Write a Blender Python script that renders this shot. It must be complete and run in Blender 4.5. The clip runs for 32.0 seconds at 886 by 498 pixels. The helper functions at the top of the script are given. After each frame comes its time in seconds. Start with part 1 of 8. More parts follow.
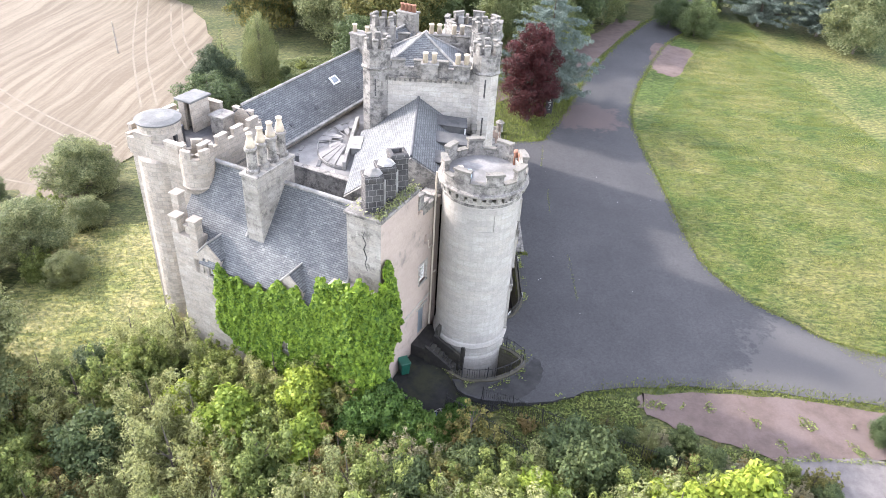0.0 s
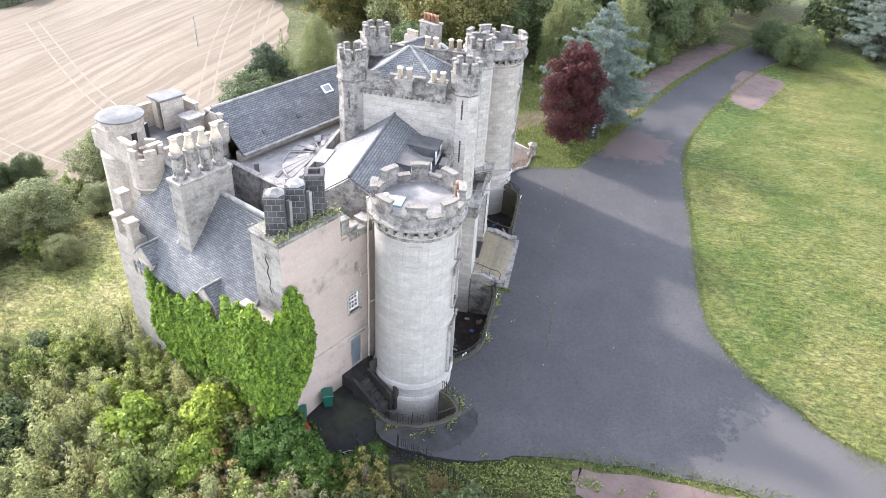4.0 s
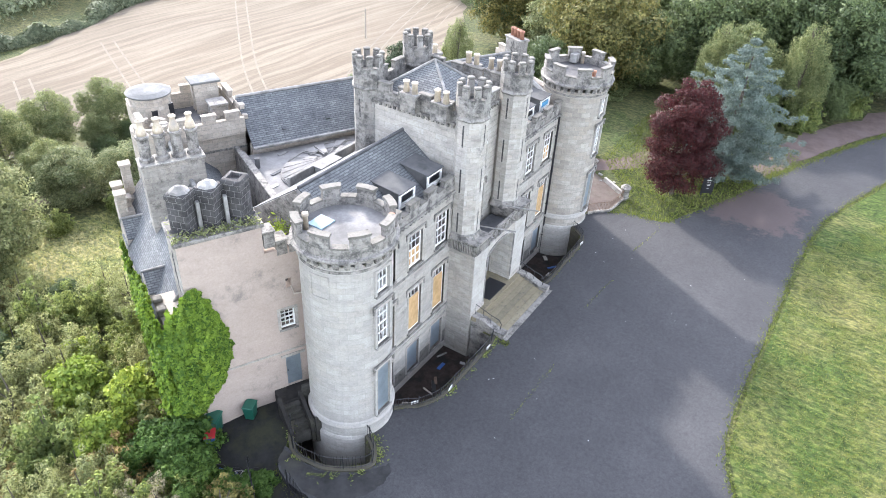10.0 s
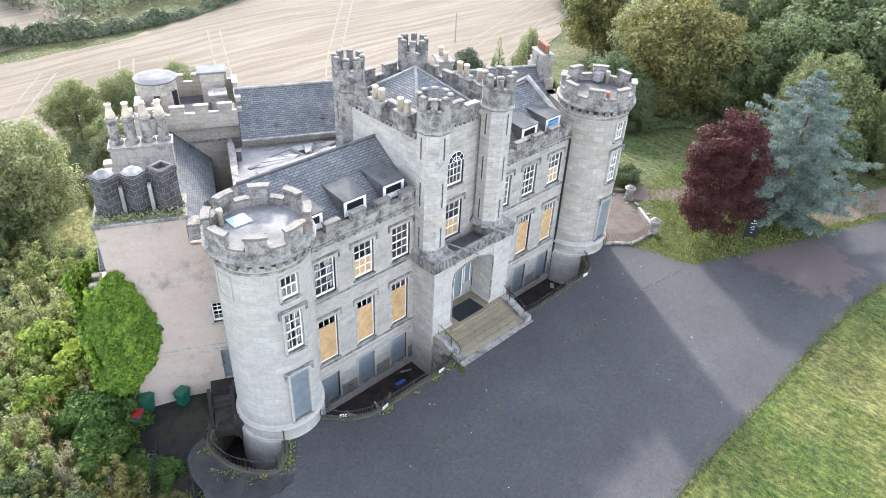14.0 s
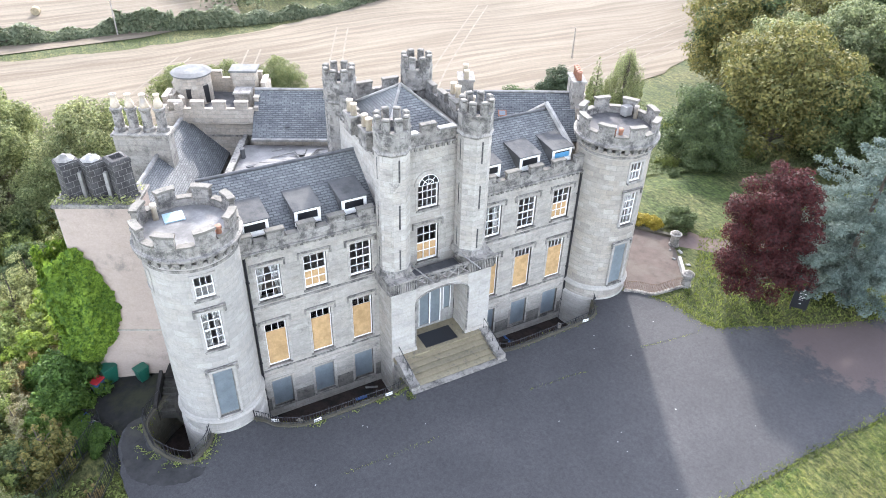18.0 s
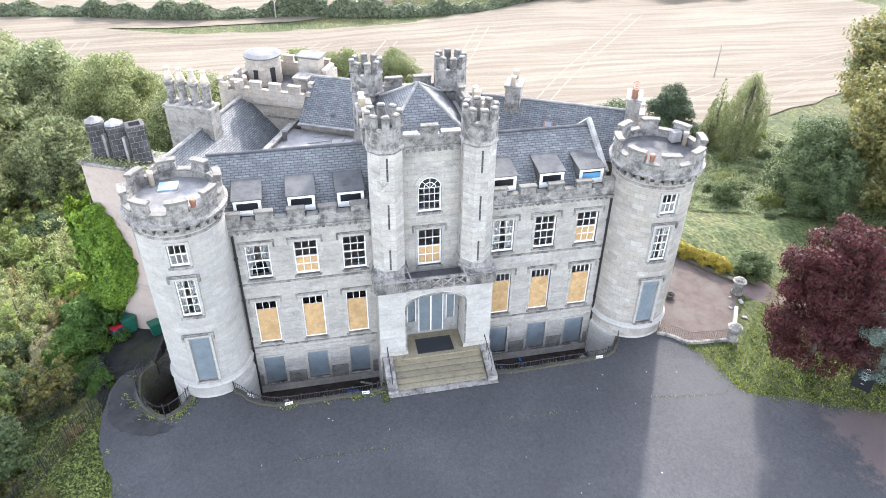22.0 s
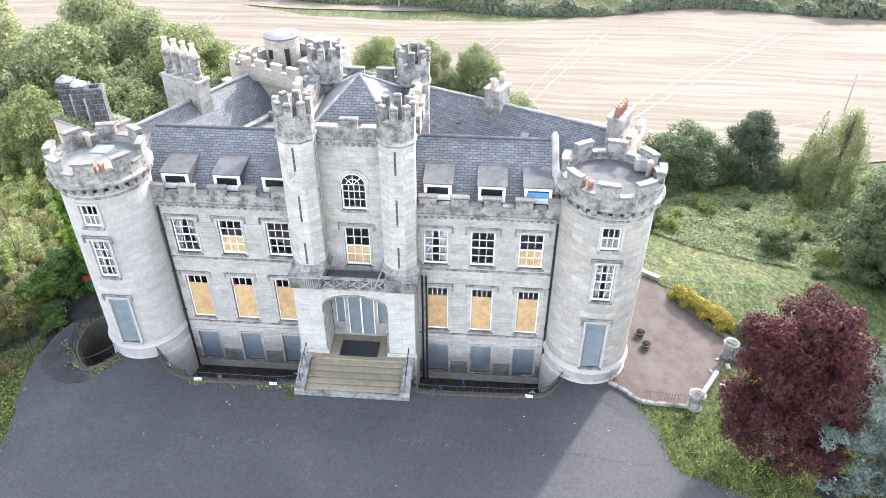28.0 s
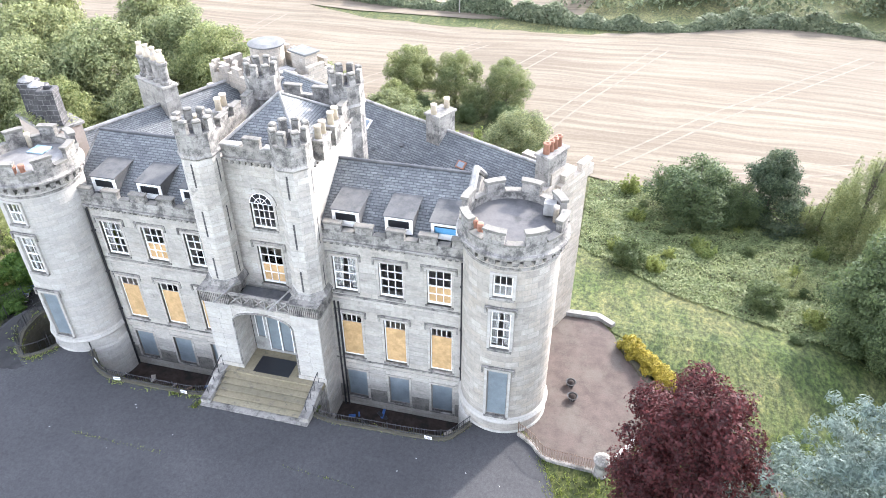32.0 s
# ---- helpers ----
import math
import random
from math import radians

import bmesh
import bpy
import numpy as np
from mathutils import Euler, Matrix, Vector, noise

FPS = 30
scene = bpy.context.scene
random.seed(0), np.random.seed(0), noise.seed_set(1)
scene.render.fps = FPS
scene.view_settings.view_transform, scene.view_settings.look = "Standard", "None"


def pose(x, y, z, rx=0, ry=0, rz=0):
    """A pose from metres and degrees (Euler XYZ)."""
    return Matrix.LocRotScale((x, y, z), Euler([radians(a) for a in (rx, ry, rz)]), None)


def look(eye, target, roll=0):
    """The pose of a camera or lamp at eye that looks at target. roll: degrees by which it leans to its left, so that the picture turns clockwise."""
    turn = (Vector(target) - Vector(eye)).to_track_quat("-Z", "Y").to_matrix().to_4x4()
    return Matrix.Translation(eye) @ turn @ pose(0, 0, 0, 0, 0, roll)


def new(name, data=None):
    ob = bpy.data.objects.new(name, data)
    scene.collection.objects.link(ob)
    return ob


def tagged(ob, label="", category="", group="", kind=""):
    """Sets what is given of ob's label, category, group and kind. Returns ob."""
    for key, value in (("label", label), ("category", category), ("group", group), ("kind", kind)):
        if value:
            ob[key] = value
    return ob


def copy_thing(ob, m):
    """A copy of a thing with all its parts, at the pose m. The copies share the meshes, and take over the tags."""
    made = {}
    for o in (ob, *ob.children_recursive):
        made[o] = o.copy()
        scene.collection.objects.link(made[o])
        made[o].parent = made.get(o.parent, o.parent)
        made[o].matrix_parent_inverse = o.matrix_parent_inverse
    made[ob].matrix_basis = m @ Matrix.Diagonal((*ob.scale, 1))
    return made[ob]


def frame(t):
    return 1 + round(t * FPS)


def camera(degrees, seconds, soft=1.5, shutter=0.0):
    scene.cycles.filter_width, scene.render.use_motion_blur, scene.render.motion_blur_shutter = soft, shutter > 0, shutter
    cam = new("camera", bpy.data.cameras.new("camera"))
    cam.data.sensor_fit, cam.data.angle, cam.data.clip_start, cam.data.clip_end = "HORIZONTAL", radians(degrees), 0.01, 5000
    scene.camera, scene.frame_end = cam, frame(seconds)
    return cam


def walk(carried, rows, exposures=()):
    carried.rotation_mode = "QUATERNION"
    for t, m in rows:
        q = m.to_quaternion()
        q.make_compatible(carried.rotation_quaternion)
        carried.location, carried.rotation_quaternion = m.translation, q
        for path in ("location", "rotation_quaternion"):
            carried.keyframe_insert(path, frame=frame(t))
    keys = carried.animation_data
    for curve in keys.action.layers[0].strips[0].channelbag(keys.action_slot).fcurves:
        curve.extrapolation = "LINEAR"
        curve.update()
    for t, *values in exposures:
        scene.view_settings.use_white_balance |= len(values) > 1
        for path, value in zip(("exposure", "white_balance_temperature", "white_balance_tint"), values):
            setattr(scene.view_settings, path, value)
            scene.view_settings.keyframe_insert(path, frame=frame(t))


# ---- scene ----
cam = camera(64.3, 32.0, soft=0.9)
PATH = [
    (0, (-2.442, -50.158, 31.467), (-2.417, -48.5, 30.35), 3.5),
    (0.5, (-0.997, -49.99, 31.498), (-1.013, -48.332, 30.381), 3.6),
    (1, (0.443, -49.745, 31.486), (0.395, -48.087, 30.368), 3.5),
    (1.5, (1.901, -49.414, 31.432), (1.82, -47.759, 30.312), 3.3),
    (2, (3.269, -48.965, 31.368), (3.147, -47.315, 30.245), 3.1),
    (2.5, (4.527, -48.311, 31.335), (4.361, -46.663, 30.215), 3.2),
    (3, (5.646, -47.385, 31.313), (5.434, -45.742, 30.193), 3.2),
    (3.5, (6.7, -46.308, 31.314), (6.438, -44.672, 30.195), 3.3),
    (5.5, (10.673, -41.959, 31.655), (10.222, -40.369, 30.529), 3.0),
    (6, (11.639, -40.989, 31.743), (11.139, -39.416, 30.613), 2.9),
    (6.5, (12.624, -40.289, 31.679), (12.076, -38.729, 30.552), 3.0),
    (7, (13.568, -39.579, 31.577), (12.977, -38.036, 30.45), 3.0),
    (7.5, (14.509, -38.919, 31.434), (13.872, -37.394, 30.308), 3.1),
    (8, (15.41, -38.288, 31.318), (14.728, -36.782, 30.192), 3.2),
    (8.5, (16.328, -37.623, 31.235), (15.598, -36.142, 30.108), 3.3),
    (9, (17.306, -36.861, 31.157), (16.527, -35.408, 30.025), 3.0),
    (9.5, (18.337, -36.099, 31.089), (17.512, -34.671, 29.957), 3.2),
    (10, (19.366, -35.321, 31.052), (18.494, -33.921, 29.92), 3.1),
    (10.5, (20.354, -34.524, 31.052), (19.438, -33.154, 29.92), 3.2),
    (11, (21.298, -33.67, 31.073), (20.339, -32.332, 29.938), 3.0),
    (11.5, (22.25, -32.719, 31.114), (21.251, -31.41, 29.979), 3.0),
    (12, (23.152, -31.676, 31.12), (22.118, -30.395, 29.984), 2.8),
    (12.5, (23.982, -30.582, 31.087), (22.914, -29.329, 29.952), 2.7),
    (13, (24.776, -29.414, 31.032), (23.671, -28.194, 29.896), 2.7),
    (13.5, (25.487, -28.335, 31.021), (24.354, -27.142, 29.885), 2.7),
    (14, (26.168, -27.251, 31.043), (25.007, -26.083, 29.907), 2.8),
    (14.5, (26.956, -26.041, 31.083), (25.767, -24.902, 29.949), 2.6),
    (15, (27.746, -24.776, 31.129), (26.527, -23.666, 29.997), 2.4),
    (15.5, (28.517, -23.438, 31.21), (27.271, -22.358, 30.078), 2.3),
    (17.5, (31.111, -17.838, 31.663), (29.714, -16.976, 30.521), 1.9),
    (18, (31.683, -16.544, 31.739), (30.247, -15.749, 30.597), 1.8),
    (18.5, (32.162, -15.269, 31.805), (30.69, -14.543, 30.661), 1.6),
    (19, (32.538, -13.936, 31.865), (31.035, -13.284, 30.718), 1.5),
    (19.5, (32.914, -12.684, 31.847), (31.38, -12.104, 30.702), 1.2),
    (20, (33.213, -11.467, 31.816), (31.658, -10.947, 30.671), 1.2),
    (20.5, (33.461, -10.235, 31.784), (31.891, -9.762, 30.637), 1.1),
    (21, (33.642, -9.021, 31.709), (32.06, -8.594, 30.562), 1.0),
    (21.5, (33.801, -7.825, 31.579), (32.209, -7.438, 30.432), 0.9),
    (22, (33.893, -6.591, 31.427), (32.293, -6.243, 30.279), 0.9),
    (22.5, (33.981, -5.418, 31.299), (32.375, -5.102, 30.151), 0.8),
    (23, (34.01, -4.218, 31.193), (32.398, -3.936, 30.043), 0.8),
    (23.5, (33.988, -3.063, 31.02), (32.37, -2.821, 29.87), 0.7),
    (24, (33.961, -1.898, 30.853), (32.336, -1.704, 29.703), 0.6),
    (24.5, (33.904, -0.74, 30.733), (32.276, -0.594, 29.581), 0.5),
    (26.5, (33.356, 3.894, 30.374), (31.721, 3.875, 29.222), 0.2),
    (27, (33.1, 5.049, 30.36), (31.467, 4.996, 29.207), 0.2),
    (27.5, (32.76, 6.185, 30.386), (31.128, 6.097, 29.232), 0.2),
    (28, (32.427, 7.3, 30.463), (30.798, 7.18, 29.309), 0.3),
    (28.5, (32.024, 8.502, 30.535), (30.399, 8.345, 29.38), 0.1),
    (29, (31.647, 9.719, 30.626), (30.025, 9.518, 29.473), 0.1),
    (29.5, (31.263, 10.979, 30.703), (29.646, 10.734, 29.551), 0.0),
    (30, (30.778, 12.239, 30.751), (29.167, 11.955, 29.601), -0.1),
    (30.5, (30.237, 13.573, 30.798), (28.633, 13.253, 29.646), -0.1),
    (31, (29.678, 14.898, 30.886), (28.082, 14.548, 29.733), -0.1),
    (31.5, (29.131, 16.16, 30.999), (27.542, 15.783, 29.844), -0.1),
    (32, (28.605, 17.328, 31.12), (27.023, 16.927, 29.964), -0.2),
]
walk(cam, [(t, look(eye, target, roll)) for t, eye, target, roll in PATH],
     exposures=[(0.0, 2.61, 6350, 18), (8.0, 2.64, 6200, 16), (14.0, 2.54, 6150, 14), (20.0, 2.7, 6150, 15), (32.0, 2.84, 6150, 15)])


# ---- world, sun ----
SUN_DIR = Vector((-0.87, 0.49, 0.0)).normalized()
SUN_ELEV = radians(31)
world = bpy.data.worlds.new("world")
scene.world = world
world.use_nodes = True
wn = world.node_tree
sky = wn.nodes.new("ShaderNodeTexSky")
sky.sky_type, sky.sun_disc = "NISHITA", False
sky.sun_elevation = SUN_ELEV
sky.sun_rotation = math.atan2(SUN_DIR.x, SUN_DIR.y)
sky.air_density, sky.dust_density, sky.ozone_density = 1.0, 1.2, 1.0
wn.nodes["Background"].inputs["Strength"].default_value = 0.19
haze = wn.nodes.new("ShaderNodeHueSaturation")
haze.inputs["Saturation"].default_value = 0.42
wn.links.new(sky.outputs["Color"], haze.inputs["Color"])
wn.links.new(haze.outputs["Color"], wn.nodes["Background"].inputs["Color"])
sun_data = bpy.data.lights.new("sun", "SUN")
sun_data.energy, sun_data.angle, sun_data.color = 1.48, radians(2.2), (1.0, 0.94, 0.84)
sun = new("sun", sun_data)
to_sun = SUN_DIR * math.cos(SUN_ELEV) + Vector((0, 0, math.sin(SUN_ELEV)))
sun.matrix_world = look(to_sun * 200, (0, 0, 0))


# ---- materials ----
def nodes_of(name, rough=0.8, metal=0.0):
    m = bpy.data.materials.new(name)
    m.use_nodes = True
    nt = m.node_tree
    b = nt.nodes["Principled BSDF"]
    b.inputs["Roughness"].default_value = rough
    b.inputs["Metallic"].default_value = metal
    b.inputs["Specular IOR Level"].default_value = 0.25 if rough > 0.55 else 0.5
    return m, nt, b


def node(nt, kind, **kw):
    n = nt.nodes.new(kind)
    for k, v in kw.items():
        if k in n.inputs:
            n.inputs[k].default_value = v
        else:
            setattr(n, k, v)
    return n


def ramp(nt, fac, stops):
    r = nt.nodes.new("ShaderNodeValToRGB")
    e = r.color_ramp.elements
    while len(e) < len(stops):
        e.new(0.5)
    for el, (p, c) in zip(e, stops):
        el.position, el.color = p, (*c, 1) if len(c) == 3 else c
    nt.links.new(fac, r.inputs["Fac"])
    return r.outputs["Color"]


def mixc(nt, fac, a, b, mode="MIX"):
    m = nt.nodes.new("ShaderNodeMix")
    m.data_type, m.blend_type = "RGBA", mode
    for sock, v in ((m.inputs[0], fac), (m.inputs[6], a), (m.inputs[7], b)):
        if isinstance(v, (int, float)):
            sock.default_value = v
        elif isinstance(v, tuple):
            sock.default_value = (*v, 1)
        else:
            nt.links.new(v, sock)
    return m.outputs[2]


def noise_tex(nt, vec, scale, detail=5, rough=0.6, out="Fac"):
    n = node(nt, "ShaderNodeTexNoise", Scale=scale, Detail=detail, Roughness=rough)
    nt.links.new(vec, n.inputs["Vector"])
    return n.outputs[out]


def math_node(nt, op, a, b=None):
    m = nt.nodes.new("ShaderNodeMath")
    m.operation = op
    for i, v in enumerate((a, b)):
        if v is None:
            continue
        if isinstance(v, (int, float)):
            m.inputs[i].default_value = v
        else:
            nt.links.new(v, m.inputs[i])
    return m.outputs[0]


def bump(nt, b, height, strength, dist):
    n = node(nt, "ShaderNodeBump", Strength=strength, Distance=dist)
    nt.links.new(height, n.inputs["Height"])
    nt.links.new(n.outputs["Normal"], b.inputs["Normal"])


def position(nt):
    return nt.nodes.new("ShaderNodeNewGeometry").outputs["Position"]


def wall_coords(nt, around=0.0):
    """Coordinates along a wall, up it, and zero; around: radius of a round tower about its object's axis."""
    comb = nt.nodes.new("ShaderNodeCombineXYZ")
    geo = nt.nodes.new("ShaderNodeNewGeometry")
    sep = nt.nodes.new("ShaderNodeSeparateXYZ")
    nt.links.new(geo.outputs["Position"], sep.inputs[0])
    if around:
        tc = nt.nodes.new("ShaderNodeTexCoord")
        s2 = nt.nodes.new("ShaderNodeSeparateXYZ")
        nt.links.new(tc.outputs["Object"], s2.inputs[0])
        h = math_node(nt, "MULTIPLY", math_node(nt, "ARCTAN2", s2.outputs["Y"], s2.outputs["X"]), around)
    else:
        cr = nt.nodes.new("ShaderNodeVectorMath")
        cr.operation = "CROSS_PRODUCT"
        cr.inputs[0].default_value = (0, 0, 1)
        nt.links.new(geo.outputs["True Normal"], cr.inputs[1])
        dt = nt.nodes.new("ShaderNodeVectorMath")
        dt.operation = "DOT_PRODUCT"
        nt.links.new(cr.outputs[0], dt.inputs[0])
        nt.links.new(geo.outputs["Position"], dt.inputs[1])
        h = dt.outputs["Value"]
    nt.links.new(h, comb.inputs["X"])
    nt.links.new(sep.outputs["Z"], comb.inputs["Y"])
    return comb.outputs[0], geo.outputs["Position"]


def scaled(nt, vec, s):
    m = nt.nodes.new("ShaderNodeVectorMath")
    m.operation = "MULTIPLY"
    nt.links.new(vec, m.inputs[0])
    m.inputs[1].default_value = s
    return m.outputs[0]


def stone_material(name, light=(0.47, 0.45, 0.42), dark=(0.30, 0.285, 0.26), soot=(0.075, 0.072, 0.066), sootiness=0.5,
                   around=0.0, block=(0.85, 0.36), joint=0.35, streak=0.5, mortar=(0.16, 0.15, 0.14), tones=0.5, cloud=0.9, pieces=False, weather=1.0):
    m, nt, b = nodes_of(name, 0.88)
    uv, pos = wall_coords(nt, around)
    br = node(nt, "ShaderNodeTexBrick", Scale=1.0)
    br.inputs["Brick Width"].default_value, br.inputs["Row Height"].default_value = block
    br.inputs["Mortar Size"].default_value = 0.012
    br.inputs["Mortar Smooth"].default_value = 0.4
    br.inputs["Color1"].default_value, br.inputs["Color2"].default_value = (0.25, 0.25, 0.25, 1), (0.8, 0.8, 0.8, 1)
    br.inputs["Mortar"].default_value = (0.0, 0.0, 0.0, 1)
    nt.links.new(uv, br.inputs["Vector"])
    big = noise_tex(nt, pos, 0.33, 6, 0.65)
    col = mixc(nt, big, dark, light)
    tone = ramp(nt, br.outputs["Color"], [(0.22, (0.66, 0.65, 0.64)), (0.4, (0.92, 0.90, 0.88)), (0.55, (1.02, 0.96, 0.89)), (0.68, (1.0, 1.0, 1.0)), (0.8, (1.2, 1.19, 1.17))])
    if pieces:
        tone = ramp(nt, nt.nodes.new("ShaderNodeObjectInfo").outputs["Random"], [(0.0, (0.70, 0.69, 0.68)), (0.3, (0.94, 0.93, 0.92)), (0.6, (1.04, 0.98, 0.92)), (1.0, (1.16, 1.15, 1.13))])
    col = mixc(nt, tones, col, tone, "MULTIPLY")
    band = noise_tex(nt, scaled(nt, uv, (0.5, 1.2, 1)), 1.1, 7, 0.75)
    col = mixc(nt, 0.5 * weather, col, ramp(nt, band, [(0.34, (0.52, 0.51, 0.49)), (0.5, (0.98, 0.97, 0.96)), (0.66, (1.26, 1.25, 1.24))]), "MULTIPLY")
    blot = noise_tex(nt, scaled(nt, pos, (1, 1, 1.6)), 3.1, 8, 0.8)
    col = mixc(nt, 0.48 * weather, col, ramp(nt, blot, [(0.34, (0.6, 0.59, 0.57)), (0.5, (1, 1, 1)), (0.66, (1.24, 1.24, 1.23))]), "MULTIPLY")
    fine = noise_tex(nt, pos, 9, 6, 0.7)
    col = mixc(nt, 0.6, col, ramp(nt, fine, [(0.25, (0.72, 0.71, 0.69)), (0.75, (1.12, 1.12, 1.12))]), "MULTIPLY")
    # rain streaks running down, and soot in clouds
    st = noise_tex(nt, scaled(nt, uv, (1.5, 0.12, 1)), 1.6, 5, 0.7)
    col = mixc(nt, math_node(nt, "MULTIPLY", ramp(nt, st, [(0.50, (0, 0, 0)), (0.78, (1, 1, 1))]), streak), col, dark)
    so = noise_tex(nt, pos, cloud, 8, 0.75)
    lo = 0.70 - 0.28 * sootiness
    col = mixc(nt, math_node(nt, "MULTIPLY", ramp(nt, so, [(lo, (0, 0, 0)), (lo + 0.15, (1, 1, 1))]), 0.85), col, soot)
    col = mixc(nt, math_node(nt, "MULTIPLY", br.outputs["Fac"], joint), col, mortar)
    nt.links.new(col, b.inputs["Base Color"])
    h = math_node(nt, "SUBTRACT", math_node(nt, "MULTIPLY", fine, 0.5), math_node(nt, "MULTIPLY", br.outputs["Fac"], 0.7))
    bump(nt, b, h, 0.45, 0.03)
    return m


STONE = stone_material("ashlar_stone", light=(0.455, 0.435, 0.395), dark=(0.30, 0.285, 0.255), sootiness=0.36, joint=0.22, streak=0.7)
ASHLAR = stone_material("ashlar_block_stone", light=(0.43, 0.413, 0.375), dark=(0.275, 0.262, 0.234), sootiness=0.4, joint=0.0, block=(60, 60), streak=0.85, pieces=True, tones=0.42)
PIER_ASHLAR = stone_material("porch_block_stone", light=(0.455, 0.44, 0.405), dark=(0.33, 0.32, 0.29), weather=0.7, sootiness=0.2, joint=0.0, block=(60, 60), pieces=True, tones=0.3)
STONE_ROUND = stone_material("tower_ashlar", around=2.4, sootiness=0.14, joint=0.10, light=(0.435, 0.42, 0.388), dark=(0.30, 0.29, 0.265), tones=0.38, streak=0.85, weather=0.6)
STONE_PATCHY = stone_material("patchy_tower_ashlar", around=2.4, sootiness=0.2, joint=0.12, light=(0.42, 0.395, 0.352), dark=(0.265, 0.247, 0.217), tones=0.72, streak=0.8, weather=0.8, block=(0.7, 0.36))
STONE_PALE = stone_material("clean_ashlar", light=(0.47, 0.45, 0.41), dark=(0.315, 0.30, 0.27), sootiness=0.34, joint=0.22)
STONE_DARK = stone_material("weathered_stone", sootiness=0.88, light=(0.37, 0.357, 0.33), dark=(0.19, 0.182, 0.166), soot=(0.055, 0.053, 0.05), joint=0.25, streak=0.8, cloud=1.7)
STONE_STACK = stone_material("sooty_stack_stone", light=(0.40, 0.385, 0.352), dark=(0.235, 0.225, 0.20), sootiness=0.68, joint=0.25, streak=0.95, cloud=1.3)
STONE_CAP = stone_material("lichened_capstone", light=(0.225, 0.216, 0.194), dark=(0.12, 0.115, 0.102), soot=(0.06, 0.058, 0.053), sootiness=0.6, joint=0.0, block=(60, 60), cloud=2.4)
RUBBLE = stone_material("rubble_stone", block=(0.62, 0.3), joint=0.4, light=(0.46, 0.42, 0.36), dark=(0.28, 0.255, 0.22), sootiness=0.3)
SOOTY = stone_material("sooty_stone", light=(0.10, 0.098, 0.098), dark=(0.05, 0.049, 0.05), soot=(0.022, 0.022, 0.023), sootiness=0.8, block=(0.42, 0.34), joint=0.8, mortar=(0.22, 0.21, 0.2))
RENDERED = stone_material("pink_harling", light=(0.46, 0.385, 0.33), dark=(0.37, 0.305, 0.262), soot=(0.17, 0.155, 0.142), sootiness=0.6, block=(40, 40), joint=0.0, streak=0.6, cloud=0.42, weather=0.35)
OLD_RENDER = stone_material("grey_harling", light=(0.45, 0.415, 0.36), dark=(0.30, 0.275, 0.24), soot=(0.13, 0.12, 0.11), sootiness=0.5, block=(0.5, 0.28), joint=0.15, streak=0.6, cloud=0.5)
STEP_STONE = stone_material("step_stone", light=(0.27, 0.245, 0.175), dark=(0.15, 0.135, 0.09), cloud=2.2, sootiness=0.55, block=(1.6, 3), joint=0.4, pieces=True, tones=0.9)


def slate_material(name, base=(0.124, 0.131, 0.134), sheen=0.6):
    m, nt, b = nodes_of(name, sheen)
    uv, pos = wall_coords(nt)
    br = node(nt, "ShaderNodeTexBrick", Scale=1.0)
    br.inputs["Brick Width"].default_value, br.inputs["Row Height"].default_value = 0.24, 0.095
    br.inputs["Mortar Size"].default_value, br.inputs["Mortar Smooth"].default_value = 0.016, 0.3
    br.inputs["Color1"].default_value, br.inputs["Color2"].default_value = (0.2, 0.2, 0.2, 1), (1, 1, 1, 1)
    br.inputs["Mortar"].default_value = (0, 0, 0, 1)
    nt.links.new(uv, br.inputs["Vector"])
    tone = ramp(nt, br.outputs["Color"], [(0.0, (0.50, 0.50, 0.51)), (0.25, (0.87, 0.87, 0.88)), (0.6, (1.0, 1.0, 1.0)), (1.0, (1.2, 1.195, 1.18))])
    course = noise_tex(nt, scaled(nt, uv, (2.2, 7.0, 1)), 1.0, 7, 0.85)
    big = noise_tex(nt, pos, 0.6, 6, 0.7)
    col = mixc(nt, 1.0, tuple(base), tone, "MULTIPLY")
    col = mixc(nt, 0.8, col, ramp(nt, big, [(0.3, (0.7, 0.7, 0.72)), (0.7, (1.25, 1.24, 1.2))]), "MULTIPLY")
    col = mixc(nt, 0.9, col, ramp(nt, course, [(0.3, (0.58, 0.58, 0.6)), (0.5, (0.97, 0.97, 0.97)), (0.72, (1.6, 1.6, 1.56))]), "MULTIPLY")
    li = noise_tex(nt, pos, 2.2, 8, 0.8)
    col = mixc(nt, math_node(nt, "MULTIPLY", ramp(nt, li, [(0.58, (0, 0, 0)), (0.68, (1, 1, 1))]), 0.5), col, (0.30, 0.30, 0.275))
    mo = noise_tex(nt, pos, 0.8, 7, 0.75)
    col = mixc(nt, math_node(nt, "MULTIPLY", ramp(nt, mo, [(0.66, (0, 0, 0)), (0.76, (1, 1, 1))]), 0.5), col, (0.12, 0.12, 0.05))
    nt.links.new(col, b.inputs["Base Color"])
    saw = nt.nodes.new("ShaderNodeSeparateXYZ")
    nt.links.new(uv, saw.inputs[0])
    fr = math_node(nt, "FRACT", math_node(nt, "DIVIDE", saw.outputs["Y"], 0.095))
    h = math_node(nt, "SUBTRACT", math_node(nt, "MULTIPLY", fr, -0.6), math_node(nt, "MULTIPLY", br.outputs["Fac"], 0.6))
    bump(nt, b, h, 0.5, 0.02)
    return m


SLATE = slate_material("roof_slate")


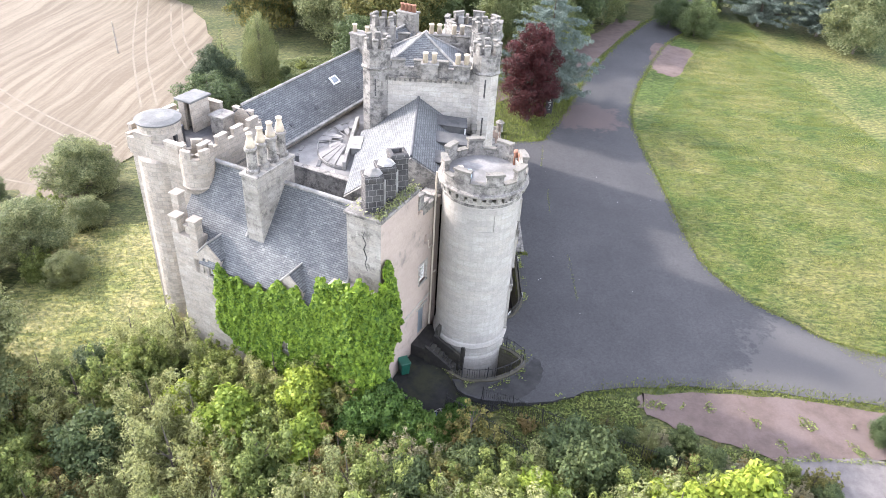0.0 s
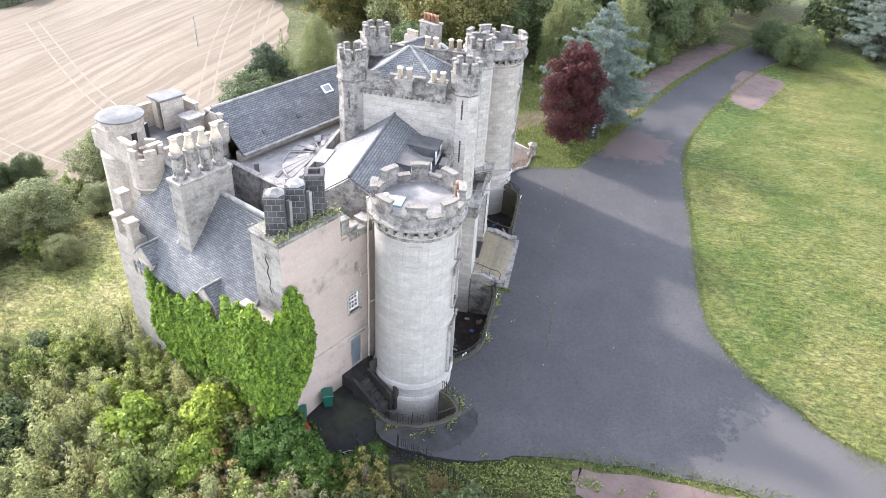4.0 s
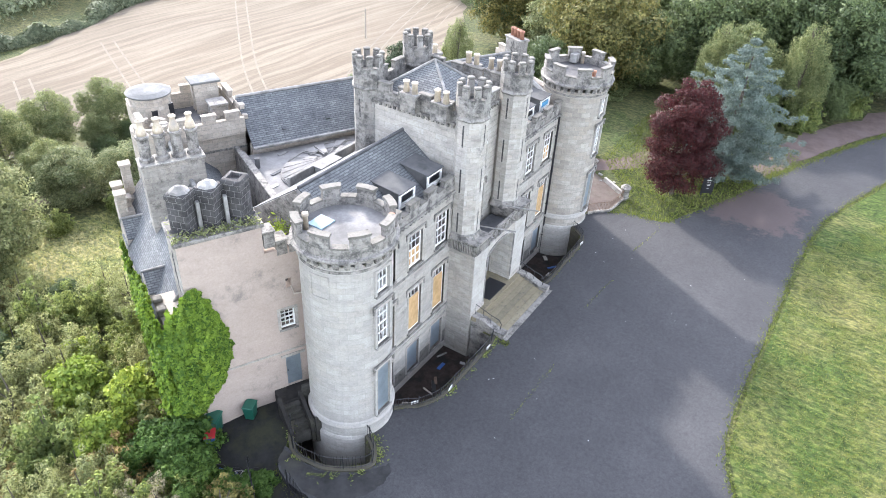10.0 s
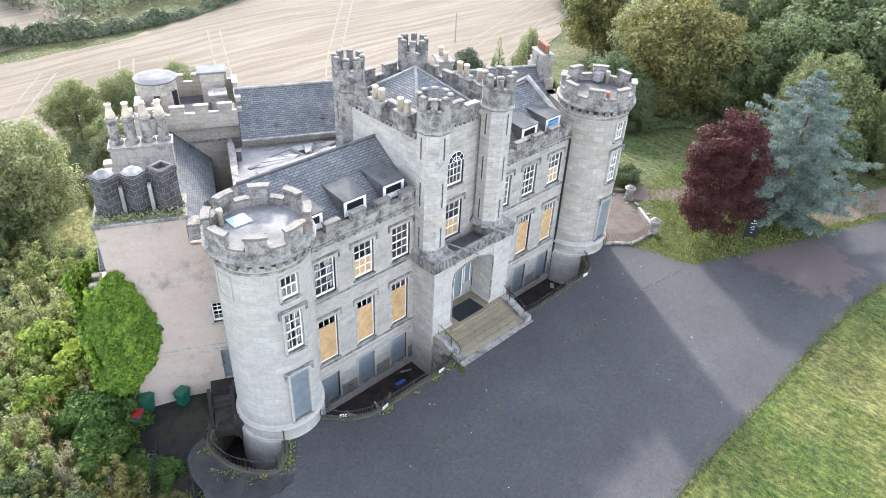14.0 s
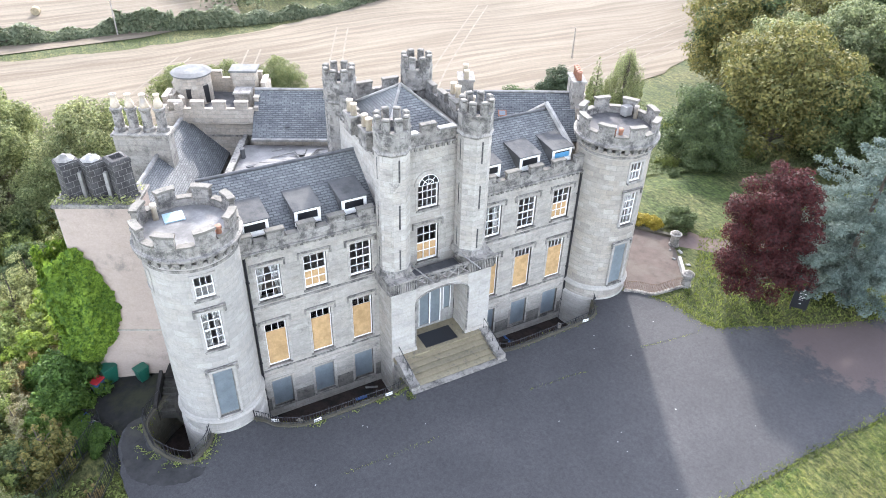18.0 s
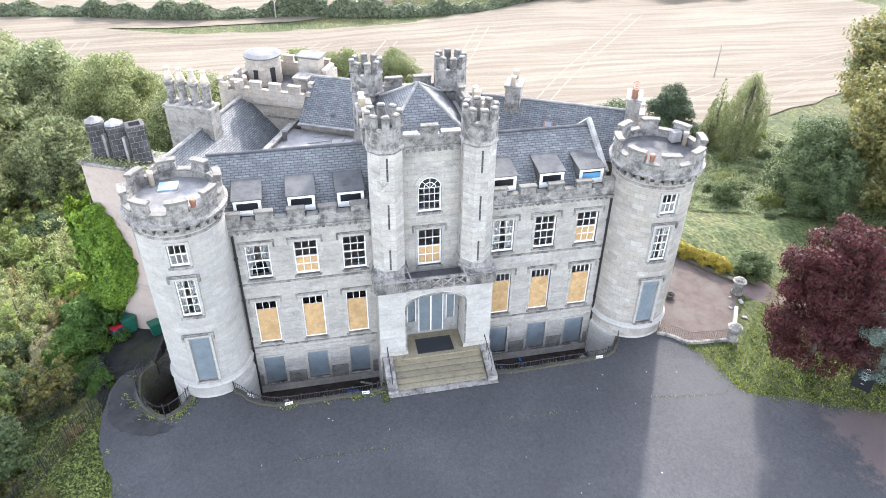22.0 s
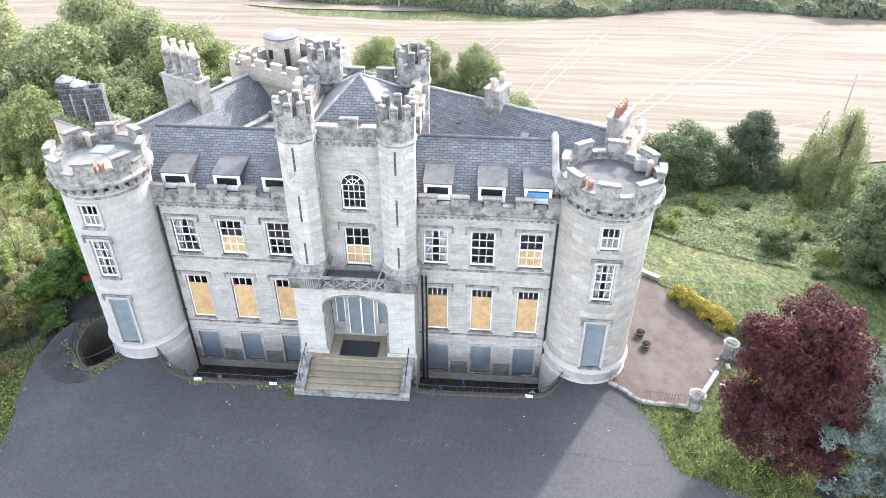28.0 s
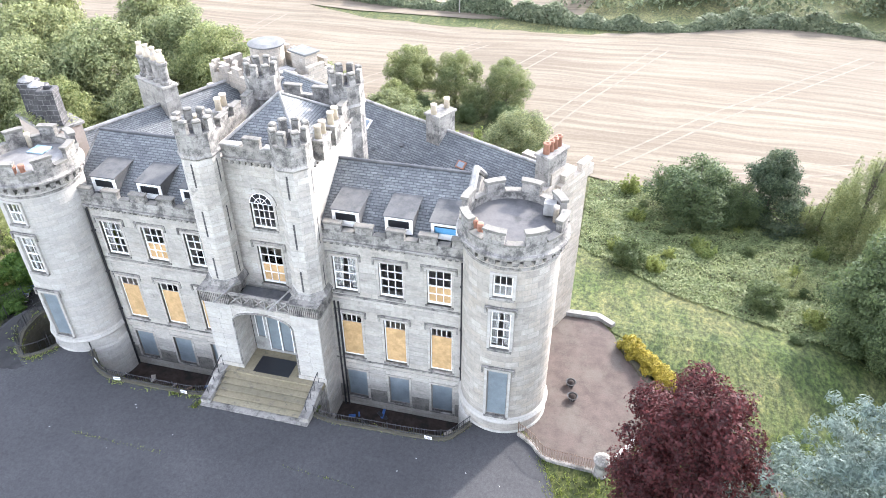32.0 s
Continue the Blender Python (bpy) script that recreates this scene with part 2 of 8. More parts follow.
def plain_material(name, colour, rough=0.6, metal=0.0, vary=0.18, scale=3.0, bumpy=0.1, second=None):
    m, nt, b = nodes_of(name, rough, metal)
    pos = position(nt)
    f = noise_tex(nt, pos, scale, 6, 0.65)
    lo = tuple(c * (1 - vary) for c in colour)
    hi = tuple(min(1, c * (1 + vary)) for c in colour)
    col = ramp(nt, f, [(0.3, lo), (0.7, hi)])
    g = noise_tex(nt, pos, scale * 9, 4, 0.7)
    if second:
        col = mixc(nt, ramp(nt, noise_tex(nt, pos, scale * 0.4, 7, 0.7), [(0.48, (0, 0, 0)), (0.62, (1, 1, 1))]), col, second)
    col = mixc(nt, 0.35, col, ramp(nt, g, [(0.3, (0.75, 0.75, 0.75)), (0.7, (1.15, 1.15, 1.15))]), "MULTIPLY")
    nt.links.new(col, b.inputs["Base Color"])
    if bumpy:
        bump(nt, b, g, bumpy, 0.02)
    return m


WHITE = plain_material("white_paint", (0.78, 0.77, 0.74), 0.5, vary=0.06, bumpy=0.03)
LEAD = plain_material("sheet_lead", (0.09, 0.092, 0.096), 0.9, vary=0.25, scale=1.2, second=(0.125, 0.125, 0.124))
LEAD.node_tree.nodes["Principled BSDF"].inputs["Specular IOR Level"].default_value = 0.08
FLATROOF = plain_material("roof_felt", (0.215, 0.21, 0.202), 0.9, vary=0.3, scale=0.7, second=(0.14, 0.137, 0.132))
ROOF_DARK = plain_material("dark_roof_felt", (0.088, 0.087, 0.087), 0.9, vary=0.3, scale=0.9, second=(0.125, 0.12, 0.117))
COPING = plain_material("pale_coping", (0.28, 0.272, 0.255), 0.9, vary=0.3, scale=1.5, second=(0.17, 0.165, 0.152))
for roof_mat in (FLATROOF, ROOF_DARK, COPING):
    roof_mat.node_tree.nodes["Principled BSDF"].inputs["Specular IOR Level"].default_value = 0.08
IRON = plain_material("black_iron", (0.025, 0.025, 0.027), 0.5, 0.3, vary=0.3)
PIPE_BUFF = plain_material("buff_pipe", (0.50, 0.44, 0.36), 0.5, vary=0.1)
CLAY = plain_material("terracotta", (0.27, 0.135, 0.09), 0.8, vary=0.2, scale=4)
BUFF_POT = plain_material("buff_fireclay", (0.46, 0.395, 0.30), 0.8, vary=0.25, scale=2.5, second=(0.32, 0.29, 0.25))
PLY = plain_material("plywood_board", (0.47, 0.31, 0.15), 0.65, vary=0.2, scale=3.5, second=(0.36, 0.235, 0.11))
TARP = plain_material("pale_blue_sheet", (0.32, 0.44, 0.50), 0.6, vary=0.3, scale=2)
SHUTTER = plain_material("steel_shutter", (0.20, 0.235, 0.255), 0.42, 0.3, vary=0.18, scale=1.3)
CURTAIN = plain_material("white_curtain", (0.72, 0.71, 0.68), 0.9, vary=0.08)
WOOD_GREY = plain_material("grey_wood", (0.33, 0.30, 0.26), 0.8, vary=0.3)
CAP_LEAD = plain_material("drum_cap_lead", (0.145, 0.146, 0.142), 0.95, vary=0.3, scale=1.2, second=(0.115, 0.116, 0.114))
LEAD_PALE = plain_material("weathered_lead", (0.085, 0.086, 0.087), 0.95, vary=0.25, scale=1.4, second=(0.115, 0.114, 0.11))
LEAD_PALE.node_tree.nodes["Principled BSDF"].inputs["Specular IOR Level"].default_value = 0.08
BLUE_SHEET = plain_material("blue_sheet", (0.10, 0.30, 0.50), 0.5, vary=0.15)
GREEN_PLASTIC = plain_material("green_plastic", (0.012, 0.09, 0.06), 0.4, vary=0.1)
RED_PAINT = plain_material("red_plastic", (0.40, 0.03, 0.035), 0.4, vary=0.1)
BLUE_PAINT = plain_material("blue_plastic", (0.03, 0.09, 0.26), 0.4, vary=0.1)
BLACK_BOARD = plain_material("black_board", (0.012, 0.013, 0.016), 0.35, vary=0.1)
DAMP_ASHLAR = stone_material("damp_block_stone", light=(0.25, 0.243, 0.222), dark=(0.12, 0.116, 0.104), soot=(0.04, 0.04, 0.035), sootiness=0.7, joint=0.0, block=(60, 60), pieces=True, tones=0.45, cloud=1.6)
# damp stair stone, blackened to hold the yard's deep shade
SHADED_DAMP = plain_material("shaded_damp_stone", (0.028, 0.026, 0.024), 0.9, vary=0.4, scale=1.8, bumpy=0.4, second=(0.05, 0.047, 0.036))
WORN_STEP = plain_material("grimy_step_stone", (0.06, 0.057, 0.05), 0.9, vary=0.35, scale=1.6, bumpy=0.4, second=(0.035, 0.034, 0.026))
# soil and leaves, darkened so the well floors carry the pit's shade
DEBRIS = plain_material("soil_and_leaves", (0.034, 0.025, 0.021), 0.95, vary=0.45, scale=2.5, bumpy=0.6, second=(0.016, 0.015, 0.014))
BARK = plain_material("bark", (0.10, 0.085, 0.07), 0.95, vary=0.35, scale=5, bumpy=0.6)


def glass_material():
    m, nt, b = nodes_of("window_glass", 0.04)
    b.inputs["Base Color"].default_value = (0.97, 0.97, 0.97, 1)
    b.inputs["Transmission Weight"].default_value = 1.0
    b.inputs["IOR"].default_value = 1.5
    return m


GLASS = glass_material()


def leaf_material(name, a, b_, back=0.4):
    m, nt, b = nodes_of(name, 0.65)
    b.inputs["Specular IOR Level"].default_value = 0.3
    g = nt.nodes.new("ShaderNodeNewGeometry")
    col = ramp(nt, g.outputs["Random Per Island"], [(0.0, a), (0.6, b_), (1.0, tuple(min(1, c * 1.35) for c in b_))])
    o = nt.nodes.new("ShaderNodeObjectInfo")
    col = mixc(nt, 0.5, col, ramp(nt, o.outputs["Random"], [(0, (0.72, 0.78, 0.75)), (1, (1.25, 1.15, 0.95))]), "MULTIPLY")
    pn = noise_tex(nt, g.outputs["Position"], 0.45, 4, 0.6)
    col = mixc(nt, 0.6, col, ramp(nt, pn, [(0.3, (0.70, 0.78, 0.70)), (0.7, (1.25, 1.18, 1.0))]), "MULTIPLY")
    nt.links.new(col, b.inputs["Base Color"])
    b.inputs["Transmission Weight"].default_value = 0.0
    tr = nt.nodes.new("ShaderNodeBsdfTranslucent")
    nt.links.new(col, tr.inputs["Color"])
    mx = nt.nodes.new("ShaderNodeMixShader")
    mx.inputs[0].default_value = back
    nt.links.new(b.outputs[0], mx.inputs[1])
    nt.links.new(tr.outputs[0], mx.inputs[2])
    nt.links.new(mx.outputs[0], nt.nodes["Material Output"].inputs["Surface"])
    return m


LEAF_GREEN = leaf_material("green_leaves", (0.088, 0.122, 0.038), (0.225, 0.265, 0.09), 0.5)
# oak green, greyed in the colour to suggest haze
LEAF_TREE = leaf_material("haze_greyed_tree_leaves", (0.092, 0.116, 0.058), (0.225, 0.248, 0.135), 0.5)
# distance haze is mixed into this leaf colour
LEAF_FAR = leaf_material("far_haze_tinted_leaves", (0.080, 0.100, 0.060), (0.165, 0.185, 0.120))
LEAF_MOUND = leaf_material("glossy_ivy_leaves", (0.036, 0.08, 0.018), (0.09, 0.155, 0.033))
LEAF_LIGHT = leaf_material("light_leaves", (0.112, 0.175, 0.026), (0.265, 0.33, 0.058))
LEAF_DARK = leaf_material("dark_leaves", (0.048, 0.074, 0.034), (0.105, 0.138, 0.062))
LEAF_GREY = leaf_material("grey_green_leaves", (0.14, 0.16, 0.076), (0.335, 0.35, 0.175), 0.5)
LEAF_WILLOW = leaf_material("soft_grey_green_leaves", (0.088, 0.113, 0.050), (0.20, 0.226, 0.108), 0.5)
LEAF_GOLD = leaf_material("golden_leaves", (0.066, 0.082, 0.027), (0.168, 0.156, 0.056))
LEAF_COPPER = leaf_material("copper_leaves", (0.023, 0.009, 0.011), (0.070, 0.0185, 0.0215))
LEAF_BLUE = leaf_material("blue_needles", (0.084, 0.114, 0.107), (0.18, 0.22, 0.209))
LEAF_IVY = leaf_material("creeper_leaves", (0.036, 0.09, 0.009), (0.14, 0.22, 0.025), 0.3)
LEAF_BROWN = leaf_material("brown_stems", (0.17, 0.13, 0.058), (0.31, 0.24, 0.12), 0.5)
LEAF_PINK = leaf_material("pale_stems", (0.18, 0.175, 0.115), (0.30, 0.275, 0.19))


# ---- mesh helpers ----
def finish(name, bm, mat, smooth=False):
    bmesh.ops.recalc_face_normals(bm, faces=bm.faces)
    me = bpy.data.meshes.new(name)
    bm.to_mesh(me)
    bm.free()
    for mm in (mat if isinstance(mat, (list, tuple)) else [mat]):
        me.materials.append(mm)
    if smooth:
        me.shade_smooth()
    return me


def thing(name, label="", category="", group="", kind="", at=(0, 0, 0), turn=0.0):
    e = new(name)
    e.empty_display_size = 0.3
    e.matrix_world = pose(*at, 0, 0, turn)
    return tagged(e, label, category, group, kind)


def part(name, bm, mat, parent, label="", m=None, smooth=False):
    ob = new(name, bm if isinstance(bm, bpy.types.Mesh) else finish(name, bm, mat, smooth))
    ob.parent = parent
    if m is not None:
        ob.matrix_basis = m
    return tagged(ob, label)


def solid(name, bm, mat, label, category, kind="", group="", smooth=False):
    return tagged(new(name, finish(name, bm, mat, smooth)), label, category, group, kind)


def box(bm, x0, y0, z0, x1, y1, z1, m=None, bevel=0.0):
    c = [bm.verts.new(p) for p in ((x0, y0, z0), (x1, y0, z0), (x1, y1, z0), (x0, y1, z0), (x0, y0, z1), (x1, y0, z1), (x1, y1, z1), (x0, y1, z1))]
    fs = [bm.faces.new([c[i] for i in q]) for q in ((3, 2, 1, 0), (4, 5, 6, 7), (0, 1, 5, 4), (1, 2, 6, 5), (2, 3, 7, 6), (3, 0, 4, 7))]
    vs = c
    if bevel:
        es = list({e for f in fs for e in f.edges})
        r = bmesh.ops.bevel(bm, geom=es, offset=bevel, segments=1, affect="EDGES")
        vs = list({v for f in r["faces"] for v in f.verts} | {v for v in c if v.is_valid})
    if m is not None:
        for v in vs:
            v.co = m @ v.co
    return vs


def prism(bm, pts, z0, z1, m=None):
    """A flat outline pulled up from z0 to z1."""
    lo = [bm.verts.new((x, y, z0)) for x, y in pts]
    hi = [bm.verts.new((x, y, z1)) for x, y in pts]
    n = len(pts)
    bm.faces.new(lo[::-1]), bm.faces.new(hi)
    for i in range(n):
        bm.faces.new((lo[i], lo[(i + 1) % n], hi[(i + 1) % n], hi[i]))
    if m is not None:
        for v in lo + hi:
            v.co = m @ v.co


def lathe(bm, prof, n=40, at=(0, 0), start=0.0, sweep=360.0, close=True):
    """Turn a profile of (radius, z) about the z axis."""
    full = abs(sweep) >= 359.9
    k = n if full else n + 1
    rings = []
    for r, z in prof:
        rings.append([bm.verts.new((at[0] + r * math.cos(radians(start + sweep * i / n)), at[1] + r * math.sin(radians(start + sweep * i / n)), z)) for i in range(k)])
    for a, b in zip(rings, rings[1:]):
        for i in range(n):
            j = (i + 1) % k
            bm.faces.new((a[i], a[j], b[j], b[i]))
    if close:
        for r in (rings[0][::-1], rings[-1]):
            if full:
                bm.faces.new(r)
    return rings


def arc_block(bm, r0, r1, a0, a1, z0, z1, n=4, at=(0, 0)):
    """A curved block of a ring, from angle a0 to a1 in degrees."""
    q = []
    for i in range(n + 1):
        a = radians(a0 + (a1 - a0) * i / n)
        c, s = math.cos(a), math.sin(a)
        q.append([bm.verts.new((at[0] + r * c, at[1] + r * s, z)) for r, z in ((r0, z0), (r1, z0), (r1, z1), (r0, z1))])
    for a, b in zip(q, q[1:]):
        for i in range(4):
            bm.faces.new((a[i], a[(i + 1) % 4], b[(i + 1) % 4], b[i]))
    bm.faces.new(q[0][::-1]), bm.faces.new(q[-1])


def tube(bm, pts, r, n=6):
    """A round bar through the points."""
    pts = [Vector(p) for p in pts]
    rings = []
    for i, p in enumerate(pts):
        d = (pts[min(i + 1, len(pts) - 1)] - pts[max(i - 1, 0)]).normalized()
        s = d.orthogonal().normalized() if abs(d.z) > 0.9 else d.cross(Vector((0, 0, 1))).normalized()
        t = d.cross(s)
        rr = r[i] if isinstance(r, (list, tuple)) else r
        rings.append([bm.verts.new(p + rr * (s * math.cos(2 * math.pi * k / n) + t * math.sin(2 * math.pi * k / n))) for k in range(n)])
    for a, b in zip(rings, rings[1:]):
        for k in range(n):
            bm.faces.new((a[k], a[(k + 1) % n], b[(k + 1) % n], b[k]))
    bm.faces.new(rings[0][::-1]), bm.faces.new(rings[-1])


def pierced(bm, fn, h0, h1, z0, z1, holes, thick, step=50.0):
    """A wall with openings. fn(h, z, depth) gives the place; holes are (h0, h1, z0, z1)."""
    hs = {h0, h1} | {h for o in holes for h in o[:2]}
    k = max(1, int((h1 - h0) / step))
    hs |= {h0 + (h1 - h0) * i / k for i in range(k + 1)}
    hs, zs = sorted(hs), sorted({z0, z1} | {z for o in holes for z in o[2:]})
    hs = [h for i, h in enumerate(hs) if i == 0 or h - hs[i - 1] > 1e-5]
    memo = {}

    def vert(h, z, d):
        key = (round(h, 5), round(z, 5), d)
        if key not in memo:
            memo[key] = bm.verts.new(fn(h, z, d))
        return memo[key]

    def full(i, j):
        if not (0 <= i < len(hs) - 1 and 0 <= j < len(zs) - 1):
            return False
        h, z = (hs[i] + hs[i + 1]) / 2, (zs[j] + zs[j + 1]) / 2
        return not any(o[0] < h < o[1] and o[2] < z < o[3] for o in holes)
    for i in range(len(hs) - 1):
        for j in range(len(zs) - 1):
            if not full(i, j):
                continue
            a, b, c, d = hs[i], hs[i + 1], zs[j], zs[j + 1]
            for dep in (0, thick):
                bm.faces.new([vert(*p, dep) for p in ((a, c), (b, c), (b, d), (a, d))])
            for (ii, jj), (p, q) in (((i - 1, j), ((a, c), (a, d))), ((i + 1, j), ((b, c), (b, d))), ((i, j - 1), ((a, c), (b, c))), ((i, j + 1), ((a, d), (b, d)))):
                if not full(ii, jj):
                    bm.faces.new((vert(*p, 0), vert(*q, 0), vert(*q, thick), vert(*p, thick)))


def turned(x, y, z, deg):
    return pose(x, y, z, 0, 0, deg)


# ---- castle: front ----
castle = thing("castle", "grey sandstone mock castle with round towers, battlements and boarded windows", "castle")
mesh_cache = {}


def shared(key, make):
    if key not in mesh_cache:
        mesh_cache[key] = make()
    return mesh_cache[key]


def window(parent, m, w, h, kind="sash", cols=3, rows=4, hood=True, stone=None, arched=False):
    """A window in an opening w by h; m stands at the sill's middle on the wall's face, x along the wall, y into it."""
    stone = stone or STONE

    def frame_mesh():
        bm = bmesh.new()
        f, y0, holes = 0.075, 0.13, []
        c, r = (cols, rows) if kind != "shutter" else (1, 1)
        for i in range(c):
            for j in range(r):
                x0, x1 = -w / 2 + f + (w - 2 * f) * i / c, -w / 2 + f + (w - 2 * f) * (i + 1) / c
                z0, z1 = 0.11 + (h - f - 0.11) * j / r, 0.11 + (h - f - 0.11) * (j + 1) / r
                holes.append((x0 + (0.016 if i else 0), x1 - (0.016 if i < c - 1 else 0), z0 + ((0.035 if 2 * j == r else 0.016) if j else 0), z1 - ((0.035 if 2 * (j + 1) == r else 0.016) if j < r - 1 else 0)))
        pierced(bm, lambda hh, z, d: (hh, y0 + d, z), -w / 2, w / 2, 0, h, holes, 0.07)
        return finish("window", bm, WHITE if kind != "shutter" else COPING)
    win = part("window", shared(("frame", w, h, kind, cols, rows), frame_mesh), None, parent, "", m)
    if kind != "shutter":
        def pane_mesh():
            bm = bmesh.new()
            box(bm, -(w - 0.15) / cols / 2 + 0.016, 0.168, 0, (w - 0.15) / cols / 2 - 0.016, 0.174, (h - 0.185) / rows - 0.03)
            return finish("pane", bm, GLASS)
        pm = shared(("pane", w, h, cols, rows), pane_mesh)
        for i in range(cols):
            for j in range(rows):
                if (kind == "ply" and j < rows - 1) or (kind == "half" and j < rows // 2):
                    continue
                p = part("pane", pm, None, win, "", pose(-w / 2 + 0.075 + (w - 0.15) * (i + 0.5) / cols, 0, 0.125 + (h - 0.185) * j / rows))
                p.visible_shadow = False
    if kind in ("ply", "half"):
        def ply_mesh():
            bm = bmesh.new()
            top = h * ((rows - 1) / rows if kind == "ply" else 0.5)
            box(bm, -w / 2 + 0.07, 0.115 if kind == "ply" else 0.20, 0.1, w / 2 - 0.07, 0.135 if kind == "ply" else 0.22, top, bevel=0.004)
            return finish("board", bm, PLY)
        part("board", shared(("ply", w, h, kind, rows), ply_mesh), None, win, "yellow plywood board over the opening")
    if kind == "shutter":
        def sh_mesh():
            bm = bmesh.new()
            box(bm, -w / 2 + 0.06, 0.10, 0.08, w / 2 - 0.06, 0.135, h - 0.05)
            for z in (0.33, 0.66):
                box(bm, -w / 2 + 0.06, 0.092, h * z, w / 2 - 0.06, 0.0995, h * z + 0.02)
            return finish("shutter", bm, SHUTTER)
        part("shutter", shared(("shutter", w, h), sh_mesh), None, win, "blue-grey perforated steel security screen")

    def sill_mesh():
        bm = bmesh.new()
        box(bm, -w / 2 - 0.12, -0.09, -0.14, w / 2 + 0.12, 0.12, 0.0, bevel=0.02)
        return finish("sill", bm, STONE_DARK)
    part("sill", shared(("sill", w), sill_mesh), None, win)

    def sur_mesh():
        bm = bmesh.new()
        a = 0.15
        pierced(bm, lambda hh, z, d: (hh, -0.035 + d, z), -w / 2 - a, w / 2 + a, 0.0, h + (0.002 if arched else a), [(-w / 2, w / 2, 0.0, h)], 0.135)
        return finish("surround", bm, stone)
    part("surround", shared(("sur", w, h, arched, stone.name), sur_mesh), None, win)
    if hood:
        def hood_mesh():
            bm, a = bmesh.new(), 0.15
            box(bm, -w / 2 - 0.32, -0.11, h + a + 0.09, w / 2 + 0.32, 0.02, h + a + 0.2, bevel=0.02)
            for s in (-1, 1):
                box(bm, s * (w / 2 + 0.27) - 0.05, -0.09, h - 0.12, s * (w / 2 + 0.27) + 0.05, 0.02, h + a + 0.09)
            # the darker stone paints in the hood's line of shading
            return finish("hood_mould", bm, STONE_DARK)
        part("hood_mould", shared(("hood", w, h), hood_mesh), None, win)
    return win


def curtains(parent, m, w, h, kind):
    bm = bmesh.new()
    n = 14
    for s in (-1, 1):
        cols = []
        for i in range(n + 1):
            f = i / n
            top, bot = s * (w / 2 - f * w * 0.44), s * (w / 2 - f * w * (0.12 if kind == "tied" else 0.3))
            wav = 0.03 * math.sin(i * 2.4)
            cols.append([bm.verts.new((top, 0.30 + wav, h - 0.05)), bm.verts.new((top * 0.5 + bot * 0.5, 0.30 - wav, h * 0.55)), bm.verts.new((bot, 0.30 + wav, 0.1))])
        for a, b in zip(cols, cols[1:]):
            bm.faces.new((a[0], b[0], b[1], a[1])), bm.faces.new((a[1], b[1], b[2], a[2]))
    r = bmesh.ops.solidify(bm, geom=bm.faces[:], thickness=0.008)
    part("curtain", bm, CURTAIN, parent, "pair of white curtains drawn aside")


UPPER = [(-9.96, "sash", 3, 4), (-7.27, "half", 3, 4), (-4.50, "sash", 3, 4), (4.50, "sash", 3, 4), (7.15, "sash", 3, 4), (9.86, "half", 3, 4)]
MIDDLE = [-9.98, -7.22, -4.57, 4.57, 7.22, 9.95]
BASE = [-10.05, -7.30, -4.62, 4.62, 7.30, 9.98]
WALL_TOP = 9.75
FRONT_BASE = -2.9
for name, y0, y1 in (("front_wall", -11.75, -3.05), ("front_wall", 3.05, 11.75)):
    holes = []
    for y, *_ in UPPER:
        if y0 < y < y1:
            holes.append((y - 0.68, y + 0.68, 6.40, 8.72))
    for y in MIDDLE:
        if y0 < y < y1:
            holes.append((y - 0.65, y + 0.65, 1.45, 4.68))
    for y in BASE:
        if y0 < y < y1:
            holes.append((y - 0.64, y + 0.64, -2.0, 0.22))
    bm = bmesh.new()
    pierced(bm, lambda h, z, d: (-d, h, z), y0, y1, FRONT_BASE, WALL_TOP, holes, 0.6)
    part(name, bm, STONE, castle, "ashlar front wall with three storeys of windows")
    sgn = -1 if y0 < 0 else 1
    # string courses, cornice and battlements
    for z, hgt, out in ((0.62, 0.22, 0.07), (1.12, 0.10, 0.10), (5.98, 0.16, 0.06)):
        bm = bmesh.new()
        box(bm, 0.002, y0, z, out, y1, z + hgt, bevel=0.02)
        part("string_course", bm, STONE_DARK if z > 5 or z > 1 else STONE, castle)
    bm = bmesh.new()
    box(bm, -0.45, y0, WALL_TOP + 0.004, 0.22, y1, WALL_TOP + 0.14, bevel=0.03)
    k = int((y1 - y0) / 0.36)
    for i in range(k):
        yy = y0 + (y1 - y0) * (i + 0.5) / k
        box(bm, 0.004, yy - 0.08, WALL_TOP - 0.14, 0.15, yy + 0.08, WALL_TOP - 0.004)
    part("cornice", bm, STONE_DARK, castle, "weathered cornice on small corbels")
    bm = bmesh.new()
    box(bm, -0.26, y0, WALL_TOP + 0.145, 0.10, y1, 10.42)
    part("parapet", bm, STONE_DARK, castle)
    n = 5
    for i in range(n):
        yc = y0 + (y1 - y0) * (i + 0.5) / n + 0.15 * sgn
        bm = bmesh.new()
        box(bm, -0.24, yc - 0.46, 10.424, 0.08, yc + 0.46, 10.84)
        mer = part("merlon", bm, STONE_DARK, castle)
        bm = bmesh.new()
        box(bm, -0.29, yc - 0.53, 10.844, 0.14, yc + 0.53, 10.97, bevel=0.04)
        part("capstone", bm, STONE_CAP, mer, "", mer.matrix_world.inverted())
        if i < n - 1:
            ya, yb = yc + 0.46, yc + (y1 - y0) / n - 0.46
            bm = bmesh.new()
            box(bm, -0.29, ya + 0.09, 10.424, 0.13, yb - 0.09, 10.51, bevel=0.03)
            part("crenel_sill", bm, STONE_CAP, castle)
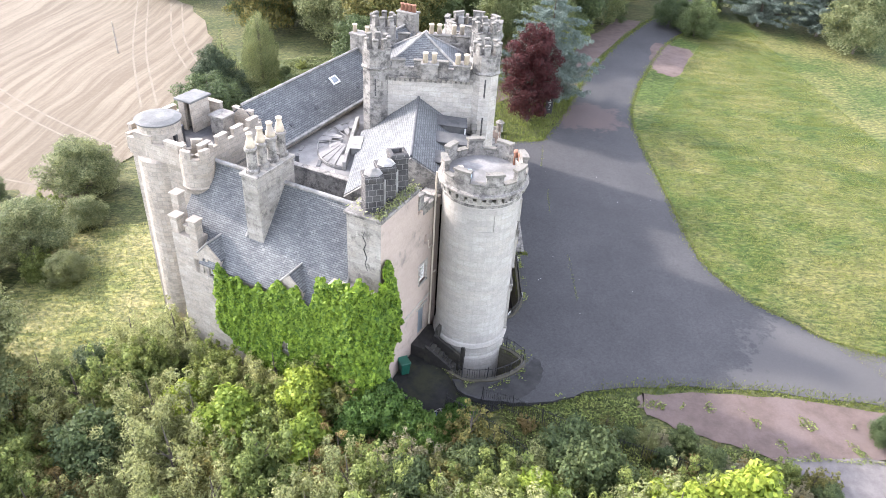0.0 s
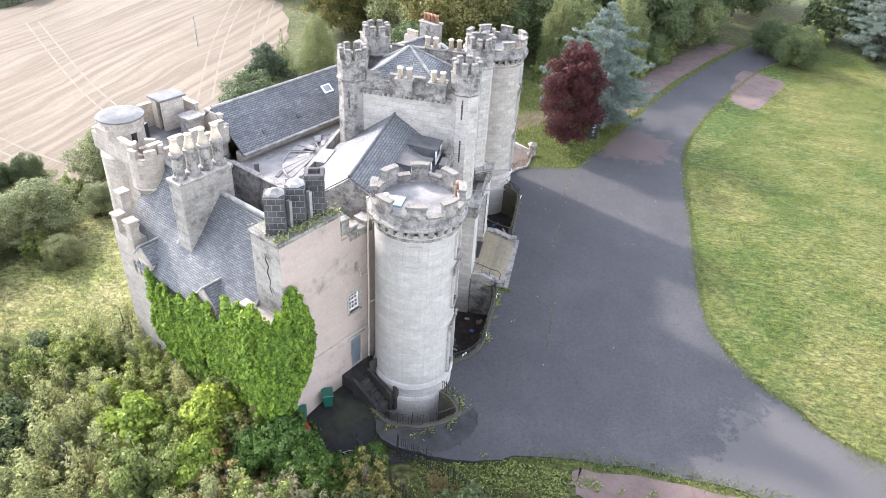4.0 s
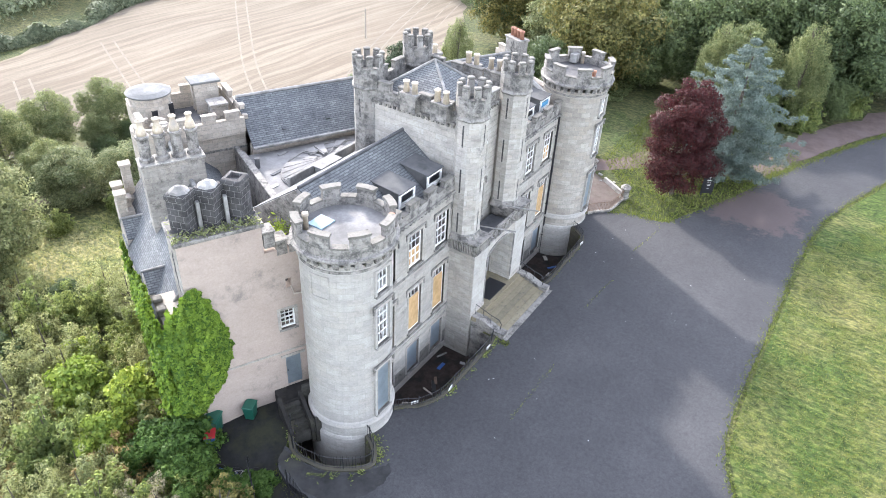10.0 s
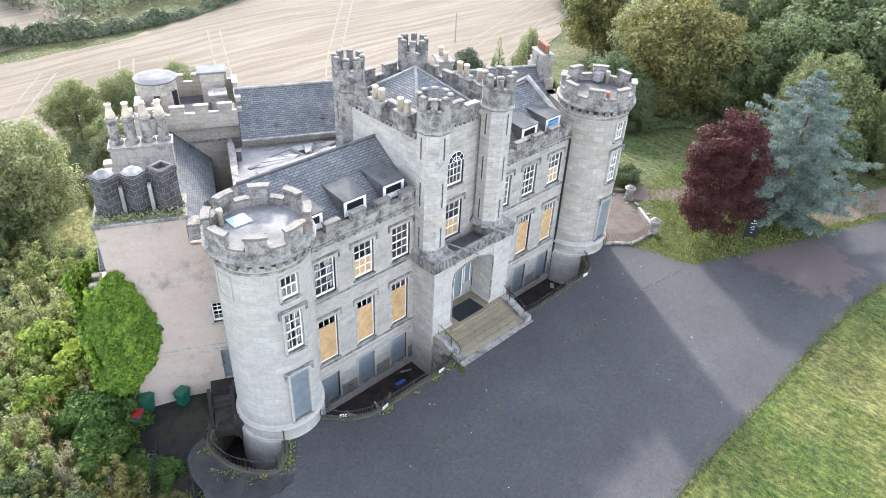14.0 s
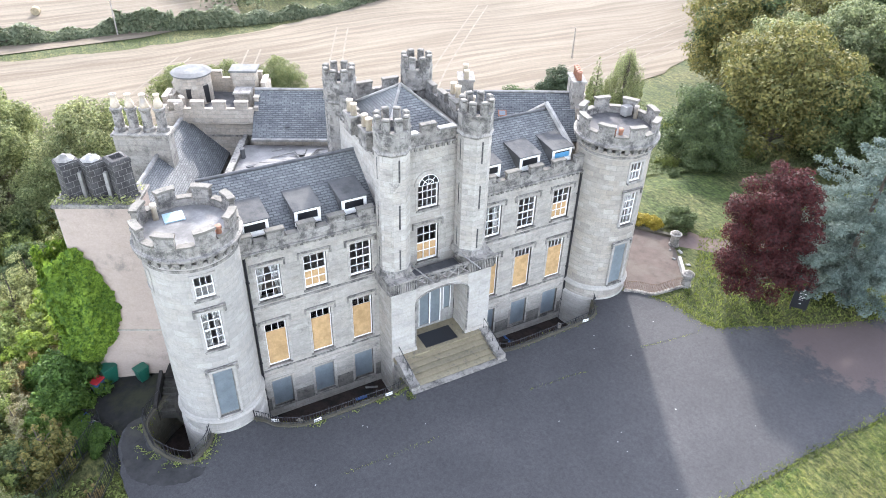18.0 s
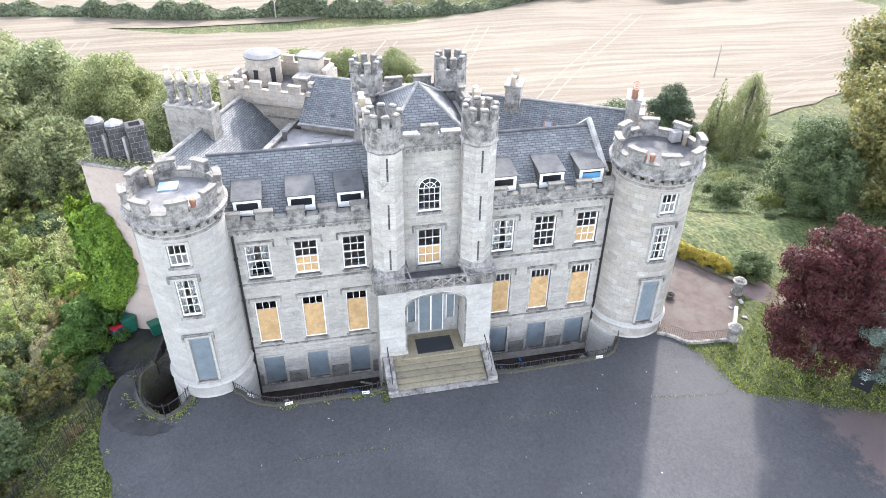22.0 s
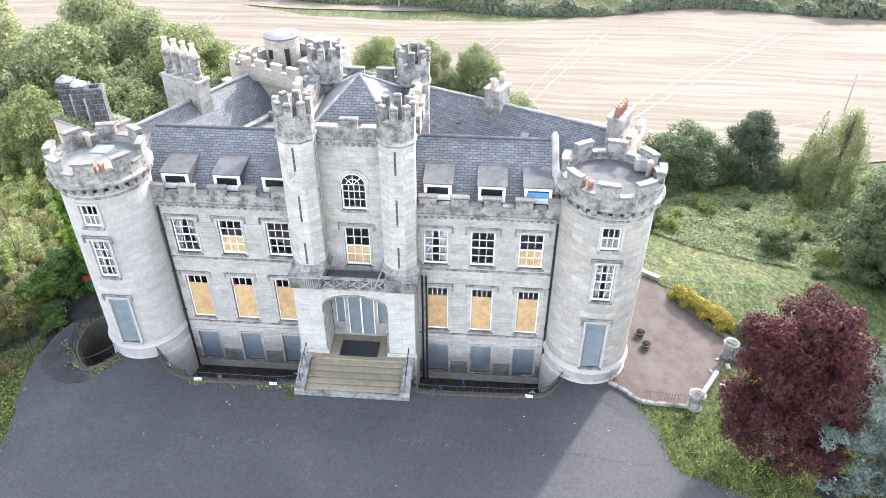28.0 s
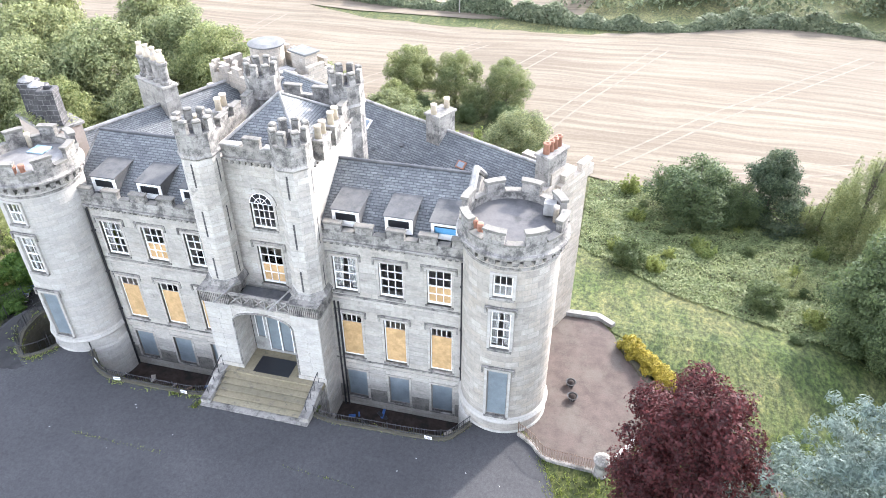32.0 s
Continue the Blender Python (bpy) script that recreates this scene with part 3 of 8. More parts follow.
for y, kind, c, r in UPPER:
    w = window(castle, turned(0, y, 6.40, 90), 1.36, 2.32, kind, c, r)
    if y in (-9.96, 4.50):
        curtains(w, None, 1.3, 2.3, "tied" if y < 0 else "open")
for y in MIDDLE:
    window(castle, turned(0, y, 1.45, 90), 1.30, 3.23, "ply", 4 if y > 0 else 3, 5)
for y in BASE:
    window(castle, turned(0, y, -2.0, 90), 1.28, 2.22, "shutter", hood=False)


# ---- dressed blocks of the front, each a stone of its own ----
def block_mesh(w, h, d, mat):
    def make():
        bm = bmesh.new()
        box(bm, -w / 2, -0.01, 0, w / 2, d, h)
        return finish("ashlar_block", bm, mat)
    return shared(("block", round(w, 2), round(h, 3), d, mat.name), make)


def ashlar(parent, m, h0, h1, z0, z1, holes, row=0.36, width=0.86, seed=1, mat=None, proud=0.014):
    """Courses of blocks on a wall; m has x along the wall and -y out of it."""
    rng = random.Random(seed)
    n = round((z1 - z0) / row)
    for j in range(n):
        za, zb = z0 + (z1 - z0) * j / n, z0 + (z1 - z0) * (j + 1) / n
        runs = [(h0, h1)]
        for a, b, c, d in holes:
            if c < zb - 0.02 and d > za + 0.02:
                runs = [q for s, e in runs for q in ((s, min(e, a)), (max(s, b), e)) if q[1] - q[0] > 0.06]
        for s, e in runs:
            k = max(1, round((e - s) / width + (0.25 if j % 2 else -0.25)))
            cuts = [s] + [s + (e - s) * (i + rng.uniform(-0.14, 0.14)) / k for i in range(1, k)] + [e]
            for a, b in zip(cuts, cuts[1:]):
                w = round(b - a - 0.012, 2)
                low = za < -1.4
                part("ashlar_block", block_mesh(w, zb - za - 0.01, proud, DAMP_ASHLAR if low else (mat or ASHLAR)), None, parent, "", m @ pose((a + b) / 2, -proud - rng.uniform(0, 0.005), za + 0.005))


for wall in [o for o in castle.children if o.name.startswith("front_wall")]:
    ys = [v.co.y for v in wall.data.vertices]
    y0, y1 = min(ys), max(ys)
    holes = []
    for y, *_ in UPPER:
        holes.append((y - 0.84, y + 0.84, 6.24, 8.9))
    for y in MIDDLE:
        holes.append((y - 0.81, y + 0.81, 1.30, 4.84))
    for y in BASE:
        holes.append((y - 0.80, y + 0.80, -2.15, 0.38))
    holes += [(y0, y1, 0.6, 0.86), (y0, y1, 1.1, 1.24), (y0, y1, 5.96, 6.16)]
    ashlar(wall, turned(0, 0, 0, 90), y0, y1, -2.2, 9.6, holes, 0.347, 1.0, 5 if y0 < 0 else 6)


# ---- round towers ----
def round_tower(yc, sgn):
    R = 2.32 if sgn < 0 else 2.42
    tw = new("round_tower")
    tw.parent = castle
    tw.matrix_basis = pose(0.2 if sgn < 0 else 0.03, yc, 0)
    tagged(tw, "round corner tower of pale ashlar with corbelled battlements")
    spans = ((9.60, 10.95, 0.98, "sash", 3, 2), (6.25, 8.70, 1.02, "sash", 3, 4), (1.35, 4.65, 1.10, "shutter", 3, 4))
    holes = []
    for z0, z1, w, *_ in spans:
        a = math.degrees(w / 2 / R)
        holes.append((-a, a, z0, z1))
    blind = (-96, -72, 9.75, 10.9) if sgn < 0 else None
    bm = bmesh.new()
    pierced(bm, lambda h, z, d: ((R - d) * math.cos(radians(h)), (R - d) * math.sin(radians(h)), z), -180, 180, -2.9, 11.7, holes, 0.5, step=7.5)
    bmesh.ops.remove_doubles(bm, verts=bm.verts, dist=0.002)
    part("shaft", bm, STONE_ROUND if sgn < 0 else STONE_PATCHY, tw)
    if blind:
        bm = bmesh.new()
        for a0, a1, z0, z1 in ((-97, -70, 10.9, 11.02), (-97, -70, 9.6, 9.72), (-97, -94.5, 9.72, 10.9), (-72.5, -70, 9.72, 10.9)):
            arc_block(bm, R - 0.02, R + 0.06, a0, a1, z0, z1)
        part("blind_panel", bm, STONE_ROUND, tw, "blank square panel with a moulded stone edge")
    for prof, nm, mt in (([(R, 0.75), (R + 0.10, 0.78), (R + 0.16, 0.9), (R + 0.10, 1.06), (R + 0.06, 1.14), (R, 1.2)], "base_ring", STONE_ROUND),
                         ([(R, -2.9), (R + 0.12, -2.9), (R + 0.12, -0.05), (R + 0.05, 0.1), (R, 0.12)], "plinth", STONE_ROUND),
                         ([(R, 11.28), (R + 0.05, 11.3), (R + 0.05, 11.42), (R, 11.44)], "string_ring", STONE_DARK),
                         ([(R - 0.3, 12.02), (R + 0.30, 12.02), (R + 0.36, 12.1), (R + 0.36, 12.2), (R + 0.24, 12.26), (R + 0.20, 12.3), (R + 0.2, 12.78), (R - 0.15, 12.78), (R - 0.15, 12.4)], "parapet", STONE_DARK)):
        bm = bmesh.new()
        lathe(bm, prof, 56, close=False)
        part(nm, bm, mt, tw, smooth=False)
    nb = 30
    for i in range(nb):
        a = 360 / nb * i
        bm = bmesh.new()
        arc_block(bm, R - 0.02, R + 0.27, a - 3.6, a + 3.6, 11.80, 12.016, 2)
        arc_block(bm, R - 0.02, R + 0.15, a - 3.0, a + 3.0, 11.62, 11.80, 2)
        part("corbel", bm, STONE_DARK, tw)
    bm = bmesh.new()
    lathe(bm, [(R - 0.1, 11.9), (R - 0.1, 12.4), (0.01, 12.44)], 48)
    part("tower_roof", bm, FLATROOF if sgn < 0 else ROOF_DARK, tw, "flat felted roof with puddle stains")
    nm = 8
    for i in range(nm):
        a = 360 / nm * i + (12 if sgn < 0 else 33)
        bm = bmesh.new()
        arc_block(bm, R - 0.12, R + 0.17, a - 11.5, a + 11.5, 12.784, 13.36, 4)
        mer = part("merlon", bm, STONE_DARK, tw)
        bm = bmesh.new()
        arc_block(bm, R - 0.18, R + 0.23, a - 12.9, a + 12.9, 13.364, 13.5, 4)
        part("capstone", bm, STONE_CAP, mer)
        bm = bmesh.new()
        arc_block(bm, R - 0.17, R + 0.23, a + 13.2, a + 31.8, 12.784, 12.88, 4)
        part("crenel_sill", bm, STONE_CAP, tw)
    for z0, z1, w, kind, c, r in spans:
        win = window(tw, turned(R + 0.01, 0, z0, 90), w, z1 - z0, kind, c, r, hood=(kind != "sash" or r > 2), stone=STONE_ROUND)
        if kind == "sash" and r == 4:
            curtains(win, None, w - 0.08, z1 - z0, "open")
        if kind == "sash" and r == 2:
            bm = bmesh.new()
            box(bm, -w / 2 + 0.06, 0.22, 0.08, w / 2 - 0.06, 0.235, (z1 - z0) * 0.46, bevel=0.004)
            part("blind", bm, COPING, win, "white board behind the lower panes")
    return tw


tower_s = round_tower(-13.62, -1)
tower_n = round_tower(13.62, 1)


# ---- centre block ----
def octagon(r, cx=0, cy=0):
    return [(cx + r * math.cos(radians(22.5 + 45 * i)), cy + r * math.sin(radians(22.5 + 45 * i))) for i in range(8)]


def turret(x, y, z0, front):
    t = new("turret")
    t.parent = castle
    t.matrix_basis = pose(x, y, 0)
    tagged(t, "slim octagonal turret with arrow slits and a battlemented head")
    R = 0.98
    bm = bmesh.new()
    prism(bm, octagon(R), z0, 14.55)
    part("shaft", bm, STONE_PALE if front else STONE_DARK, t)
    if front:
        bm = bmesh.new()
        lathe(bm, [(R + 0.02, z0), (R + 0.24, z0), (R + 0.22, z0 + 0.1), (R + 0.12, z0 + 0.22), (R + 0.07, z0 + 0.34), (R + 0.01, z0 + 0.42)], 8, start=22.5)
        part("base_moulding", bm, STONE_DARK, t)
        slits = ((7.0, 8.4), (9.8, 11.4), (12.85, 14.2))
    else:
        slits = ((12.6, 13.8),)
    ap = R * math.cos(radians(22.5))
    for k in range(8):
        a = 45 * k
        mm = turned(ap * math.cos(radians(a)), ap * math.sin(radians(a)), 0, a + 90)
        for z, z1 in slits:
            if k % 2 or (front and k == 4):
                continue
            # no real opening: a dark bar paints the shade inside the slit
            bm = bmesh.new()
            box(bm, -0.055, -0.004, z, 0.055, 0.05, z1)
            part("arrow_slit", bm, SOOTY, t, "", mm)
            bm = bmesh.new()
            for s in (-1, 1):
                box(bm, s * 0.09 - 0.03, -0.014, z - 0.06, s * 0.09 + 0.03, 0.03, z1 + 0.06)
            part("slit_surround", bm, STONE_PALE if front else STONE_DARK, t, "", mm)
    bm = bmesh.new()
    lathe(bm, [(R - 0.1, 14.4), (R + 0.06, 14.45), (R + 0.12, 14.55), (R + 0.03, 14.68), (R + 0.03, 15.70), (R + 0.08, 15.74), (R + 0.08, 15.82), (R - 0.26, 15.82), (R - 0.26, 15.4)], 8, start=22.5)
    part("turret_head", bm, STONE_DARK, t)
    for k in range(8):
        a = 45 * k
        mm = turned((ap + 0.04) * math.cos(radians(a)), (ap + 0.04) * math.sin(radians(a)), 0, a + 90)
        bm = bmesh.new()
        box(bm, -0.185, -0.03, 15.824, 0.185, 0.25, 16.40)
        mer = part("merlon", bm, STONE_DARK, t, "", mm)
        bm = bmesh.new()
        box(bm, -0.215, -0.06, 16.404, 0.215, 0.28, 16.56, bevel=0.06)
        part("capstone", bm, STONE_CAP, mer)
    bm = bmesh.new()
    prism(bm, octagon(R - 0.24), 15.2, 15.42)
    part("turret_roof", bm, LEAD, t)
    return t


for tx, ty, z0, fr in ((0.47, -2.58, 6.5, True), (0.47, 2.58, 6.5, True), (-7.1, -2.6, 9.0, False), (-7.1, 2.6, 9.0, False)):
    turret(tx, ty, z0, fr)
CW = 3.05
bm = bmesh.new()
pierced(bm, lambda h, z, d: (-0.2 - d, h, z), -2.4, 2.4, 5.2, 13.7, [(-0.72, 0.72, 5.9, 8.5), (-0.68, 0.68, 9.7, 11.4)], 0.6)
part("centre_wall", bm, STONE_PALE, castle)
# side and back walls of the centre block
for y, s in ((-CW, -1), (CW, 1)):
    bm = bmesh.new()
    box(bm, -7.3, min(y, y - s * 0.6), 5.0, 0.2, max(y, y - s * 0.6), 13.7)
    part("side_wall", bm, STONE_PALE, castle)
bm = bmesh.new()
box(bm, -7.6, -2.4, 5.0, -7.0, 2.4, 13.7)
part("back_wall", bm, STONE_DARK, castle)


def battlement(parent, m, length, z0, n, thick=0.32, high=0.62, stone=None, cornice=True, share=0.29):
    """A straight battlemented parapet along local x, its outer face at y = 0."""
    stone = stone or STONE_DARK
    bm = bmesh.new()
    box(bm, 0, 0, z0 + 0.004, length, thick, z0 + high)
    part("parapet", bm, stone, parent, "", m)
    if cornice:
        bm = bmesh.new()
        box(bm, 0, -0.16, z0 - 0.14, length, thick - 0.05, z0, bevel=0.03)
        k = int(length / 0.34)
        for i in range(k):
            xx = length * (i + 0.5) / k
            box(bm, xx - 0.08, -0.12, z0 - 0.34, xx + 0.08, -0.003, z0 - 0.144)
        part("cornice", bm, stone, parent, "", m)
    for i in range(n):
        xc = length * (i + 0.5) / n
        wd = length / n * share
        bm = bmesh.new()
        box(bm, xc - wd, 0.01, z0 + high + 0.004, xc + wd, thick - 0.01, z0 + high + 0.42)
        mer = part("merlon", bm, stone, parent, "", m)
        bm = bmesh.new()
        box(bm, xc - wd - 0.05, -0.05, z0 + high + 0.424, xc + wd + 0.05, thick + 0.05, z0 + high + 0.54, bevel=0.04)
        part("capstone", bm, STONE_CAP if stone is STONE_DARK else stone, mer)


battlement(castle, turned(-0.2, -1.75, 0, 90), 3.5, 14.0, 1, share=0.13)
for ya, yb in ((-1.75, -0.62), (0.62, 1.75)):
    bm = bmesh.new()
    box(bm, -0.6, ya, 14.625, -0.12, yb, 14.75, bevel=0.03)
    part("crenel_sill", bm, COPING, castle, "pale coping between the merlons")
bm = bmesh.new()
box(bm, -0.8, -2.4, 13.7, -0.2, 2.4, 13.86)
part("wall_head", bm, STONE_PALE, castle)
battlement(castle, turned(-6.3, -CW, 0, 0), 6.0, 14.0, 4)
battlement(castle, turned(-0.3, CW, 0, 180), 6.0, 14.0, 4)
battlement(castle, turned(-7.6, 1.8, 0, -90), 3.6, 14.0, 2)
for s in (-1, 1):
    bm = bmesh.new()
    box(bm, -7.0, s * CW - (0 if s < 0 else 0.6), 13.7, 0.0, s * CW + (0.6 if s < 0 else 0), 13.86)
    part("wall_head", bm, STONE_PALE, castle)
window(castle, turned(-0.2, 0, 5.9, 90), 1.44, 2.6, "half", 3, 4)
window(castle, turned(-0.2, 0, 9.7, 90), 1.36, 1.7, "sash", 4, 3, hood=False, arched=True)


def roof_slab(parent, quads, label="", mat=None, thick=0.12, name="roof"):
    bm = bmesh.new()
    memo = {}
    for q in quads:
        vs = []
        for p in q:
            k = tuple(round(c, 3) for c in p)
            if k not in memo:
                memo[k] = bm.verts.new(p)
            vs.append(memo[k])
        bm.faces.new(vs)
    bmesh.ops.recalc_face_normals(bm, faces=bm.faces)
    if sum(f.normal.z for f in bm.faces) < 0:
        bmesh.ops.reverse_faces(bm, faces=bm.faces)
    r = bmesh.ops.extrude_face_region(bm, geom=bm.faces[:])
    for v in r["geom"]:
        if isinstance(v, bmesh.types.BMVert):
            v.co.z -= thick
    return part(name, bm, mat or SLATE, parent, label)


def ridge_bar(parent, a, b, r=0.09, mat=None):
    bm = bmesh.new()
    tube(bm, [a, b], r, 8)
    part("ridge", bm, mat or LEAD, parent)


# pyramid roof over the centre block
apex = (-3.95, 0.0, 16.1)
corners = [(-0.75, -2.55, 13.9), (-0.75, 2.55, 13.9), (-7.1, 2.55, 13.9), (-7.1, -2.55, 13.9)]
for a, b in zip(corners, corners[1:] + corners[:1]):
    roof_slab(castle, [(a, b, apex)], "steep slated pyramid roof")
for c in corners:
    ridge_bar(castle, c, apex, 0.09, COPING)

# ---- front wing roofs ----
RIDGE_X, RIDGE_Z = -4.1, 12.5
for s in (-1, 1):
    e = 12.3 if s < 0 else 11.0
    roof_slab(castle, [((-0.4, s * CW, 9.95), (-0.4, s * e, 9.95), (RIDGE_X, s * e, RIDGE_Z), (RIDGE_X, s * CW, RIDGE_Z))], "slated front slope with moss and dormer windows")
    roof_slab(castle, [((-8.2, s * CW, 9.6), (-8.2, s * e, 9.6), (RIDGE_X, s * e, RIDGE_Z), (RIDGE_X, s * CW, RIDGE_Z))], "slated rear slope")
    ridge_bar(castle, (RIDGE_X, s * CW, RIDGE_Z + 0.02), (RIDGE_X, s * e, RIDGE_Z + 0.02))
    bm = bmesh.new()
    prism(bm, [(-8.2, 9.4), (-0.3, 9.4), (-0.3, 9.9), (RIDGE_X, 12.42), (-8.2, 9.55)], 0, 0.4, Matrix.Translation((0, s * e - 0.2, 0)) @ Matrix(((1, 0, 0, 0), (0, 0, 1, 0), (0, 1, 0, 0), (0, 0, 0, 1))))
    part("gable_wall", bm, STONE_DARK, castle)


def dormer(y, open_sheet=False):
    m = pose(-0.78, y, 0)
    side = Matrix(((1, 0, 0, 0), (0, 0, 1, 0), (0, 1, 0, 0), (0, 0, 0, 1)))
    bm = bmesh.new()
    prism(bm, [(0.0, 10.15), (0.0, 11.26), (-1.95, 11.46)], -0.75, 0.75, m @ side)
    d = part("dormer", bm, LEAD_PALE, castle, "flat-topped roof dormer with a white window frame")
    bm = bmesh.new()
    box(bm, -2.2, -0.84, 0, 0.16, 0.84, 0.07, m @ pose(0, 0, 11.29, 0, 5.5, 0), bevel=0.02)
    part("dormer_roof", bm, LEAD_PALE, d, "grey lead-covered dormer roof")
    bm = bmesh.new()
    for a in ((-0.75, 10.3, -0.58, 11.25), (0.58, 10.3, 0.75, 11.25), (-0.58, 11.1, 0.58, 11.25), (-0.58, 10.3, 0.58, 10.62)):
        box(bm, 0.004, a[0], a[1], 0.08, a[2], a[3], m)
    part("frame", bm, WHITE, d)
    # black sheet as glass, painting in the unlit space behind
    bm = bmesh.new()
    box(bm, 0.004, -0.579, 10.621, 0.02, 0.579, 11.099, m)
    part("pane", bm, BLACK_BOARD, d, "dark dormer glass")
    if open_sheet:
        bm = bmesh.new()
        box(bm, 0.024, -0.56, 10.64, 0.04, 0.56, 10.98, m)
        part("sheet", bm, BLUE_SHEET, d, "bright blue plastic sheet in the dormer opening")


for y in (-10.15, -7.2, -4.45, 4.55, 7.5, 10.0):
    dormer(y, y == 10.0)

# ---- portico ----
PX = 1.9
bm = bmesh.new()
arch = [(1.78 * math.cos(radians(a)), 4.5 + 0.75 * math.sin(radians(a))) for a in range(0, 181, 12)]
out = [(-3.46, FRONT_BASE), (-1.78, FRONT_BASE), (-1.78, 4.5)] + arch[::-1][1:-1] + [(1.78, 4.5), (1.78, FRONT_BASE), (3.46, FRONT_BASE), (3.46, 5.7), (-3.46, 5.7)]
prism(bm, out, 0, 0.7, Matrix(((0, 0, -1, PX), (1, 0, 0, 0), (0, 1, 0, 0), (0, 0, 0, 1))))
porch = part("portico", bm, STONE_PALE, castle, "pale stone entrance porch with a wide flat arch")
for s in (-1, 1):
    bm = bmesh.new()
    box(bm, 0.004, s * 3.46 - (0 if s < 0 else 0.5), FRONT_BASE, PX - 0.7, s * 3.46 + (0.5 if s < 0 else 0), 5.7)
    part("side_wall", bm, STONE, porch)
    bm = bmesh.new()
    y0, y1 = sorted((s * 1.80, s * 2.955))
    box(bm, 0.25, y0, 0.81, PX - 0.705, y1, 5.35)
    part("inner_jamb", bm, STONE_PALE, porch)
    bm = bmesh.new()
    y0, y1 = sorted((s * 1.8, s * 3.56))
    box(bm, 0.0, y0, 5.704, PX + 0.06, y1, 6.5)
    n = 15
    for i in range(n):
        yy = y0 + (y1 - y0) * (i + 0.5) / n
        box(bm, PX + 0.062, yy - 0.032, 5.76, PX + 0.15, yy + 0.032, 6.44)
    for i in range(n):
        xx = PX * (i + 0.5) / n
        e = s * 3.562
        box(bm, xx - 0.035, min(e, e + s * 0.08), 5.76, xx + 0.035, max(e, e + s * 0.08), 6.44)
    box(bm, 0.0, y0 - (0.06 if s < 0 else 0), 6.504, PX + 0.2, y1 + (0.06 if s > 0 else 0), 6.6)
    part("fluted_frieze", bm, STONE_DARK, porch, "dark fluted stone frieze")
    bm = bmesh.new()
    y0, y1 = sorted((s * 1.78, s * 3.5))
    for z0, z1, o in ((0.55, 0.95, 0.05), (0.95, 1.05, 0.03)):
        box(bm, PX + 0.002, y0 - 0.03, z0, PX + o + 0.03, y1 + 0.03, z1)
    part("pier_base", bm, STONE_PALE, porch)
bm = bmesh.new()
box(bm, 0.0, -1.795, 5.4, PX - 0.1, 1.795, 5.62)
part("balcony_floor", bm, LEAD, porch)
for s in (-1, 1):
    y0, y1 = sorted((s * 1.8, s * 3.44))
    ashlar(porch, turned(PX, 0, 0, 90), y0, y1, 1.08, 5.64, [], 0.38, 0.82, 8 + s, PIER_ASHLAR, 0.016)
bm = bmesh.new()
rim = [(PX + 0.03, 1.84 * math.cos(radians(a)), 4.5 + 0.81 * math.sin(radians(a))) for a in range(0, 181, 9)]
tube(bm, [(PX + 0.03, 1.84, 1.1)] + rim + [(PX + 0.03, -1.84, 1.1)], 0.06, 6)
part("arch_moulding", bm, STONE_DARK, porch, "rolled stone moulding round the arch")
# lattice balustrade
bm = bmesh.new()
for z0, z1 in ((5.704, 5.8), (6.4, 6.52)):
    box(bm, PX - 0.12, -1.795, z0, PX + 0.04, 1.795, z1)
n = 5
for i in range(n):
    a, b = -1.78 + 3.56 * i / n, -1.78 + 3.56 * (i + 1) / n
    for q in (((a, 5.8), (b, 6.4)), ((b, 5.8), (a, 6.4))):
        tube(bm, [(PX - 0.04, q[0][0], q[0][1]), (PX - 0.04, q[1][0], q[1][1])], 0.045, 6)
    if i:
        box(bm, PX - 0.1, a - 0.04, 5.8, PX + 0.02, a + 0.04, 6.4)
part("balustrade", bm, STONE_DARK, porch, "pierced stone lattice balustrade")
bm = bmesh.new()
box(bm, -0.2, -3.4, 0.5, PX + 0.45, 3.4, 0.8)
box(bm, -0.2, -2.9, FRONT_BASE, PX + 0.3, 2.9, 0.499)
part("porch_floor", bm, STEP_STONE, porch)
# entrance doors
bm = bmesh.new()
pierced(bm, lambda h, z, d: (0.22 - d, h, z), -1.78, 1.78, 0.81, 5.3, [(-0.74, -0.05, 1.0, 4.1), (0.05, 0.74, 1.0, 4.1), (-1.48, -1.02, 1.9, 4.1), (1.02, 1.48, 1.9, 4.1)], 0.12)
# duller stone than the porch, holding the shade under the arch
door = part("entrance_door", bm, COPING, porch, "stone-framed glazed double entrance door with side lights")
for y0, y1, z0, z1 in ((-0.80, -0.742, 1.0, 4.1), (0.742, 0.80, 1.0, 4.1), (-0.045, 0.045, 1.0, 4.1), (-0.80, 0.80, 4.1, 4.17), (-1.53, -1.482, 1.9, 4.1), (-1.018, -0.97, 1.9, 4.1), (1.482, 1.53, 1.9, 4.1), (0.97, 1.018, 1.9, 4.1)):
    bm = bmesh.new()
    box(bm, 0.224, y0, z0, 0.27, y1, z1, bevel=0.008)
    part("door_frame", bm, WHITE, door, "white-painted wooden door frame")
for y0, y1, z0, z1 in ((-0.739, -0.051, 1.001, 4.099), (0.051, 0.739, 1.001, 4.099), (-1.479, -1.021, 1.901, 4.099), (1.021, 1.479, 1.901, 4.099)):
    bm = bmesh.new()
    box(bm, 0.14, y0, z0, 0.16, y1, z1)
    part("pane", bm, SHUTTER, door, "grey-blue door glass")
mat_bm = bmesh.new()
box(mat_bm, 0.75, -1.15, 0.804, 2.1, 1.15, 0.82)
part("door_mat", mat_bm, BLACK_BOARD, porch, "large dark entrance mat")
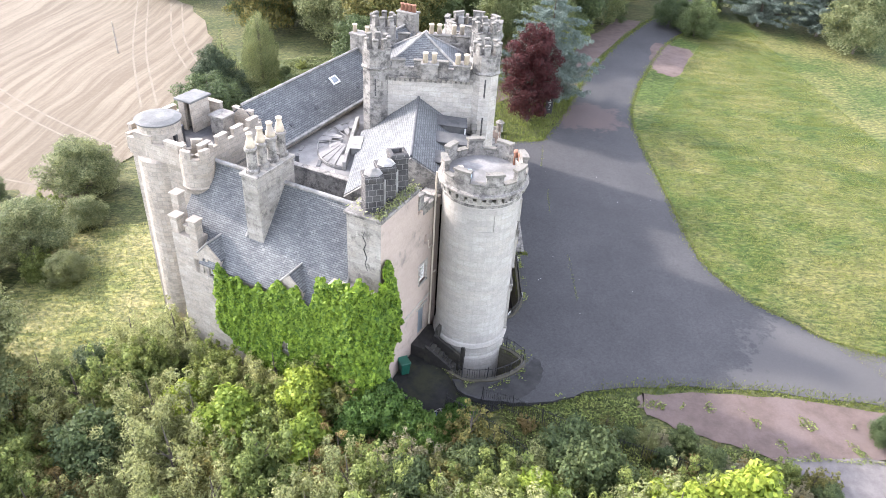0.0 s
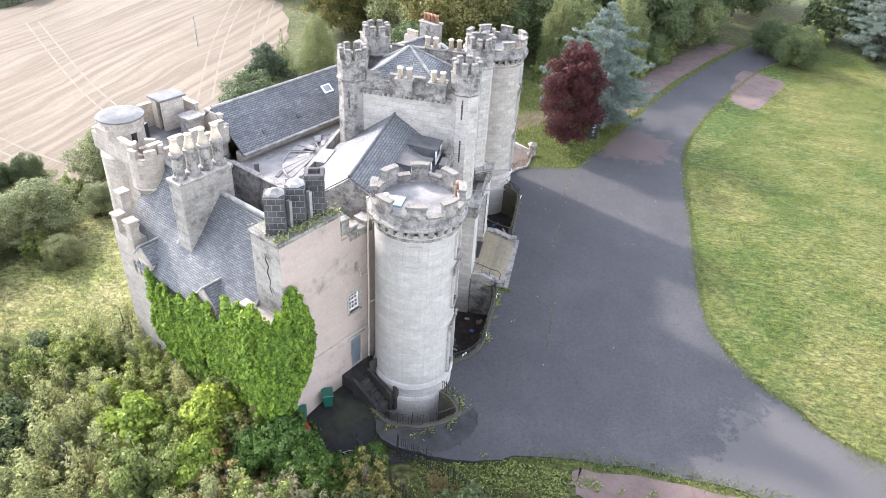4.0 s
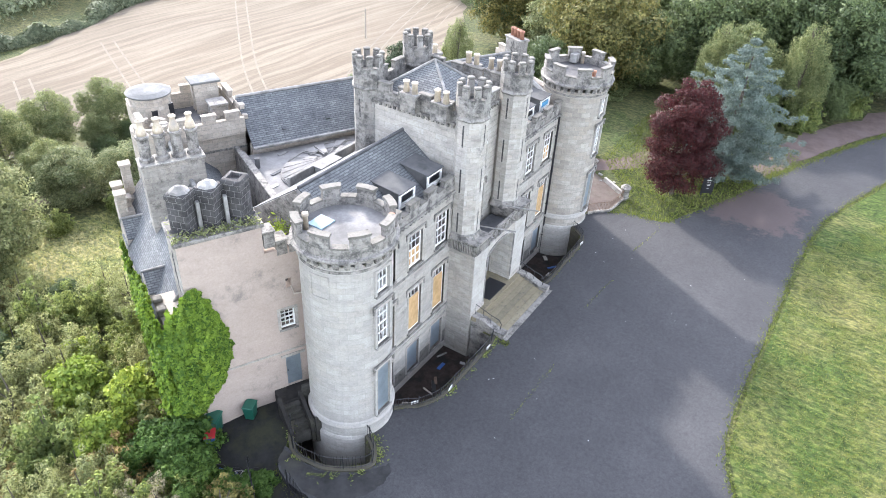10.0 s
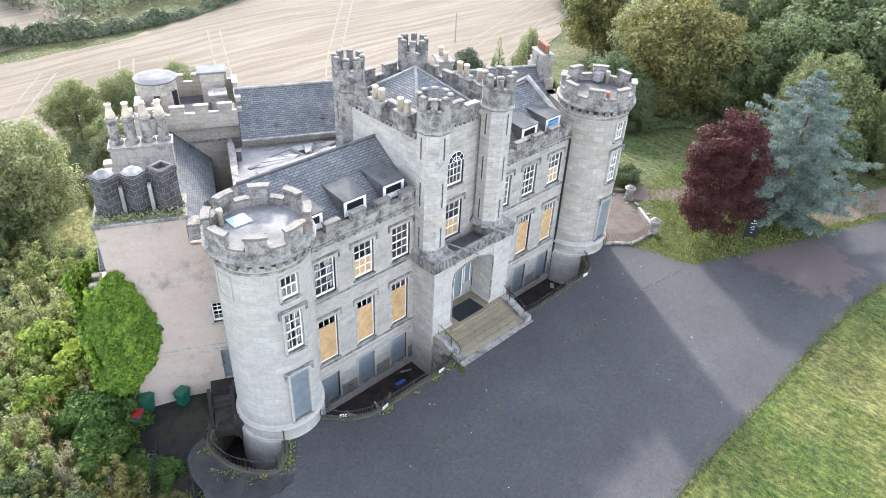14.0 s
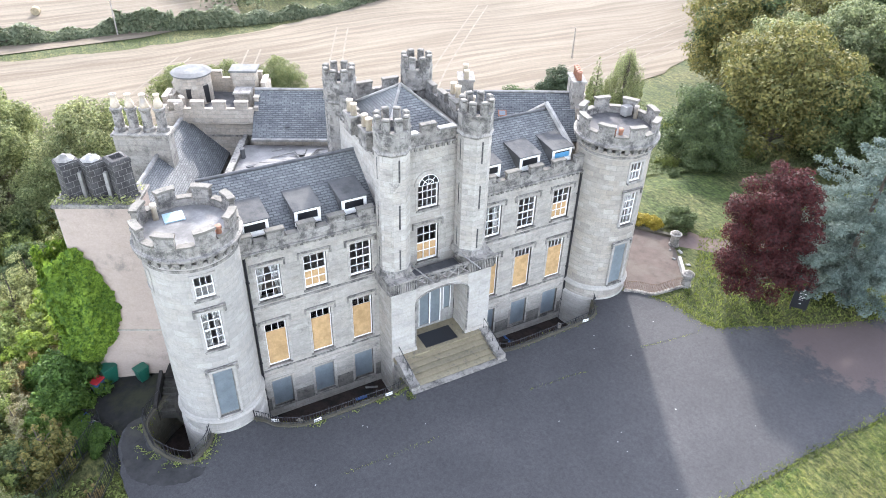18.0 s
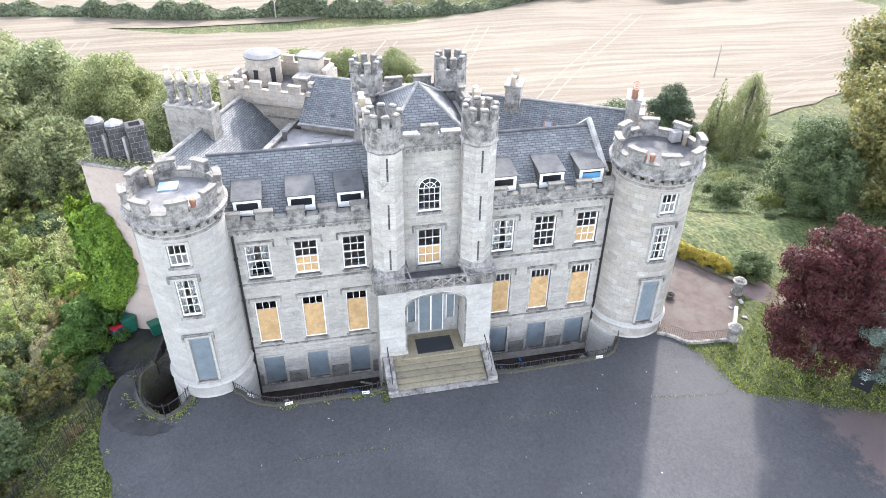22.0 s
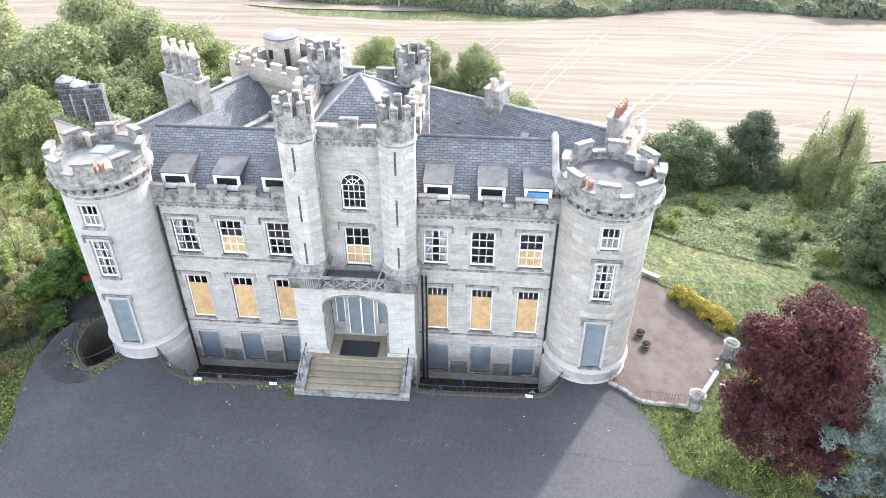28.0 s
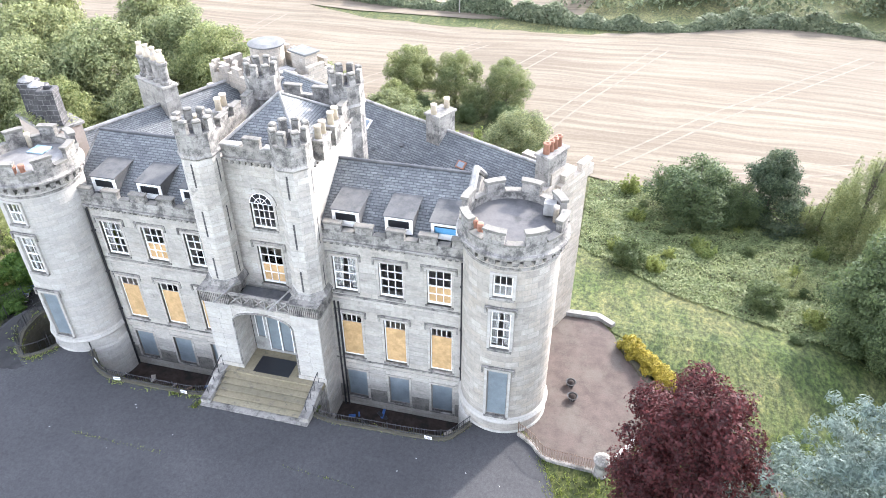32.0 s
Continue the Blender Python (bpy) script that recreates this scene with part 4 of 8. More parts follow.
# steps
stairs = thing("entrance_stairs", "broad worn sandstone entrance steps with low side walls", "stairs")
nst = 6
for i in range(nst):
    x0, x1 = PX + 0.45, PX + 0.45 + 0.42 * (nst - i)
    z1 = 0.8 - 0.8 / (nst + 1) * (i + 1)
    bm = bmesh.new()
    e = 0.6 if i == nst - 1 else 0
    box(bm, PX + 0.452, -2.75 - e, -0.2 if e else z1 - 0.13, PX + 0.36 + 0.40 * (i + 1), 2.75 + e, z1 - 0.05)
    box(bm, PX + 0.40 * i + 0.3, -2.75 - e, z1 - 0.049, PX + 0.45 + 0.40 * (i + 1), 2.75 + e, z1 - 0.002 * i, bevel=0.015)
    st = part("step", bm, STEP_STONE if not e else STONE_DARK, stairs)
for s in (-1, 1):
    bm = bmesh.new()
    y0, y1 = sorted((s * 2.78, s * 3.36))
    prism(bm, [(PX + 0.1, -2.8), (PX + 2.6, -2.8), (PX + 2.6, 0.45), (PX + 2.0, 0.45), (PX + 0.9, 0.85), (PX + 0.1, 0.85)], y0, y1, Matrix(((1, 0, 0, 0), (0, 0, 1, 0), (0, 1, 0, 0), (0, 0, 0, 1))))
    part("side_wall", bm, STONE_DARK, stairs)
# flagpoles, downpipes and hand rails of the front
for s in (-1, 1):
    bm = bmesh.new()
    tube(bm, [(0.5, s * 1.62, 6.62), (3.6, s * 1.55, 7.25)], 0.045, 8)
    part("flagpole", bm, COPING, castle, "white flagpole leaning out over the porch")
    bm = bmesh.new()
    tube(bm, [(0.12, s * 11.15, 9.6), (0.12, s * 11.15, -2.8)], 0.075, 8)
    for z in (8, 5, 2, -1):
        box(bm, 0.0, s * 11.15 - 0.1, z, 0.2, s * 11.15 + 0.1, z + 0.08)
    part("downpipe", bm, IRON, castle, "black cast-iron downpipe")
for y in (3.72, 3.95):
    bm = bmesh.new()
    tube(bm, [(0.12, y, 5.6), (0.12, y, -2.8)], 0.06, 8)
    part("downpipe", bm, IRON, castle, "black cast-iron downpipe")
# round head of the middle window
bm = bmesh.new()
for k in range(12):
    a0, a1 = radians(15 * k), radians(15 * (k + 1))
    q = []
    for x in (-0.25, -0.13):
        q.append([bm.verts.new((x, r * math.cos(a), 11.36 + r * math.sin(a))) for a, r in ((a0, 0.68), (a1, 0.68), (a1, 0.92), (a0, 0.92))])
    for i in range(4):
        bm.faces.new((q[0][i], q[0][(i + 1) % 4], q[1][(i + 1) % 4], q[1][i]))
    bm.faces.new(q[0]), bm.faces.new(q[1][::-1])
part("arch_surround", bm, STONE_PALE, castle)
# black sheet as the fan's glass, painting in the unlit room
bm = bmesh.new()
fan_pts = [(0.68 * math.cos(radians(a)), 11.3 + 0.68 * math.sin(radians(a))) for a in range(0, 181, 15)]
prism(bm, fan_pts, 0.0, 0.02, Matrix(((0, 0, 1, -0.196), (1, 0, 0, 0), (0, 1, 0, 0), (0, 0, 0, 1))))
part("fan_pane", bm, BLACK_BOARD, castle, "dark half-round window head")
bm = bmesh.new()
for a in (0, 45, 90, 135, 180):
    c, s = math.cos(radians(a)), math.sin(radians(a))
    tube(bm, [(-0.16, 0.02 * c, 11.34), (-0.16, 0.66 * c, 11.34 + 0.64 * s)], 0.022, 4)
for r in (0.34, 0.64):
    tube(bm, [(-0.16, r * math.cos(radians(a)), 11.34 + r * math.sin(radians(a))) for a in range(0, 181, 15)], 0.028, 4)
part("fan_bars", bm, WHITE, castle)


# ---- rear ranges, built along their own axes: u towards the field, v along the long range ----
REAR = Matrix(((-0.9, 0.436, 0, -5.26), (0.436, 0.9, 0, -19.3), (0, 0, 1, 0), (0, 0, 0, 1)))


def rbox(bm, u0, v0, z0, u1, v1, z1, bevel=0.0):
    box(bm, u0, v0, z0, u1, v1, z1, REAR, bevel)


def rp(u, v, z):
    return tuple(REAR @ Vector((u, v, z)))


# rendered end wall, pierced by a window and a door
bm = bmesh.new()
pierced(bm, lambda h, z, d: rp(d, h, z), 0.0, 7.0, -4.5, 10.4, [(4.6, 5.5, 0.9, 3.1), (4.55, 5.4, 5.2, 6.5), (5.05, 5.35, 7.9, 8.5)], 0.6)
end_wall = part("end_wall", bm, RENDERED, castle, "cracked pink rendered end wall with damp stains")
bm = bmesh.new()
rbox(bm, 0, 0, 10.404, 2.1, 4.1, 12.0)
rbox(bm, 0.604, 0, 5.0, 2.1, 0.55, 10.4)
rbox(bm, 0.604, 3.0, 7.0, 2.1, 4.1, 10.4)
rbox(bm, 1.6, 0.55, 7.0, 2.1, 3.0, 10.4)
part("stack_wall", bm, RENDERED, castle)
bm = bmesh.new()
rbox(bm, 0.004, -0.03, 7.504, 2.098, -0.002, 11.98)
facing = part("stone_facing", bm, STONE_STACK, castle, "weathered grey stone face with a long crack")
bm = bmesh.new()
tube(bm, [rp(u, -0.028, z) for u, z in ((0.95, 11.3), (1.1, 10.9), (0.9, 10.5), (1.05, 10.1), (0.85, 9.6), (0.98, 9.2), (0.8, 8.7))], [0.012, 0.03, 0.035, 0.04, 0.03, 0.03, 0.012], 5)
part("crack", bm, BLACK_BOARD, facing, "dark jagged crack")
bm = bmesh.new()
rbox(bm, -0.05, 0.0, 3.55, -0.003, 6.3, 3.65)
rbox(bm, -0.05, 4.35, 3.12, -0.003, 5.75, 3.3)
part("string_course", bm, STONE, end_wall)
wm = turned(*rp(0, 4.975, 5.2), math.degrees(math.atan2(-0.436, 0.9)) + 90)
window(castle, wm, 0.85, 1.3, "sash", 3, 4, hood=False, stone=STONE)
bm = bmesh.new()
rbox(bm, 0.14, 4.6, 0.9, 0.2, 5.5, 3.1)
sd = part("side_door", bm, SHUTTER, castle, "blue-grey steel side door")
bm = bmesh.new()
rbox(bm, 0.11, 4.68, 1.9, 0.14, 4.72, 2.05)
part("door_handle", bm, IRON, sd)
for k, (v0, z0, hh) in enumerate(((4.15, 11.0, 0.55), (4.75, 10.4, 0.5), (5.4, 10.4, 0.12), (5.9, 10.4, 0.4))):
    bm = bmesh.new()
    rbox(bm, -0.05, v0, z0 - 0.3, 0.7, v0 + 0.55, z0 + hh)
    rbox(bm, -0.12, v0 - 0.06, z0 + hh + 0.002, 0.78, v0 + 0.61, z0 + hh + 0.12, bevel=0.02)
    part("crow_step", bm, STONE_DARK, castle)
bm = bmesh.new()
tube(bm, [rp(-0.12, 6.05, 12.4), rp(-0.12, 6.05, 6.0), rp(-0.12, 6.0, 1.0)], 0.06, 8)
tube(bm, [rp(-0.12, 6.0, 7.4), rp(-0.16, 5.4, 7.5), rp(-0.16, 5.25, 8.1)], 0.045, 6)
tube(bm, [rp(-0.12, 6.0, 5.2), rp(-0.2, 6.45, 5.2)], 0.05, 6)
part("downpipe", bm, PIPE_BUFF, castle, "buff-painted soil pipes beside the tower")
bm = bmesh.new()
rbox(bm, -0.12, -0.12, 12.004, 2.25, 4.25, 12.22, bevel=0.04)
stack = part("chimney", bm, STONE_DARK, castle, "mossy wall head with three sooty square chimneys")
for i in range(3):
    c = REAR @ Vector((1.0, 0.8 + 1.3 * i, 0))
    bm = bmesh.new()
    top = 14.5 if i == 2 else 14.35
    lathe(bm, [(0.78, 12.2), (0.78, 12.36), (0.68, 12.42), (0.66, top - 0.34), (0.72, top - 0.28), (0.72, top - 0.1), (0.66, top), (0.42, top + 0.02), (0.38, top - 0.25 if i == 2 else top + 0.06), (0.02, top - 0.25 if i == 2 else top + 0.1)], 4, at=(c.x, c.y), start=math.degrees(math.atan2(-0.436, 0.9)))
    part("chimney_shaft", bm, SOOTY, stack, "soot-blackened square chimney set cornerwise")
    if i == 2:
        continue
    bm = bmesh.new()
    lathe(bm, [(0.50, top + 0.03), (0.42, top + 0.12), (0.24, top + 0.2), (0.12, top + 0.3), (0.02, top + 0.32)], 7, at=(c.x + 0.05, c.y - 0.03))
    part("flaunching", bm, COPING, stack, "broken pale mortar cap")
for k in range(2):
    cc = REAR @ Vector((0.75, 1.45 + 1.3 * k, 0))
    bm = bmesh.new()
    box(bm, -0.09, -0.13, 12.2, 0.09, 0.13, 13.75, turned(cc.x, cc.y, 0, 64), bevel=0.015)
    part("slab", bm, COPING, stack, "pale upright slab between the chimneys")
# walls and roof of the south-west range
WV = -1.2                                  # the wall's outer face
bm = bmesh.new()
pierced(bm, lambda h, z, d: rp(h, WV + d, z), 3.0, 13.4, -4.5, 6.1, [(5.58, 6.06, 1.6, 2.5), (10.75, 11.5, 5.2, 6.1)], 0.5)
part("south_west_wall", bm, OLD_RENDER, castle, "old rendered wall behind the creeper")
roof_slab(castle, [(rp(2.1, WV - 0.15, 6.02), rp(12.1, WV - 0.15, 6.02), rp(12.1, 2.65, 10.8), rp(2.1, 2.65, 10.8)), (rp(12.1, -0.28, 7.3), rp(14.4, -0.28, 7.3), rp(14.4, 2.65, 10.8), rp(12.1, 2.65, 10.8))], "steep slated slope above the creeper")
bm = bmesh.new()
rbox(bm, 0.0, WV, -4.5, 2.998, -0.004, 7.5)
part("corner_pier", bm, OLD_RENDER, castle, "thick corner wall hidden under the creeper")
for u0, u1, zz in ((1.0, 1.5, 7.95), (2.2, 2.7, 7.75)):
    bm = bmesh.new()
    rbox(bm, u0, WV - 0.1, 7.504, u1, WV + 0.4, zz, bevel=0.07)
    part("coping_stone", bm, STONE_CAP, castle, "pale coping stone showing above the creeper")
bm = bmesh.new()
tube(bm, [rp(2.08, -0.5, 7.2), rp(2.08, 2.6, 10.92)], 0.1, 6)
tube(bm, [rp(9.42, 0.1, 8.0), rp(9.42, 2.6, 10.9)], 0.07, 6)
part("skew", bm, COPING, castle, "pale mortar fillet where slates meet the stacks")
roof_slab(castle, [(rp(2.1, 5.5, 8.0), rp(14.4, 5.5, 8.0), rp(14.4, 2.65, 10.8), rp(2.1, 2.65, 10.8))], "slated inner slope")
bm = bmesh.new()
tube(bm, [rp(2.1, 2.65, 10.84), rp(14.4, 2.65, 10.84)], 0.14, 8)
part("ridge", bm, COPING, castle, "pale stone ridge")
bm = bmesh.new()
rbox(bm, 2.1, 5.2, 4, 14.3, 5.5, 7.9)
rbox(bm, 1.0, 6.7, 4, 14.1, 7.0, 9.5)
part("court_wall", bm, STONE_DARK, castle, "dark walls of the narrow light court")
bm = bmesh.new()
rbox(bm, 0.9, 6.62, 9.504, 13.0, 7.08, 9.62, bevel=0.03)
part("coping", bm, STONE_DARK, castle)
bm = bmesh.new()
rbox(bm, 8.2, 0.2, 6.5, 9.3, 3.55, 12.1)
rbox(bm, 8.1, 0.1, 12.104, 9.4, 3.65, 12.3, bevel=0.04)
ch4 = part("chimney", bm, STONE_STACK, castle, "tall ashlar stack carrying four bottle-shaped chimney pots")
for i in range(4):
    c = REAR @ Vector((8.75, 0.6 + 0.86 * i, 0))
    bm = bmesh.new()
    lathe(bm, [(0.40, 12.3), (0.40, 12.5), (0.30, 12.58), (0.30, 13.58), (0.38, 13.68), (0.38, 13.82), (0.3, 13.86)], 12, at=(c.x, c.y))
    part("chimney_shaft", bm, STONE_DARK, ch4)
    bm = bmesh.new()
    lathe(bm, [(0.28, 13.86), (0.27, 14.05), (0.16, 14.42), (0.16, 14.58), (0.20, 14.62), (0.20, 14.7), (0.12, 14.7), (0.11, 14.3)], 12, at=(c.x, c.y))
    part("chimney_pot", bm, BUFF_POT, ch4, "tapered buff clay pot", smooth=True)


def wall_dormer(u):
    """A small gabled dormer standing on the wall head of the south-west range."""
    bm = bmesh.new()
    z0, w = 5.2, 0.72
    for s in (-1, 1):
        rbox(bm, u + s * w - 0.14, WV - 0.06, z0, u + s * w + 0.14, WV + 0.3, z0 + 1.5)
    rbox(bm, u - w + 0.141, WV - 0.05, z0 + 1.18, u + w - 0.141, WV + 0.3, z0 + 1.5)
    prism(bm, [(-w - 0.14, z0 + 1.5), (w + 0.14, z0 + 1.5), (0, z0 + 2.3)], WV - 0.06, WV + 0.3, REAR @ Matrix.Translation((u, 0, 0)) @ Matrix(((1, 0, 0, 0), (0, 0, 1, 0), (0, 1, 0, 0), (0, 0, 0, 1))))
    d = part("dormer", bm, OLD_RENDER, castle, "small stone wall-head dormer with slated roof")
    for s in (-1, 1):
        roof_slab(d, [(rp(u + s * (w + 0.2), WV, z0 + 1.45), rp(u + s * (w + 0.2), WV + 0.55, z0 + 1.45), rp(u, WV + 1.35, z0 + 2.36), rp(u, WV, z0 + 2.36))], name="dormer_roof", thick=0.08)
    bm = bmesh.new()
    tube(bm, [rp(u, WV - 0.05, z0 + 2.42), rp(u, WV + 1.35, z0 + 2.42)], 0.06, 6)
    tube(bm, [rp(u, WV + 1.37, z0 + 2.40), rp(u - w - 0.22, WV + 0.6, z0 + 1.5)], 0.06, 6)
    tube(bm, [rp(u + w + 0.18, WV - 0.05, z0 + 1.46), rp(u, WV - 0.05, z0 + 2.42)], 0.07, 6)
    part("coping", bm, COPING, d)


for u in (5.3, 11.3):
    wall_dormer(u)
SW_TURN = math.degrees(math.atan2(-0.9, -0.436)) + 90
window(castle, turned(*rp(11.12, WV, 5.2), SW_TURN), 0.75, 1.15, "sash", 3, 4, hood=False, stone=OLD_RENDER)
window(castle, turned(*rp(5.82, WV, 1.6), SW_TURN), 0.48, 0.9, "sash", 2, 3, hood=False, stone=OLD_RENDER)
for u, v, zz in ((12.35, -1.0, 8.7), (13.0, -0.7, 8.0), (13.85, -0.95, 8.55), (14.3, -0.2, 9.6)):
    bm = bmesh.new()
    rbox(bm, u - 0.28, v - 0.2, 5.0, u + 0.28, v + 0.35, zz)
    rbox(bm, u - 0.36, v - 0.28, zz + 0.002, u + 0.36, v + 0.43, zz + 0.14, bevel=0.02)
    part("crow_step", bm, RUBBLE, castle)
bm = bmesh.new()
rbox(bm, 12.1, WV + 0.004, -4.5, 14.1, -0.3, 7.5)
rbox(bm, 13.4, -0.3, -4.5, 15.0, 1.6, 7.6)
part("corner_wall", bm, OLD_RENDER, castle)
# west tower
bm = bmesh.new()
rbox(bm, 14.2, 1.6, -4.5, 19.6, 7.6, 10.4)
wt = part("west_tower", bm, RUBBLE, castle, "square rubble tower with a flat leaded top and cap houses")
for uu, vv, L, ang, n in ((14.2, 7.6, 6.0, math.atan2(-0.9, -0.436), 4), (19.6, 7.6, 5.4, math.atan2(-0.436, 0.9), 2), (14.2, 1.6, 5.2, math.atan2(0.436, -0.9), 2), (19.6, 1.6, 6.0, math.atan2(0.9, 0.436), 4)):
    o = REAR @ Vector((uu, vv, 0))
    battlement(wt, turned(o.x, o.y, 0, math.degrees(ang)), L, 10.4, n, high=1.1, stone=RUBBLE, cornice=False)
bm = bmesh.new()
rbox(bm, 14.7, 2.1, 10.404, 19.4, 7.1, 10.5)
part("tower_roof", bm, ROOF_DARK, wt)
bm = bmesh.new()
rbox(bm, 15.4, 3.0, 10.504, 16.6, 4.4, 10.515)
rbox(bm, 16.9, 4.8, 10.504, 17.6, 6.4, 10.515)
part("lead_patch", bm, LEAD, wt)
c = REAR @ Vector((17.9, 2.6, 0))
bm = bmesh.new()
lathe(bm, [(1.75, -4.5), (1.65, 6), (1.6, 10.2), (1.34, 10.4), (1.3, 12.5), (0.2, 12.54)], 28, at=(c.x, c.y))
part("drum_turret", bm, RUBBLE, wt)
bm = bmesh.new()
lathe(bm, [(1.3, 12.54), (1.42, 12.56), (1.44, 12.66), (1.0, 12.8), (0.05, 12.86)], 28, at=(c.x, c.y))
part("drum_cap", bm, CAP_LEAD, wt, "shallow pale lead cap")
# black boxes paint the shaded inside of the drum's door and window
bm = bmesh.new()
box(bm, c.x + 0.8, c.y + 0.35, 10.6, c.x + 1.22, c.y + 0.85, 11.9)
part("drum_doorway", bm, BLACK_BOARD, wt, "doorway into the drum, its shade painted as a black box")
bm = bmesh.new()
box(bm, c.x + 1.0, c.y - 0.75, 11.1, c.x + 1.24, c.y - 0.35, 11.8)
part("drum_window", bm, BLACK_BOARD, wt, "small window in the drum, its shade painted as a black box")
b0 = REAR @ Vector((14.3, 1.9, 0))
bm = bmesh.new()
lathe(bm, [(0.15, 7.9), (0.55, 8.5), (0.95, 9.2), (1.05, 9.4), (1.1, 9.46), (1.05, 9.55), (1.05, 11.45), (0.75, 11.45), (0.75, 10.6)], 20, at=(b0.x, b0.y))
bart = part("bartizan", bm, RUBBLE, wt, "rounded corbelled corner turret")
for k in range(5):
    bm = bmesh.new()
    arc_block(bm, 0.76, 1.04, 72 * k + 10, 72 * k + 52, 11.454, 11.98, 4, at=(b0.x, b0.y))
    part("merlon", bm, RUBBLE, bart, "", bart.matrix_world.inverted())
bm = bmesh.new()
rbox(bm, 14.12, 1.5, 9.3, 14.198, 7.66, 9.42)
rbox(bm, 14.12, 7.602, 9.3, 19.6, 7.68, 9.42)
part("string_course", bm, STONE_DARK, wt)
bm = bmesh.new()
rbox(bm, 17.9, 5.5, 10.5, 18.1, 7.1, 12.6), rbox(bm, 18.9, 5.5, 10.5, 19.1, 7.1, 12.6), rbox(bm, 18.1, 6.9, 10.5, 18.9, 7.1, 12.6), rbox(bm, 18.6, 5.5, 10.5, 18.9, 5.7, 12.6)
house = part("cap_house", bm, RUBBLE, wt, "small square cap house with an open doorway")
bm = bmesh.new()
rbox(bm, 17.75, 5.3, 12.604, 19.25, 7.3, 12.76, bevel=0.03)
part("cap_slab", bm, CAP_LEAD, house, "dull lead-covered slab")
bm = bmesh.new()
rbox(bm, 15.8, 6.0, 10.5, 16.9, 7.1, 11.75)
rbox(bm, 15.7, 5.9, 11.754, 17.0, 7.14, 11.9, bevel=0.03)
part("roof_chimney", bm, STONE_DARK, wt)
# long range
bm = bmesh.new()
rbox(bm, 12.9, 7.6, -4.5, 13.4, 30.2, 9.9)
rbox(bm, 17.6, 7.6, -4.5, 18.1, 30.2, 9.9)
part("range_wall", bm, RUBBLE, castle)
long_roof = roof_slab(castle, [(rp(12.6, 7.6, 9.9), rp(12.6, 30.2, 9.9), rp(15.5, 30.2, 12.3), rp(15.5, 7.6, 12.3))], "long dark slate roof with small skylights")
roof_slab(castle, [(rp(18.4, 7.6, 9.9), rp(18.4, 30.2, 9.9), rp(15.5, 30.2, 12.3), rp(15.5, 7.6, 12.3))])
ridge_bar(castle, rp(15.5, 7.6, 12.34), rp(15.5, 30.2, 12.34), 0.1, COPING)
bm = bmesh.new()
rbox(bm, 12.4, 7.6, 9.78, 12.62, 22.0, 9.92)
part("gutter", bm, COPING, castle, "pale gutter along the eaves")
SLOPE = math.atan2(2.4, 2.9)
for v, f, sz in ((16.9, 0.62, 0.42), (13.2, 0.3, 0.14), (18.6, 0.25, 0.14), (10.0, 0.25, 0.14), (20.4, 0.5, 0.14), (25.0, 0.55, 0.3)):
    bm = bmesh.new()
    u, z = 12.6 + 2.9 * f, 9.9 + 2.4 * f
    m = REAR @ Matrix.Translation((u, v, z)) @ Matrix.Rotation(-SLOPE, 4, "Y")
    box(bm, -sz * 0.8, -sz, 0.0, sz * 0.8, sz, 0.09, m)
    part("skylight" if sz > 0.2 else "roof_vent", bm, WHITE if sz > 0.4 else (CLAY if sz > 0.2 else LEAD), long_roof)
    if sz > 0.2:
        bm = bmesh.new()
        box(bm, -sz * 0.55, -sz * 0.7, 0.092, sz * 0.55, sz * 0.7, 0.1, m)
        part("skylight_glass", bm, SHUTTER, long_roof)
for b0, b1, h0, h1 in ((12.0, 18.6, -3.5, 10.0), (13.3, 17.7, 10.0, 10.9), (14.1, 16.9, 10.9, 11.7), (14.8, 16.2, 11.7, 12.4)):
    bm = bmesh.new()
    if h0 < 0:
        pierced(bm, lambda h, z, d: rp(h, 30.8 - d, z), 10.4, 18.9, h0, 10.9, [(15.0, 15.9, 0.8, 2.6)], 0.6)
        part("gable_wall", bm, RUBBLE, castle, "rubble end gable of the rear range")
    else:
        rbox(bm, b0, 30.2, h0 + 0.004, b1, 30.8, h1)
        part("crow_step", bm, RUBBLE, castle)
bm = bmesh.new()
rbox(bm, 15.0, 30.45, 0.8, 15.9, 30.55, 2.6)
part("shutter", bm, SHUTTER, castle, "blue-grey screened window in the gable")
o = REAR @ Vector((18.9, 30.8, 0))
battlement(castle, turned(o.x, o.y, 0, math.degrees(math.atan2(-0.436, 0.9))), 3.6, 10.9, 2, stone=RUBBLE, cornice=False)
bm = bmesh.new()
rbox(bm, 18.3, 26.5, -3.5, 18.9, 30.2, 10.9)
part("return_wall", bm, RUBBLE, castle)
